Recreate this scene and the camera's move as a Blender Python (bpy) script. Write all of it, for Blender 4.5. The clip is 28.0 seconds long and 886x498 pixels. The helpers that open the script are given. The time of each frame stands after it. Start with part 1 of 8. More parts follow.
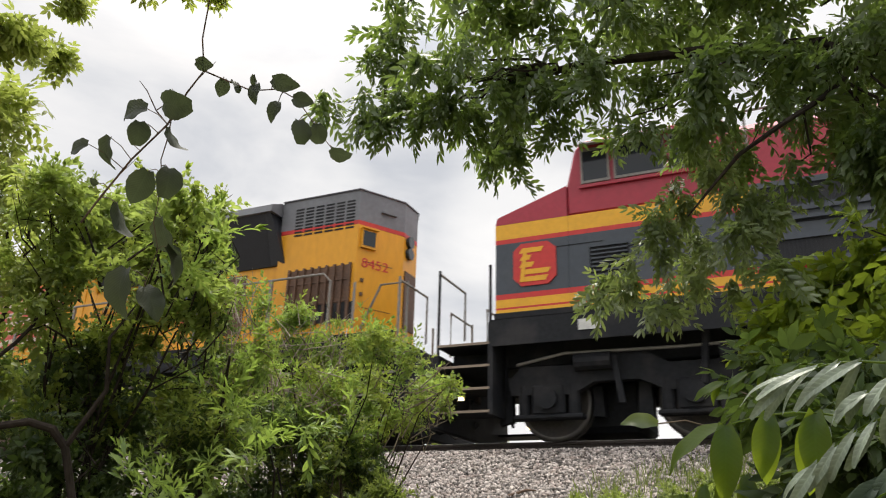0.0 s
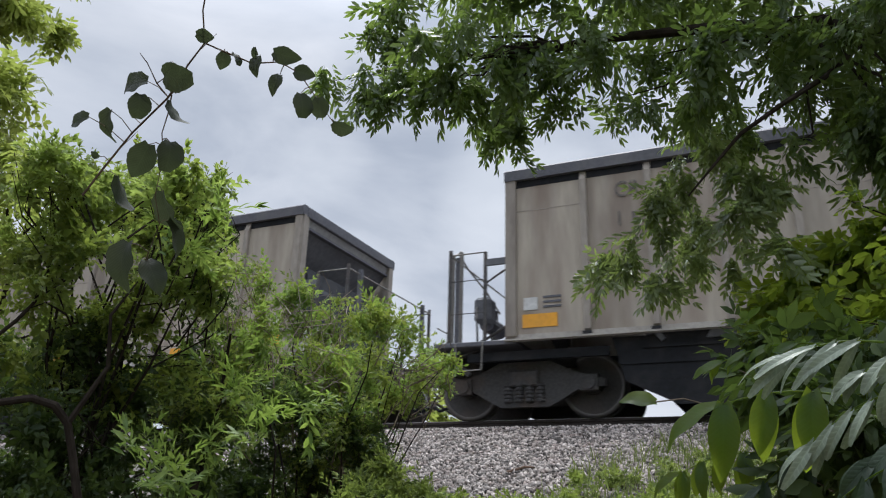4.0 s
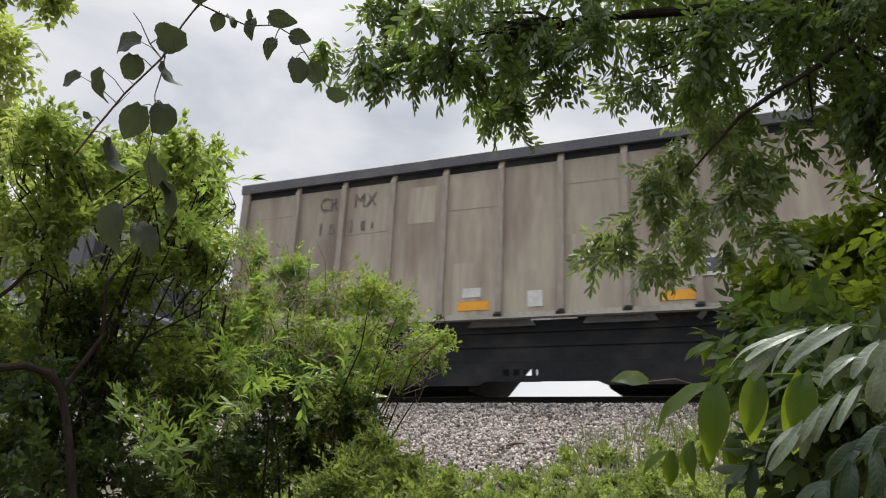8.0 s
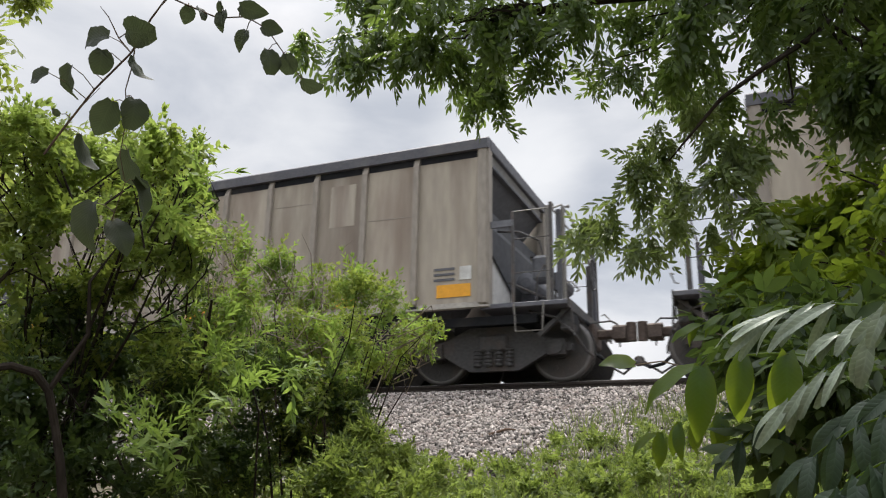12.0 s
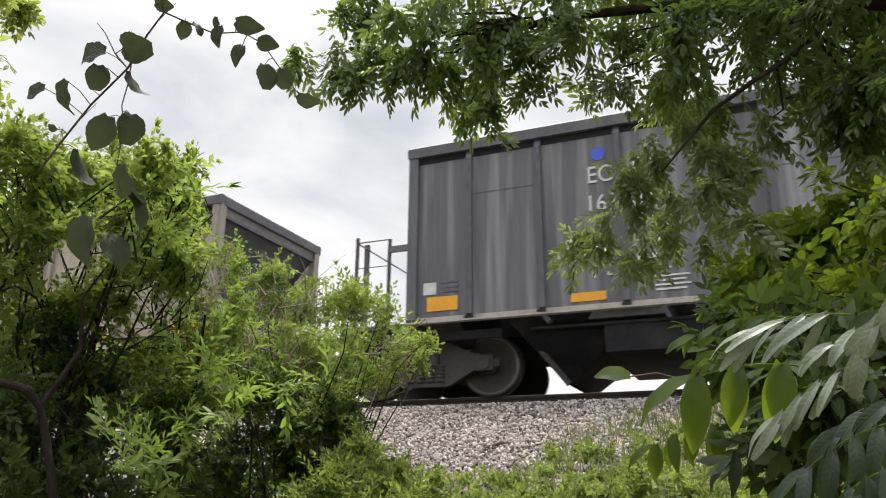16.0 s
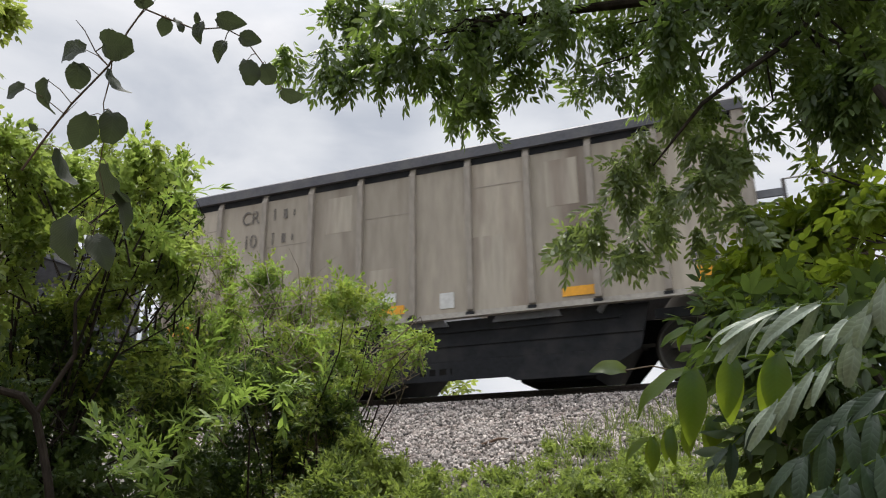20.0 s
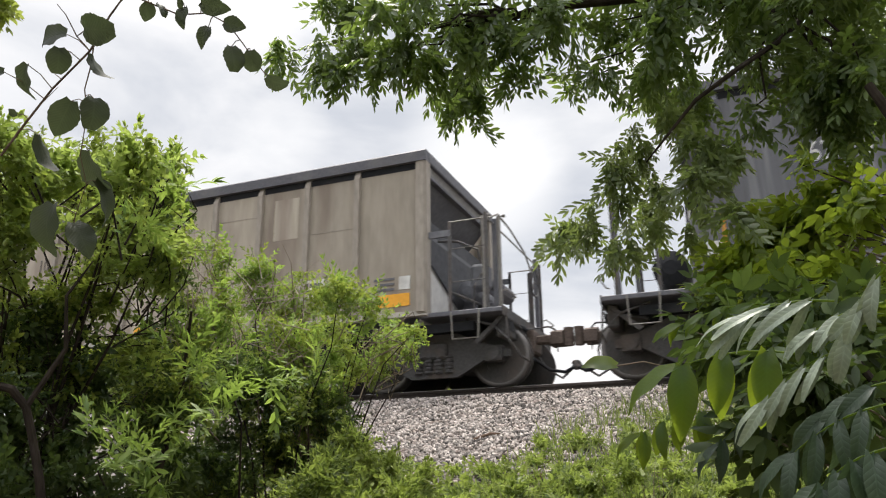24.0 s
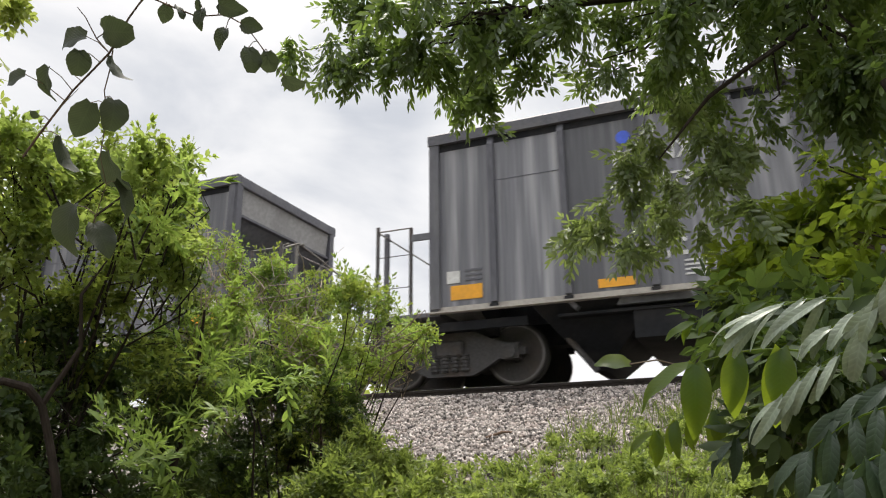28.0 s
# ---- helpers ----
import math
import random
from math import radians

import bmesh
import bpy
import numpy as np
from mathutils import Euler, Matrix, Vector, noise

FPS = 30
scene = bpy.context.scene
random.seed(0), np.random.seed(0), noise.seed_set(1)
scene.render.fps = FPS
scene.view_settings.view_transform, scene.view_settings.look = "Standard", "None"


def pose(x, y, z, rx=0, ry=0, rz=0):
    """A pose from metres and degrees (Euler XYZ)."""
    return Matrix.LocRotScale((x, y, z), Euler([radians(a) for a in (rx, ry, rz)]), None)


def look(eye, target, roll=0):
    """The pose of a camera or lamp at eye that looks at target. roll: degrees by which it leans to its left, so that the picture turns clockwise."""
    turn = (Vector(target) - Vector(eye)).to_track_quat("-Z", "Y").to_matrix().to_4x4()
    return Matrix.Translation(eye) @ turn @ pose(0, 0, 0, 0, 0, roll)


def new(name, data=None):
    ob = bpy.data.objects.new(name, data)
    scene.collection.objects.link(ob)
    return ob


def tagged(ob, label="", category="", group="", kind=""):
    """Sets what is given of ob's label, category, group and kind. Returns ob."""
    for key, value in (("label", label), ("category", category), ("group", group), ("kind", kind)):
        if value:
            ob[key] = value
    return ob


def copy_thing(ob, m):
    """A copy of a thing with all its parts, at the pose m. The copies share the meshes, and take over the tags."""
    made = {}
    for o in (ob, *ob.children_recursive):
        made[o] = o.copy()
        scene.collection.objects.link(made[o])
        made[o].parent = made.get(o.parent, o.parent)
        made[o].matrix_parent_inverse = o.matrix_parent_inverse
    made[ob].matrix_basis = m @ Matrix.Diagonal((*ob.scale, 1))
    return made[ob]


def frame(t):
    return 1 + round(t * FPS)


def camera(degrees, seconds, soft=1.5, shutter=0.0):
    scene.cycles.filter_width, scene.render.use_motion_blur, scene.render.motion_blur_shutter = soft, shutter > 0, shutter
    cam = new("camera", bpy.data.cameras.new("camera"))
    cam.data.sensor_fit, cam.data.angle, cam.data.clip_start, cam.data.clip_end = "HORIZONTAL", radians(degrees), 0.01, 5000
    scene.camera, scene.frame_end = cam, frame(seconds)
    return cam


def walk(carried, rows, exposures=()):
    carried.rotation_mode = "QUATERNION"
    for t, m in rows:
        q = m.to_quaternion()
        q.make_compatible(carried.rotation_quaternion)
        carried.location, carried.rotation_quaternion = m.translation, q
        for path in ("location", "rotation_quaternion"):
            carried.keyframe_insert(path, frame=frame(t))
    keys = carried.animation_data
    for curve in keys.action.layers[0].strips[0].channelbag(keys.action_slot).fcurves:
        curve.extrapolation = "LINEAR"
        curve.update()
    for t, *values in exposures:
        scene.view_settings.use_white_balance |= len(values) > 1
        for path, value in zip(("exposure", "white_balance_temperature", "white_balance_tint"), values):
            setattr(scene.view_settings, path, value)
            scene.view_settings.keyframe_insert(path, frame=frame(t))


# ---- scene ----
cam = camera(61.5, 28.0, soft=1.1, shutter=0.12)
PATH = [
    (0, (-0.345, 0.675, 1.757), (-1.1252, 2.3691, 2.4791), 1.54),
    (0.5, (-0.345, 0.675, 1.757), (-1.1250, 2.3695, 2.4782), 1.40),
    (1, (-0.345, 0.675, 1.757), (-1.1243, 2.3705, 2.4767), 1.29),
    (1.5, (-0.345, 0.675, 1.757), (-1.1269, 2.3714, 2.4717), 1.39),
    (2, (-0.345, 0.675, 1.757), (-1.1359, 2.3715, 2.4615), 1.60),
    (2.5, (-0.345, 0.675, 1.757), (-1.1410, 2.3733, 2.4514), 1.68),
    (3, (-0.345, 0.675, 1.757), (-1.1407, 2.3767, 2.4433), 1.77),
    (3.5, (-0.345, 0.675, 1.757), (-1.1354, 2.3824, 2.4353), 1.84),
    (5.5, (-0.345, 0.675, 1.757), (-1.1284, 2.4075, 2.3772), 1.12),
    (6, (-0.345, 0.675, 1.757), (-1.1430, 2.4061, 2.3623), 1.28),
    (6.5, (-0.345, 0.675, 1.757), (-1.1559, 2.4009, 2.3601), 1.74),
    (7, (-0.345, 0.675, 1.757), (-1.1555, 2.3998, 2.3638), 2.07),
    (7.5, (-0.345, 0.675, 1.757), (-1.1462, 2.4038, 2.3648), 2.80),
    (8, (-0.345, 0.675, 1.757), (-1.1295, 2.4113, 2.3653), 2.79),
    (8.5, (-0.345, 0.675, 1.757), (-1.1151, 2.4182, 2.3639), 2.62),
    (9, (-0.345, 0.675, 1.757), (-1.1034, 2.4247, 2.3598), 2.23),
    (9.5, (-0.345, 0.675, 1.757), (-1.0959, 2.4294, 2.3555), 1.85),
    (10, (-0.345, 0.675, 1.757), (-1.0917, 2.4322, 2.3525), 1.40),
    (10.5, (-0.345, 0.675, 1.757), (-1.0921, 2.4331, 2.3494), 1.12),
    (11, (-0.345, 0.675, 1.757), (-1.0954, 2.4327, 2.3464), 1.08),
    (11.5, (-0.345, 0.675, 1.757), (-1.0965, 2.4337, 2.3419), 0.97),
    (12, (-0.345, 0.675, 1.757), (-1.0971, 2.4347, 2.3381), 1.02),
    (12.5, (-0.345, 0.675, 1.757), (-1.0946, 2.4360, 2.3376), 0.66),
    (14.5, (-0.345, 0.675, 1.757), (-1.0809, 2.4310, 2.3694), 0.63),
    (15, (-0.345, 0.675, 1.757), (-1.0792, 2.4310, 2.3712), 0.60),
    (15.5, (-0.345, 0.675, 1.757), (-1.0796, 2.4308, 2.3714), 0.67),
    (16, (-0.345, 0.675, 1.757), (-1.0784, 2.4312, 2.3717), 0.49),
    (16.5, (-0.345, 0.675, 1.757), (-1.0763, 2.4318, 2.3726), 0.38),
    (17, (-0.345, 0.675, 1.757), (-1.0718, 2.4335, 2.3728), 0.20),
    (17.5, (-0.345, 0.675, 1.757), (-1.0690, 2.4354, 2.3709), 0.12),
    (18, (-0.345, 0.675, 1.757), (-1.0680, 2.4375, 2.3660), -0.11),
    (18.5, (-0.345, 0.675, 1.757), (-1.0674, 2.4392, 2.3617), -0.32),
    (19, (-0.345, 0.675, 1.757), (-1.0671, 2.4398, 2.3605), -0.46),
    (19.5, (-0.345, 0.675, 1.757), (-1.0644, 2.4402, 2.3623), -0.73),
    (20, (-0.345, 0.675, 1.757), (-1.0634, 2.4396, 2.3653), -0.79),
    (20.5, (-0.345, 0.675, 1.757), (-1.0677, 2.4370, 2.3678), -0.64),
    (21, (-0.345, 0.675, 1.757), (-1.0739, 2.4340, 2.3690), -0.42),
    (21.5, (-0.345, 0.675, 1.757), (-1.0738, 2.4344, 2.3679), -0.38),
    (23.5, (-0.345, 0.675, 1.757), (-1.0490, 2.4511, 2.3486), -0.54),
    (24, (-0.345, 0.675, 1.757), (-1.0475, 2.4504, 2.3524), -0.66),
    (24.5, (-0.345, 0.675, 1.757), (-1.0525, 2.4479, 2.3538), -0.52),
    (25, (-0.345, 0.675, 1.757), (-1.0616, 2.4450, 2.3516), -0.17),
    (25.5, (-0.345, 0.675, 1.757), (-1.0650, 2.4451, 2.3473), -0.14),
    (26, (-0.345, 0.675, 1.757), (-1.0640, 2.4462, 2.3451), -0.10),
    (26.5, (-0.345, 0.675, 1.757), (-1.0652, 2.4457, 2.3451), -0.07),
    (27, (-0.345, 0.675, 1.757), (-1.0708, 2.4434, 2.3452), -0.11),
    (27.5, (-0.345, 0.675, 1.757), (-1.0756, 2.4408, 2.3470), -0.35),
    (28, (-0.345, 0.675, 1.757), (-1.0771, 2.4396, 2.3488), -0.53),
]
# the camera's own exposure drifts with what it sees
LIGHT = [(0, 0.32, 6850, 10), (2.0, 0.3, 6850, 10), (2.6, 0.09, 6400, 10), (3.0, -0.11, 5950, 10), (3.5, -0.11, 5950, 10), (5.5, -0.03, 6000, 10), (6.0, -0.03, 6000, 10), (7.0, 0.23, 6650, 10), (8.0, 0.15, 6550, 10), (9.0, 0.16, 6450, 10), (9.6, 0.27, 6600, 10),
         (10.0, 0.52, 6750, 10), (11.0, 0.24, 6650, 10), (12.0, 0.19, 6500, 10), (15.0, 0.25, 6650, 10), (16.0, 0.42, 6750, 10), (17.0, 0.11, 6450, 10),
         (18.0, 0.09, 6150, 10), (19.0, 0.19, 6500, 10), (20.0, 0.13, 6450, 10), (21.5, 0.17, 6500, 10), (23.5, 0.44, 6650, 10), (25.0, 0.37, 6750, 10), (26.0, 0.19, 6600, 10), (27.0, 0.25, 6650, 10), (28.0, 0.4, 6750, 10)]
walk(cam, [(t, look(e, g, r)) for t, e, g, r in PATH], LIGHT)

# ---- sky and light: overcast, bright, a weak broad sun behind the clouds ----
def make_world():
    w = bpy.data.worlds.new("overcast_sky")
    scene.world = w
    w.use_nodes = True
    nt = w.node_tree
    nt.nodes.clear()
    out = nt.nodes.new("ShaderNodeOutputWorld")
    bg = nt.nodes.new("ShaderNodeBackground")
    sky = nt.nodes.new("ShaderNodeTexSky")
    sky.sky_type, sky.sun_disc = "NISHITA", False
    sky.sun_elevation, sky.sun_rotation = radians(71), radians(-37)
    scale_sky = nt.nodes.new("ShaderNodeMix")
    scale_sky.data_type, scale_sky.blend_type = "RGBA", "MULTIPLY"
    scale_sky.inputs[0].default_value = 1.0
    scale_sky.inputs[7].default_value = (0.09, 0.09, 0.09, 1)
    coord = nt.nodes.new("ShaderNodeTexCoord")
    stretch = nt.nodes.new("ShaderNodeMapping")
    stretch.inputs["Scale"].default_value = (1.3, 1.3, 3.4)
    stretch.inputs["Location"].default_value = (0.35, 0.1, 0.2)
    big = nt.nodes.new("ShaderNodeTexNoise")
    big.inputs["Scale"].default_value, big.inputs["Detail"].default_value = 2.1, 7.0
    big.inputs["Roughness"].default_value = 0.52
    big.inputs["Distortion"].default_value = 0.35
    ramp = nt.nodes.new("ShaderNodeValToRGB")
    cr = ramp.color_ramp
    cr.elements[0].position, cr.elements[0].color = 0.34, (0.50, 0.53, 0.59, 1)
    cr.elements[1].position, cr.elements[1].color = 0.66, (0.86, 0.855, 0.87, 1)
    e = cr.elements.new(0.5)
    e.color = (0.70, 0.715, 0.75, 1)
    mix = nt.nodes.new("ShaderNodeMix")
    mix.data_type = "RGBA"
    mix.inputs[0].default_value = 0.94
    nt.links.new(coord.outputs["Generated"], stretch.inputs["Vector"])
    nt.links.new(stretch.outputs[0], big.inputs["Vector"])
    nt.links.new(big.outputs[0], ramp.inputs[0])
    nt.links.new(sky.outputs[0], scale_sky.inputs[6])
    nt.links.new(scale_sky.outputs[2], mix.inputs[6])
    nt.links.new(ramp.outputs[0], mix.inputs[7])
    # the sun whitens the cloud in front of it
    toward = nt.nodes.new("ShaderNodeVectorMath")
    toward.operation = "DOT_PRODUCT"
    toward.inputs[1].default_value = (-0.2885, 0.872, 0.395)
    unit = nt.nodes.new("ShaderNodeVectorMath")
    unit.operation = "NORMALIZE"
    nt.links.new(coord.outputs["Generated"], unit.inputs[0])
    nt.links.new(unit.outputs[0], toward.inputs[0])
    glow = nt.nodes.new("ShaderNodeMapRange")
    glow.interpolation_type = "SMOOTHERSTEP"
    glow.inputs[1].default_value, glow.inputs[2].default_value = 0.990, 1.0
    glow.inputs[3].default_value, glow.inputs[4].default_value = 0.0, 0.45
    nt.links.new(toward.outputs["Value"], glow.inputs[0])
    bright = nt.nodes.new("ShaderNodeMix")
    bright.data_type = "RGBA"
    bright.inputs[7].default_value = (1.03, 1.03, 1.03, 1)
    nt.links.new(glow.outputs[0], bright.inputs[0])
    nt.links.new(mix.outputs[2], bright.inputs[6])
    thin = nt.nodes.new("ShaderNodeVectorMath")
    thin.operation = "DOT_PRODUCT"
    thin.inputs[1].default_value = (-0.516, 0.742, 0.427)
    nt.links.new(unit.outputs[0], thin.inputs[0])
    gap = nt.nodes.new("ShaderNodeMapRange")
    gap.interpolation_type = "SMOOTHERSTEP"
    gap.inputs[1].default_value, gap.inputs[2].default_value = 0.9965, 1.0
    gap.inputs[3].default_value, gap.inputs[4].default_value = 0.0, 0.3
    nt.links.new(thin.outputs["Value"], gap.inputs[0])
    pale = nt.nodes.new("ShaderNodeMix")
    pale.data_type = "RGBA"
    pale.inputs[7].default_value = (1.0, 1.0, 1.0, 1)
    nt.links.new(gap.outputs[0], pale.inputs[0])
    nt.links.new(bright.outputs[2], pale.inputs[6])
    nt.links.new(pale.outputs[2], bg.inputs[0])
    # an overcast sky is brighter overhead than low down
    split = nt.nodes.new("ShaderNodeSeparateXYZ")
    nt.links.new(coord.outputs["Generated"], split.inputs[0])
    lift = nt.nodes.new("ShaderNodeMapRange")
    lift.interpolation_type = "SMOOTHSTEP"
    lift.inputs[1].default_value, lift.inputs[2].default_value = 0.52, 1.0
    lift.inputs[3].default_value, lift.inputs[4].default_value = 1.0, 4.0
    nt.links.new(split.outputs["Z"], lift.inputs[0])
    nt.links.new(lift.outputs[0], bg.inputs[1])
    nt.links.new(bg.outputs[0], out.inputs[0])


make_world()
sun = new("sun", bpy.data.lights.new("sun", "SUN"))
sun.data.energy, sun.data.angle, sun.data.color = 2.7, radians(12), (1.0, 0.95, 0.87)
sun.matrix_world = look((-6.0, 12.0, 30), (0.0, 4.0, 0))


# ---- materials ----
def nodes_of(m):
    m.use_nodes = True
    nt = m.node_tree
    return nt, nt.nodes["Principled BSDF"]


def surface(name, colour, rough=0.6, metal=0.0, vary=0.25, grain=30.0, stain=2.0, stain_col=None, stain_amt=0.4,
            bump=0.15, stretch=(1, 1, 1), island=0.0, spec=0.5, each=0.0):
    """A painted, stony or metal surface: base colour, fine grain, broad stains and a little relief."""
    m = bpy.data.materials.new(name)
    nt, p = nodes_of(m)
    tc = nt.nodes.new("ShaderNodeTexCoord")
    mp = nt.nodes.new("ShaderNodeMapping")
    mp.inputs["Scale"].default_value = stretch
    nt.links.new(tc.outputs["Object"], mp.inputs["Vector"])
    fine = nt.nodes.new("ShaderNodeTexNoise")
    fine.inputs["Scale"].default_value, fine.inputs["Detail"].default_value = grain, 5
    broad = nt.nodes.new("ShaderNodeTexNoise")
    broad.inputs["Scale"].default_value, broad.inputs["Detail"].default_value = stain, 6
    for n in (fine, broad):
        nt.links.new(mp.outputs[0], n.inputs["Vector"])
    dark = tuple(c * (1 - vary) for c in colour)
    light = tuple(min(1, c * (1 + vary)) for c in colour)
    r1 = nt.nodes.new("ShaderNodeValToRGB")
    r1.color_ramp.elements[0].position, r1.color_ramp.elements[0].color = 0.3, (*dark, 1)
    r1.color_ramp.elements[1].position, r1.color_ramp.elements[1].color = 0.7, (*light, 1)
    nt.links.new(fine.outputs[0], r1.inputs[0])
    r2 = nt.nodes.new("ShaderNodeValToRGB")
    r2.color_ramp.elements[0].position, r2.color_ramp.elements[0].color = 0.48, (0, 0, 0, 1)
    r2.color_ramp.elements[1].position, r2.color_ramp.elements[1].color = 0.68, (stain_amt, stain_amt, stain_amt, 1)
    nt.links.new(broad.outputs[0], r2.inputs[0])
    mix = nt.nodes.new("ShaderNodeMix")
    mix.data_type = "RGBA"
    nt.links.new(r2.outputs[0], mix.inputs[0])
    nt.links.new(r1.outputs[0], mix.inputs[6])
    mix.inputs[7].default_value = (*(stain_col or tuple(c * 0.45 for c in colour)), 1)
    last = mix.outputs[2]
    if island:
        info = nt.nodes.new("ShaderNodeNewGeometry")
        hsv = nt.nodes.new("ShaderNodeHueSaturation")
        mr = nt.nodes.new("ShaderNodeMapRange")
        mr.inputs[3].default_value, mr.inputs[4].default_value = 1 - island, 1 + island
        nt.links.new(info.outputs["Random Per Island"], mr.inputs[0])
        nt.links.new(mr.outputs[0], hsv.inputs["Value"])
        nt.links.new(last, hsv.inputs["Color"])
        last = hsv.outputs[0]
    if each:
        info = nt.nodes.new("ShaderNodeObjectInfo")
        hsv = nt.nodes.new("ShaderNodeHueSaturation")
        mr = nt.nodes.new("ShaderNodeMapRange")
        mr.inputs[3].default_value, mr.inputs[4].default_value = 1 - each, 1 + each
        nt.links.new(info.outputs["Random"], mr.inputs[0])
        nt.links.new(mr.outputs[0], hsv.inputs["Value"])
        nt.links.new(last, hsv.inputs["Color"])
        last = hsv.outputs[0]
        shift = nt.nodes.new("ShaderNodeCombineXYZ")
        mul = nt.nodes.new("ShaderNodeMath")
        mul.operation = "MULTIPLY"
        mul.inputs[1].default_value = 37.0
        nt.links.new(info.outputs["Random"], mul.inputs[0])
        nt.links.new(mul.outputs[0], shift.inputs[0])
        nt.links.new(shift.outputs[0], mp.inputs["Location"])
    nt.links.new(last, p.inputs["Base Color"])
    p.inputs["Roughness"].default_value, p.inputs["Metallic"].default_value = rough, metal
    p.inputs["Specular IOR Level"].default_value = spec
    if bump:
        b = nt.nodes.new("ShaderNodeBump")
        b.inputs["Strength"].default_value, b.inputs["Distance"].default_value = bump, 0.01
        nt.links.new(fine.outputs[0], b.inputs["Height"])
        nt.links.new(b.outputs[0], p.inputs["Normal"])
    return m


def leaf(name, dark, light, through_col, rough=0.45, gloss=0.4, thin=0.5, veins=0.0):
    """Leaf blade: colour varies from leaf to leaf, and daylight shines through."""
    m = bpy.data.materials.new(name)
    nt, p = nodes_of(m)
    geo = nt.nodes.new("ShaderNodeNewGeometry")
    ramp = nt.nodes.new("ShaderNodeValToRGB")
    ramp.color_ramp.elements[0].color, ramp.color_ramp.elements[1].color = (*dark, 1), (*light, 1)
    nt.links.new(geo.outputs["Random Per Island"], ramp.inputs[0])
    tc = nt.nodes.new("ShaderNodeTexCoord")
    no = nt.nodes.new("ShaderNodeTexNoise")
    no.inputs["Scale"].default_value, no.inputs["Detail"].default_value = 60, 3
    nt.links.new(tc.outputs["Object"], no.inputs["Vector"])
    mr = nt.nodes.new("ShaderNodeMapRange")
    mr.inputs[3].default_value, mr.inputs[4].default_value = 0.72, 1.28
    nt.links.new(no.outputs[0], mr.inputs[0])
    # older and newer shoots: patches a hand's breadth across differ in tone
    patch = nt.nodes.new("ShaderNodeTexNoise")
    patch.inputs["Scale"].default_value, patch.inputs["Detail"].default_value = 9.0, 3.0
    nt.links.new(tc.outputs["Object"], patch.inputs["Vector"])
    old = nt.nodes.new("ShaderNodeMapRange")
    old.inputs[1].default_value, old.inputs[2].default_value = 0.36, 0.64
    old.inputs[3].default_value, old.inputs[4].default_value = -0.38, 0.38
    nt.links.new(patch.outputs[0], old.inputs[0])
    age = nt.nodes.new("ShaderNodeMath")
    age.operation, age.use_clamp = "ADD", True
    nt.links.new(geo.outputs["Random Per Island"], age.inputs[0])
    nt.links.new(old.outputs[0], age.inputs[1])
    nt.links.new(age.outputs[0], ramp.inputs[0])
    hsv = nt.nodes.new("ShaderNodeHueSaturation")
    nt.links.new(ramp.outputs[0], hsv.inputs["Color"])
    nt.links.new(mr.outputs[0], hsv.inputs["Value"])
    nt.links.new(hsv.outputs[0], p.inputs["Base Color"])
    p.inputs["Roughness"].default_value, p.inputs["Specular IOR Level"].default_value = rough, gloss
    if veins:
        # side veins slant from the midrib to the edge; the blade lies along its own x
        def op(kind, a, b):
            n = nt.nodes.new("ShaderNodeMath")
            n.operation = kind
            for k, q in enumerate((a, b)):
                if q is None:
                    continue
                if isinstance(q, float):
                    n.inputs[k].default_value = q
                else:
                    nt.links.new(q, n.inputs[k])
            return n.outputs[0]
        xyz = nt.nodes.new("ShaderNodeSeparateXYZ")
        nt.links.new(tc.outputs["Object"], xyz.inputs[0])
        away = op("ABSOLUTE", xyz.outputs[1], None)
        slant = op("SUBTRACT", xyz.outputs[0], op("MULTIPLY", away, 0.9))
        rib = op("POWER", op("ABSOLUTE", op("SINE", op("MULTIPLY", slant, veins), None), None), 0.5)
        mid = op("MINIMUM", op("MULTIPLY", away, 600.0), 1.0)
        height = op("MULTIPLY", rib, mid)
        both = op("ADD", height, op("MULTIPLY", no.outputs[0], 0.8))
        bp = nt.nodes.new("ShaderNodeBump")
        bp.inputs["Strength"].default_value, bp.inputs["Distance"].default_value = 0.3, 0.001
        nt.links.new(both, bp.inputs["Height"])
        nt.links.new(bp.outputs[0], p.inputs["Normal"])
        pale = nt.nodes.new("ShaderNodeMapRange")
        pale.inputs[3].default_value, pale.inputs[4].default_value = 1.25, 0.97
        nt.links.new(height, pale.inputs[0])
        val = nt.nodes.new("ShaderNodeMath")
        val.operation = "MULTIPLY"
        nt.links.new(mr.outputs[0], val.inputs[0])
        nt.links.new(pale.outputs[0], val.inputs[1])
        nt.links.new(val.outputs[0], hsv.inputs["Value"])
    tl = nt.nodes.new("ShaderNodeBsdfTranslucent")
    tint = nt.nodes.new("ShaderNodeMix")
    tint.data_type = "RGBA"
    tint.inputs[0].default_value = 0.6
    nt.links.new(hsv.outputs[0], tint.inputs[6])
    tint.inputs[7].default_value = (*through_col, 1)
    nt.links.new(tint.outputs[2], tl.inputs[0])
    mx = nt.nodes.new("ShaderNodeMixShader")
    mx.inputs[0].default_value = thin
    nt.links.new(p.outputs[0], mx.inputs[1])
    nt.links.new(tl.outputs[0], mx.inputs[2])
    nt.links.new(mx.outputs[0], nt.nodes["Material Output"].inputs["Surface"])
    return m


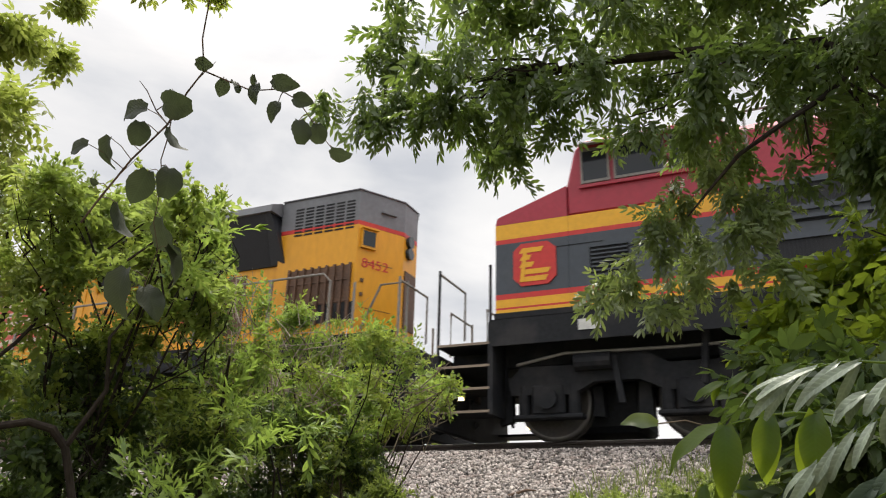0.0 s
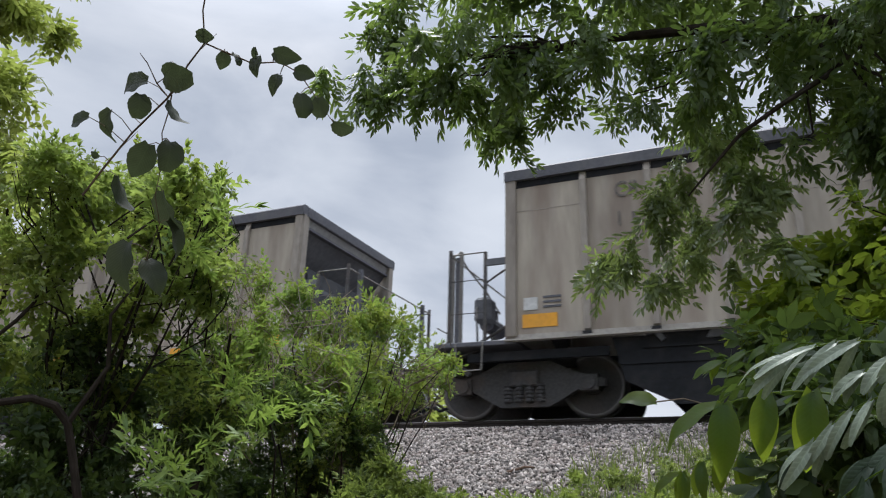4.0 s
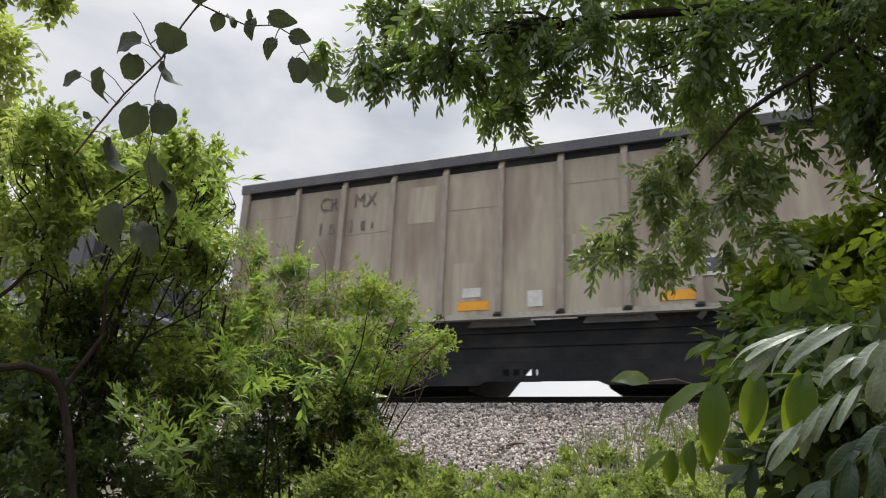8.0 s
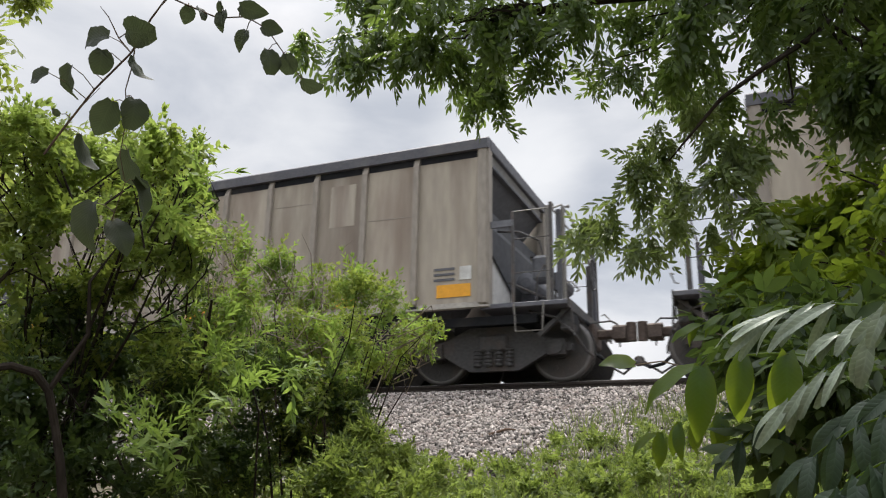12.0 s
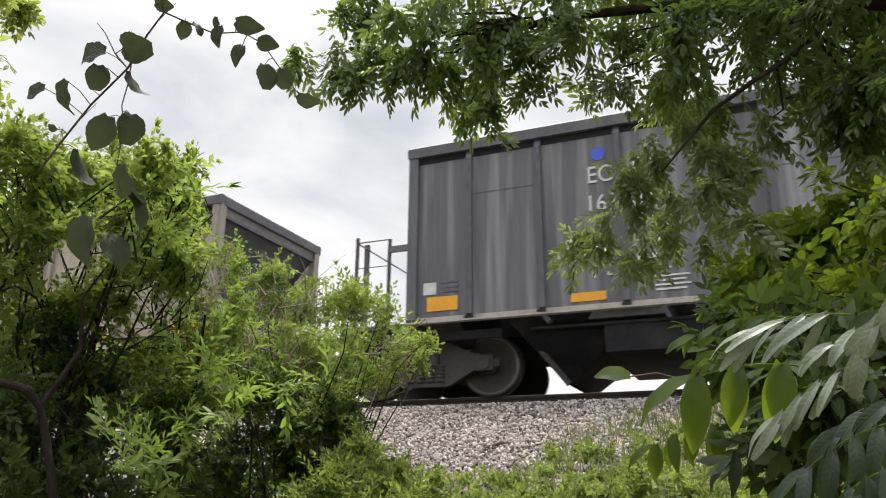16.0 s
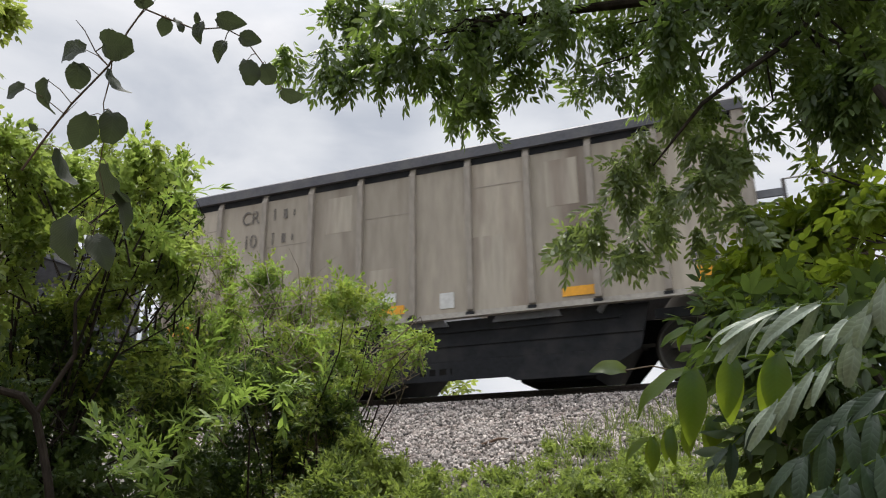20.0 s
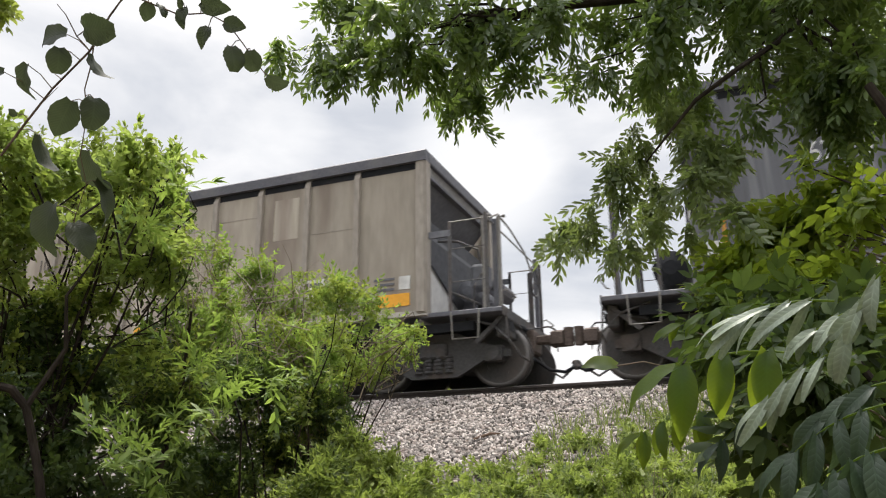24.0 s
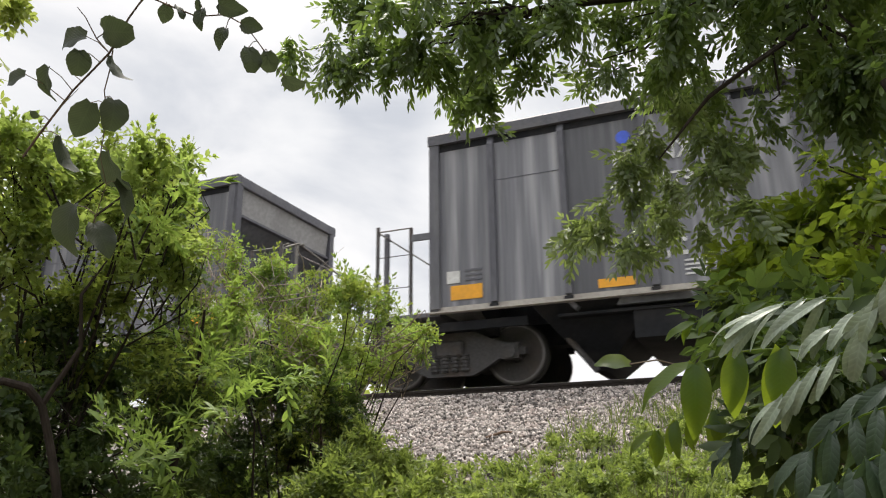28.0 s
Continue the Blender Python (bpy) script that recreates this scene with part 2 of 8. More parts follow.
M = {}
M["beige"] = surface("weathered_beige_paint", (0.375, 0.33, 0.27), 0.75, 0, 0.12, 7, 1.1, (0.19, 0.145, 0.115), 0.8, 0.06, (1.5, 1.5, 0.3), each=0.17)
M["beige_patch"] = surface("touched_up_beige_paint", (0.41, 0.365, 0.30), 0.75, 0, 0.12, 7, 1.6, (0.25, 0.2, 0.165), 0.9, 0.05, (2.2, 2.2, 0.25))
M["beige_post"] = surface("dusty_beige_posts", (0.31, 0.275, 0.235), 0.75, 0, 0.15, 20, 2, (0.15, 0.12, 0.1), 0.5, 0.06, (1, 1, 0.3))
M["slate"] = surface("faded_dark_grey_paint", (0.122, 0.124, 0.138), 0.6, 0, 0.16, 8, 1.5, (0.36, 0.36, 0.37), 0.65, 0.06, (3.8, 3.8, 0.15), each=0.28)
M["slate_post"] = surface("dark_grey_posts", (0.085, 0.085, 0.1), 0.6, 0, 0.2, 20, 2, (0.2, 0.2, 0.2), 0.4, 0.06, (1, 1, 0.3))
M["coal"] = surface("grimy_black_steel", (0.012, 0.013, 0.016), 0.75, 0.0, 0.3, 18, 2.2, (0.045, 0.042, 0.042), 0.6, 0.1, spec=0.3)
M["chord"] = surface("dark_steel_chord", (0.10, 0.10, 0.115), 0.6, 0.1, 0.2, 20, 2, (0.2, 0.19, 0.18), 0.4, 0.08)
M["inner"] = surface("dusty_grey_inside", (0.14, 0.143, 0.158), 0.8, 0, 0.2, 12, 1.5, (0.09, 0.092, 0.1), 0.5, 0.08)
M["iron"] = surface("rusty_cast_iron", (0.075, 0.072, 0.072), 0.75, 0.1, 0.3, 25, 3, (0.12, 0.085, 0.065), 0.5, 0.2)
M["rust"] = surface("brown_rusted_casting", (0.115, 0.085, 0.07), 0.85, 0.0, 0.35, 25, 4, (0.07, 0.05, 0.04), 0.6, 0.3)
# lighter than the inside: extra light on the leaning sheet, put into its colour
M["end_pale"] = surface("pale_lit_end_sheet", (0.30, 0.295, 0.29), 0.8, 0, 0.15, 14, 1.8, (0.17, 0.165, 0.16), 0.6, 0.06)
# whitened so that the added sheet looks lit although it stands in shade
M["pale_infill"] = surface("bright_infill", (0.58, 0.57, 0.55), 0.85, 0, 0.1, 14, 1.5, (0.36, 0.34, 0.32), 0.6, 0.05)
# dark steel colour that holds the shade under the car's end
M["under"] = surface("shade_dark_sheet", (0.05, 0.052, 0.06), 0.8, 0, 0.25, 12, 1.5, (0.09, 0.09, 0.09), 0.5, 0.08)
M["wheel"] = surface("worn_wheel_steel", (0.06, 0.056, 0.054), 0.75, 0.1, 0.2, 25, 3, (0.11, 0.085, 0.07), 0.5, 0.1)
M["tread"] = surface("polished_wheel_rim", (0.16, 0.15, 0.145), 0.45, 0.6, 0.1, 30, 4, (0.2, 0.18, 0.16), 0.4, 0.05)
M["safety"] = surface("orange_yellow_reflector", (0.78, 0.36, 0.02), 0.4, 0, 0.08, 20, 3, (0.5, 0.25, 0.05), 0.3, 0.02)
M["placard"] = surface("white_stencil_paint", (0.62, 0.62, 0.60), 0.6, 0, 0.1, 30, 4, (0.35, 0.33, 0.3), 0.4, 0.02)
M["ink"] = surface("faded_black_lettering", (0.125, 0.11, 0.098), 0.7, 0, 0.3, 25, 7, (0.3, 0.265, 0.22), 0.9, 0.0)
M["white_ink"] = surface("white_lettering", (0.62, 0.62, 0.60), 0.6, 0, 0.1, 30, 6, (0.3, 0.3, 0.3), 0.5, 0.0)
M["blue"] = surface("blue_dot_paint", (0.05, 0.11, 0.6), 0.5, 0, 0.1, 20, 4, None, 0.3, 0.0)
M["yellow"] = surface("armour_yellow_paint", (0.72, 0.33, 0.015), 0.4, 0, 0.06, 12, 0.9, (0.42, 0.2, 0.03), 0.35, 0.02, (1, 1, 0.4))
M["loco_grey"] = surface("harbour_grey_paint", (0.17, 0.175, 0.19), 0.5, 0, 0.1, 14, 1.4, (0.09, 0.09, 0.1), 0.4, 0.03)
M["loco_red"] = surface("red_stripe_paint", (0.55, 0.03, 0.025), 0.45, 0, 0.08, 14, 2, (0.3, 0.03, 0.03), 0.3, 0.02)
M["belle_red"] = surface("deep_red_paint", (0.36, 0.025, 0.045), 0.4, 0, 0.08, 14, 1.2, (0.2, 0.02, 0.03), 0.3, 0.02)
M["belle_dark"] = surface("dark_slate_green_paint", (0.045, 0.055, 0.07), 0.4, 0, 0.1, 14, 1.4, (0.1, 0.1, 0.1), 0.3, 0.02)
M["belle_yellow"] = surface("golden_yellow_paint", (0.75, 0.38, 0.02), 0.4, 0, 0.06, 14, 1.2, (0.5, 0.25, 0.03), 0.3, 0.02)
M["tan"] = surface("dusty_tan_tank", (0.27, 0.21, 0.16), 0.8, 0, 0.15, 12, 1.2, (0.13, 0.1, 0.08), 0.5, 0.06)
M["mesh_black"] = surface("black_radiator_mesh", (0.012, 0.013, 0.018), 0.55, 0, 0.3, 60, 3, None, 0.3, 0.3)
M["brown"] = surface("brown_grille", (0.11, 0.055, 0.03), 0.6, 0, 0.25, 25, 3, None, 0.4, 0.1)
M["rail_pipe"] = surface("weathered_handrail", (0.22, 0.205, 0.185), 0.5, 0.2, 0.15, 30, 4, None, 0.3, 0.03)
M["navy"] = surface("faded_flag_blue", (0.09, 0.10, 0.16), 0.6, 0, 0.15, 14, 2, (0.2, 0.2, 0.25), 0.5, 0.0)
M["flag_red"] = surface("faded_flag_red", (0.55, 0.10, 0.07), 0.6, 0, 0.1, 14, 2, (0.6, 0.3, 0.2), 0.4, 0.0)
M["flag_white"] = surface("faded_flag_white", (0.62, 0.52, 0.42), 0.6, 0, 0.1, 14, 2, (0.55, 0.4, 0.25), 0.4, 0.0)
M["rail"] = surface("rusty_rail_steel", (0.05, 0.038, 0.033), 0.8, 0.0, 0.25, 25, 3, None, 0.4, 0.1)
M["railhead"] = surface("polished_rail_head", (0.5, 0.49, 0.48), 0.25, 1.0, 0.08, 30, 3, None, 0.2, 0.02)
M["tie"] = surface("creosoted_timber_tie", (0.075, 0.06, 0.05), 0.85, 0, 0.3, 18, 3, None, 0.4, 0.3, (0.3, 3, 3))
M["stone"] = surface("limestone_ballast", (0.255, 0.226, 0.205), 0.85, 0, 0.35, 30, 7, (0.14, 0.105, 0.09), 0.8, 0.4, (1, 1, 1), 0.8)
M["bed"] = surface("ballast_bed", (0.13, 0.115, 0.10), 0.9, 0, 0.35, 28, 3, (0.1, 0.09, 0.08), 0.5, 0.6)
M["soil"] = surface("leaf_litter_soil", (0.085, 0.066, 0.045), 0.95, 0, 0.4, 16, 2, (0.05, 0.06, 0.025), 0.6, 0.6)
M["bark"] = surface("dark_bark", (0.038, 0.03, 0.025), 0.95, 0, 0.4, 40, 6, (0.022, 0.018, 0.015), 0.6, 0.8, (1, 1, 0.3), spec=0.1)
M["twig"] = surface("twig_bark", (0.16, 0.12, 0.085), 0.8, 0, 0.3, 60, 8, None, 0.4, 0.2)
M["stick"] = surface("dead_stick", (0.12, 0.075, 0.05), 0.85, 0, 0.3, 40, 8, None, 0.4, 0.4)
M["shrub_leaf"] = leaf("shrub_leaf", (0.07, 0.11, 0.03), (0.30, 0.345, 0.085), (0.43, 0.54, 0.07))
# lighter copy of shrub_leaf, with the daylight on the tops in its colour
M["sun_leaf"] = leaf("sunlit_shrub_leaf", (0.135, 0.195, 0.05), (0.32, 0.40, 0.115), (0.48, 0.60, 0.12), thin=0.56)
M["broad_mid_leaf"] = leaf("translucent_oval_leaf", (0.05, 0.09, 0.02), (0.15, 0.215, 0.045), (0.50, 0.62, 0.04), 0.42, 0.5, 0.6)
# lighter copy of tree_leaf: the light through the hanging sprays is in its colour
M["hang_leaf"] = leaf("translucent_pinnate_leaf", (0.06, 0.09, 0.04), (0.21, 0.26, 0.13), (0.44, 0.56, 0.11), 0.34, 0.8, 0.52)
# darker copy of the shrub leaf, with the crowns' self-shade put into its colour
M["shade_leaf"] = leaf("painted_shade_leaf", (0.022, 0.042, 0.018), (0.08, 0.115, 0.04), (0.2, 0.3, 0.04), 0.5, 0.35, 0.4)
# blue-green leaflet darkened to stand for the shade at the lower right
M["deep_leaf"] = leaf("shaded_leaflet", (0.03, 0.052, 0.03), (0.06, 0.09, 0.05), (0.10, 0.17, 0.04), 0.45, 0.5, 0.25, 420.0)
M["dry_twig"] = surface("dry_grey_twig", (0.30, 0.24, 0.20), 0.85, 0, 0.25, 60, 8, None, 0.4, 0.2)
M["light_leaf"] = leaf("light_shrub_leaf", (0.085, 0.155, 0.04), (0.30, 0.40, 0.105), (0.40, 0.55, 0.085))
M["tree_leaf"] = leaf("tree_leaf", (0.04, 0.07, 0.03), (0.132, 0.182, 0.075), (0.33, 0.47, 0.06), 0.38, 0.6, 0.5)
M["sill"] = surface("dust_covered_sill", (0.40, 0.37, 0.33), 0.85, 0, 0.15, 20, 2, (0.2, 0.18, 0.16), 0.5, 0.06)
M["pale_leaf"] = leaf("pale_tree_leaf", (0.16, 0.205, 0.05), (0.32, 0.37, 0.10), (0.50, 0.58, 0.11), 0.5, 0.3, 0.55)
M["vine_leaf"] = leaf("vine_leaf", (0.034, 0.041, 0.028), (0.068, 0.075, 0.046), (0.085, 0.115, 0.04), 0.6, 0.3, 0.28, 700.0)
M["near_leaf"] = leaf("broad_leaflet", (0.042, 0.085, 0.018), (0.085, 0.145, 0.036), (0.46, 0.58, 0.03), 0.5, 0.4, 0.62, 420.0)
# grey-green, raised to a pale tone for the light from above
M["grey_leaf"] = leaf("top_lit_grey_leaflet", (0.19, 0.23, 0.165), (0.33, 0.37, 0.28), (0.2, 0.28, 0.09), 0.42, 0.6, 0.15, 420.0)
M["weed_leaf"] = leaf("weed_leaf", (0.038, 0.07, 0.02), (0.29, 0.35, 0.085), (0.36, 0.46, 0.08))
M["grass_leaf"] = leaf("grass_blade", (0.055, 0.085, 0.022), (0.20, 0.225, 0.08), (0.26, 0.33, 0.07))
M["dead_leaf"] = leaf("dead_leaf", (0.07, 0.045, 0.03), (0.2, 0.14, 0.09), (0.2, 0.1, 0.04), 0.8, 0.2, 0.15)
M["lamp"] = bpy.data.materials.new("warm_step_light")
_nt, _p = nodes_of(M["lamp"])
_p.inputs["Emission Color"].default_value, _p.inputs["Emission Strength"].default_value = (1.0, 0.75, 0.4, 1), 4.0
M["window"] = bpy.data.materials.new("dark_cab_glass")
_nt, _p = nodes_of(M["window"])
_p.inputs["Base Color"].default_value = (0.02, 0.025, 0.03, 1)
_p.inputs["Roughness"].default_value = 0.08
M["visor"] = surface("grey_sun_visor", (0.42, 0.43, 0.44), 0.5, 0, 0.08, 20, 3, None, 0.3, 0.02)


# ---- mesh tools ----
def mesh_of(name, bm, material, smooth=False):
    me = bpy.data.meshes.new(name)
    if smooth:
        for f in bm.faces:
            f.smooth = True
    bm.to_mesh(me)
    bm.free()
    me.materials.append(material)
    return me


def part(name, bm, material, parent, label="", at=None, smooth=False):
    """One mesh object under a thing or a part."""
    me = bm if isinstance(bm, bpy.types.Mesh) else mesh_of(name, bm, material, smooth)
    ob = new(name, me)
    ob.parent = parent
    if at is not None:
        ob.matrix_basis = at
    if label:
        ob["label"] = label
    return ob


def thing(name, label, category, group="", kind="", at=None):
    ob = new(name)
    ob.empty_display_size = 0.2
    if at is not None:
        ob.matrix_basis = at
    return tagged(ob, label, category, group, kind)


def single(name, bm, material, label, category, group="", kind="", smooth=False):
    return tagged(new(name, mesh_of(name, bm, material, smooth)), label, category, group, kind)


def box(bm, x0, x1, y0, y1, z0, z1, bevel=0.0):
    vs = [bm.verts.new((x, y, z)) for x in (x0, x1) for y in (y0, y1) for z in (z0, z1)]
    fs = [bm.faces.new([vs[i] for i in q]) for q in ((0, 1, 3, 2), (4, 6, 7, 5), (0, 4, 5, 1), (2, 3, 7, 6), (0, 2, 6, 4), (1, 5, 7, 3))]
    if bevel:
        es = list({e for f in fs for e in f.edges})
        bmesh.ops.bevel(bm, geom=es, offset=bevel, segments=1, affect="EDGES")
    return bm


def B(*a, bevel=0.0):
    return box(bmesh.new(), *a, bevel=bevel)


def prism(outline, y0, y1, bm=None, bevel=0.0):
    """A plate: an outline in x and z, drawn out from y0 to y1."""
    bm = bm or bmesh.new()
    a = [bm.verts.new((x, y0, z)) for x, z in outline]
    b = [bm.verts.new((x, y1, z)) for x, z in outline]
    n = len(outline)
    fs = [bm.faces.new(a), bm.faces.new(b[::-1])]
    for i in range(n):
        fs.append(bm.faces.new((a[i], b[i], b[(i + 1) % n], a[(i + 1) % n])))
    bmesh.ops.recalc_face_normals(bm, faces=fs)
    if bevel:
        bmesh.ops.bevel(bm, geom=list({e for f in fs for e in f.edges}), offset=bevel, segments=1, affect="EDGES")
    return bm


def prism_z(outline, z0, z1):
    """A slab: an outline in x and y, drawn up from z0 to z1."""
    bm = bmesh.new()
    a = [bm.verts.new((x, y, z0)) for x, y in outline]
    b = [bm.verts.new((x, y, z1)) for x, y in outline]
    n = len(outline)
    fs = [bm.faces.new(a), bm.faces.new(b[::-1])]
    for i in range(n):
        fs.append(bm.faces.new((a[i], b[i], b[(i + 1) % n], a[(i + 1) % n])))
    bmesh.ops.recalc_face_normals(bm, faces=fs)
    return bm


def hull(points):
    """A solid with flat faces round a few corners."""
    bm = bmesh.new()
    for p in points:
        bm.verts.new(p)
    bmesh.ops.convex_hull(bm, input=bm.verts[:])
    return bm


def prism_x(outline, x0, x1, bm=None):
    """A bar: an outline in y and z, drawn out from x0 to x1."""
    bm = bm or bmesh.new()
    a = [bm.verts.new((x0, y, z)) for y, z in outline]
    b = [bm.verts.new((x1, y, z)) for y, z in outline]
    n = len(outline)
    fs = [bm.faces.new(a), bm.faces.new(b[::-1])]
    for i in range(n):
        fs.append(bm.faces.new((a[i], b[i], b[(i + 1) % n], a[(i + 1) % n])))
    bmesh.ops.recalc_face_normals(bm, faces=fs)
    return bm


def tube(bm, pts, radii, sides=7):
    """A tapered tube along points."""
    pts = [Vector(p) for p in pts]
    if not isinstance(radii, (list, tuple)):
        radii = [radii] * len(pts)
    rings = []
    for i, p in enumerate(pts):
        d = (pts[min(i + 1, len(pts) - 1)] - pts[max(i - 1, 0)]).normalized()
        u = d.cross(Vector((0.13, 0.29, 0.95))).normalized()
        if u.length < 0.5:
            u = d.orthogonal().normalized()
        v = d.cross(u)
        rings.append([bm.verts.new(p + (u * math.cos(a) + v * math.sin(a)) * radii[i]) for a in
                      [2 * math.pi * k / sides for k in range(sides)]])
    for r0, r1 in zip(rings, rings[1:]):
        for k in range(sides):
            bm.faces.new((r0[k], r0[(k + 1) % sides], r1[(k + 1) % sides], r1[k]))
    bm.faces.new(rings[0][::-1])
    bm.faces.new(rings[-1])
    return bm


def pipe(*pts, r=0.018, sides=6):
    return tube(bmesh.new(), pts, r, sides)


def disc(bm, x, z, r, y0, y1, sides=28, hole=0.0):
    """A wheel-like disc round an axis along y."""
    def ring(rad, y):
        return [bm.verts.new((x + rad * math.cos(2 * math.pi * k / sides), y, z + rad * math.sin(2 * math.pi * k / sides))) for k in range(sides)]
    a, b = ring(r, y0), ring(r, y1)
    for k in range(sides):
        bm.faces.new((a[k], a[(k + 1) % sides], b[(k + 1) % sides], b[k]))
    bm.faces.new(a[::-1])
    bm.faces.new(b)
    return bm


def words(text, size, x, z, y, mat, parent, name="lettering", depth=0.002, stretch=1.0, turn=0.0):
    """Painted letters on a side that faces -y, starting at x with their base at z."""
    cu = bpy.data.curves.new("letters", "FONT")
    cu.body, cu.size, cu.extrude = text, size, depth
    tmp = bpy.data.objects.new("letters", cu)
    scene.collection.objects.link(tmp)
    me = bpy.data.meshes.new_from_object(tmp.evaluated_get(bpy.context.evaluated_depsgraph_get()))
    bpy.data.objects.remove(tmp)
    me.materials.clear()
    me.materials.append(mat)
    ob = new(name, me)
    ob.parent = parent
    ob.matrix_basis = Matrix.Translation((x, y, z)) @ Euler((radians(90), 0, radians(turn))).to_matrix().to_4x4() @ Matrix.Diagonal((stretch, 1, 1, 1))
    return ob


# ---- ground, ballast and track ----
TRACK_Y, RAIL_Z = 11.925, 3.0


def ground_height(x, y):
    pts = ((-400, -1.5), (-6, 0.1), (0.7, 0.25), (3.0, 0.85), (5.2, 1.40), (6.3, 1.62), (7.4, 1.95), (8.6, 2.33), (9.85, 2.74), (10.4, 2.80), (13.5, 2.80), (15.2, 2.1), (19, 1.0), (60, 0.4), (3000, -6.0))
    for (y0, z0), (y1, z1) in zip(pts, pts[1:]):
        if y <= y1:
            z = z0 + (z1 - z0) * max(0, (y - y0) / (y1 - y0))
            break
    else:
        z = pts[-1][1]
    if -5 < y < 8:
        z += 0.06 * noise.noise((x * 0.9, y * 0.9, 0)) + 0.02 * noise.noise((x * 4, y * 4, 3))
    return z


def make_ground():
    xs = [-3000, -600, -150, -50, -25] + [-16 + 0.4 * i for i in range(61)] + [14, 25, 50, 150, 600, 3000]
    ys = [-400, -100, -30, -10, -6] + [-4 + 0.35 * i for i in range(42)] + [10.4, 11.0, 12.2, 13.5, 14.2, 15.2, 17, 19, 25, 35, 60, 200, 800, 3000]
    bm = bmesh.new()
    grid = [[bm.verts.new((x, y, ground_height(x, y))) for x in xs] for y in ys]
    for j in range(len(ys) - 1):
        for i in range(len(xs) - 1):
            bm.faces.new((grid[j][i], grid[j][i + 1], grid[j + 1][i + 1], grid[j + 1][i])).smooth = True
    g = single("ground", bm, M["soil"], "sloping earth covered with leaf litter", "ground", kind="structure")
    return g


def bed_sheet():
    """The ballast bed under the loose stones, 2 cm above the earth."""
    prof = [(6.3, 1.66), (7.35, 1.99), (8.6, 2.36), (9.85, 2.77), (10.4, 2.83), (13.45, 2.83), (14.0, 2.76), (15.1, 2.2)]
    xs = [-160, -60, -30] + [-16 + 1.0 * i for i in range(25)] + [30, 60, 160]
    bm = bmesh.new()
    g = [[bm.verts.new((x, y + 0.12 * noise.noise((x * 0.7, y, 5)) * (1 if k == 0 else 0.2), z)) for k, (y, z) in enumerate(prof)] for x in xs]
    for i in range(len(xs) - 1):
        for j in range(len(prof) - 1):
            bm.faces.new((g[i][j], g[i + 1][j], g[i + 1][j + 1], g[i][j + 1])).smooth = True
    return single("ballast_bed", bm, M["bed"], "grey crushed stone bed of the railway", "ballast", kind="structure")


def scatter_mesh(name, verts, faces, material, label, category, kind="stuff", parent=None, smooth=False):
    me = bpy.data.meshes.new(name)
    me.from_pydata([], [], [])
    n, k = len(verts), faces.shape[1]
    me.vertices.add(n)
    me.vertices.foreach_set("co", verts.astype(np.float32).ravel())
    me.loops.add(faces.size)
    me.loops.foreach_set("vertex_index", faces.astype(np.int32).ravel())
    me.polygons.add(len(faces))
    me.polygons.foreach_set("loop_start", (np.arange(len(faces)) * k).astype(np.int32))
    me.polygons.foreach_set("loop_total", np.full(len(faces), k, np.int32))
    if smooth:
        me.polygons.foreach_set("use_smooth", np.ones(len(faces), bool))
    me.update(calc_edges=True)
    me.validate()
    me.materials.append(material)
    ob = new(name, me)
    if parent is not None:
        ob.parent = parent
        if label:
            ob["label"] = label
        if kind:
            ob["kind"] = kind
        return ob
    return tagged(ob, label, category, kind=kind)


def stones(rng, count, x0, x1, y0, y1, size, name, label):
    cube = np.array([(-1, -1, -1), (1, -1, -1), (1, 1, -1), (-1, 1, -1), (-1, -1, 1), (1, -1, 1), (1, 1, 1), (-1, 1, 1)], float) * 0.5
    quads = np.array([(0, 3, 2, 1), (4, 5, 6, 7), (0, 1, 5, 4), (1, 2, 6, 5), (2, 3, 7, 6), (3, 0, 4, 7)])
    c = np.column_stack((rng.uniform(x0, x1, count), rng.uniform(y0, y1, count), np.zeros(count)))
    lift = rng.uniform(-0.026, 0.028, count)
    prof_y, prof_z = (6.3, 7.35, 8.6, 9.85, 10.4, 13.45, 14.0), (1.66, 1.99, 2.36, 2.77, 2.83, 2.83, 2.76)
    c[:, 2] = np.interp(c[:, 1], prof_y, prof_z) + lift
    s = rng.uniform(0.45, 1.4, (count, 1, 3)) * size
    v = cube[None] * s * rng.uniform(0.72, 1.15, (count, 8, 1)) + rng.uniform(-0.12, 0.12, (count, 8, 3)) * size
    q = rng.normal(size=(count, 4))
    q /= np.linalg.norm(q, axis=1)[:, None]
    v = rotate(q, v) + c[:, None]
    f = (quads[None] + (np.arange(count) * 8)[:, None, None]).reshape(-1, 4)
    return scatter_mesh(name, v.reshape(-1, 3), f, M["stone"], label, "ballast")


def rotate(q, v):
    """Turn point sets v (n, k, 3) by unit quaternions q (n, 4)."""
    w, u = q[:, 0][:, None, None], q[:, None, 1:]
    u = np.broadcast_to(u, v.shape)
    return v + 2 * np.cross(u, np.cross(u, v) + w * v)


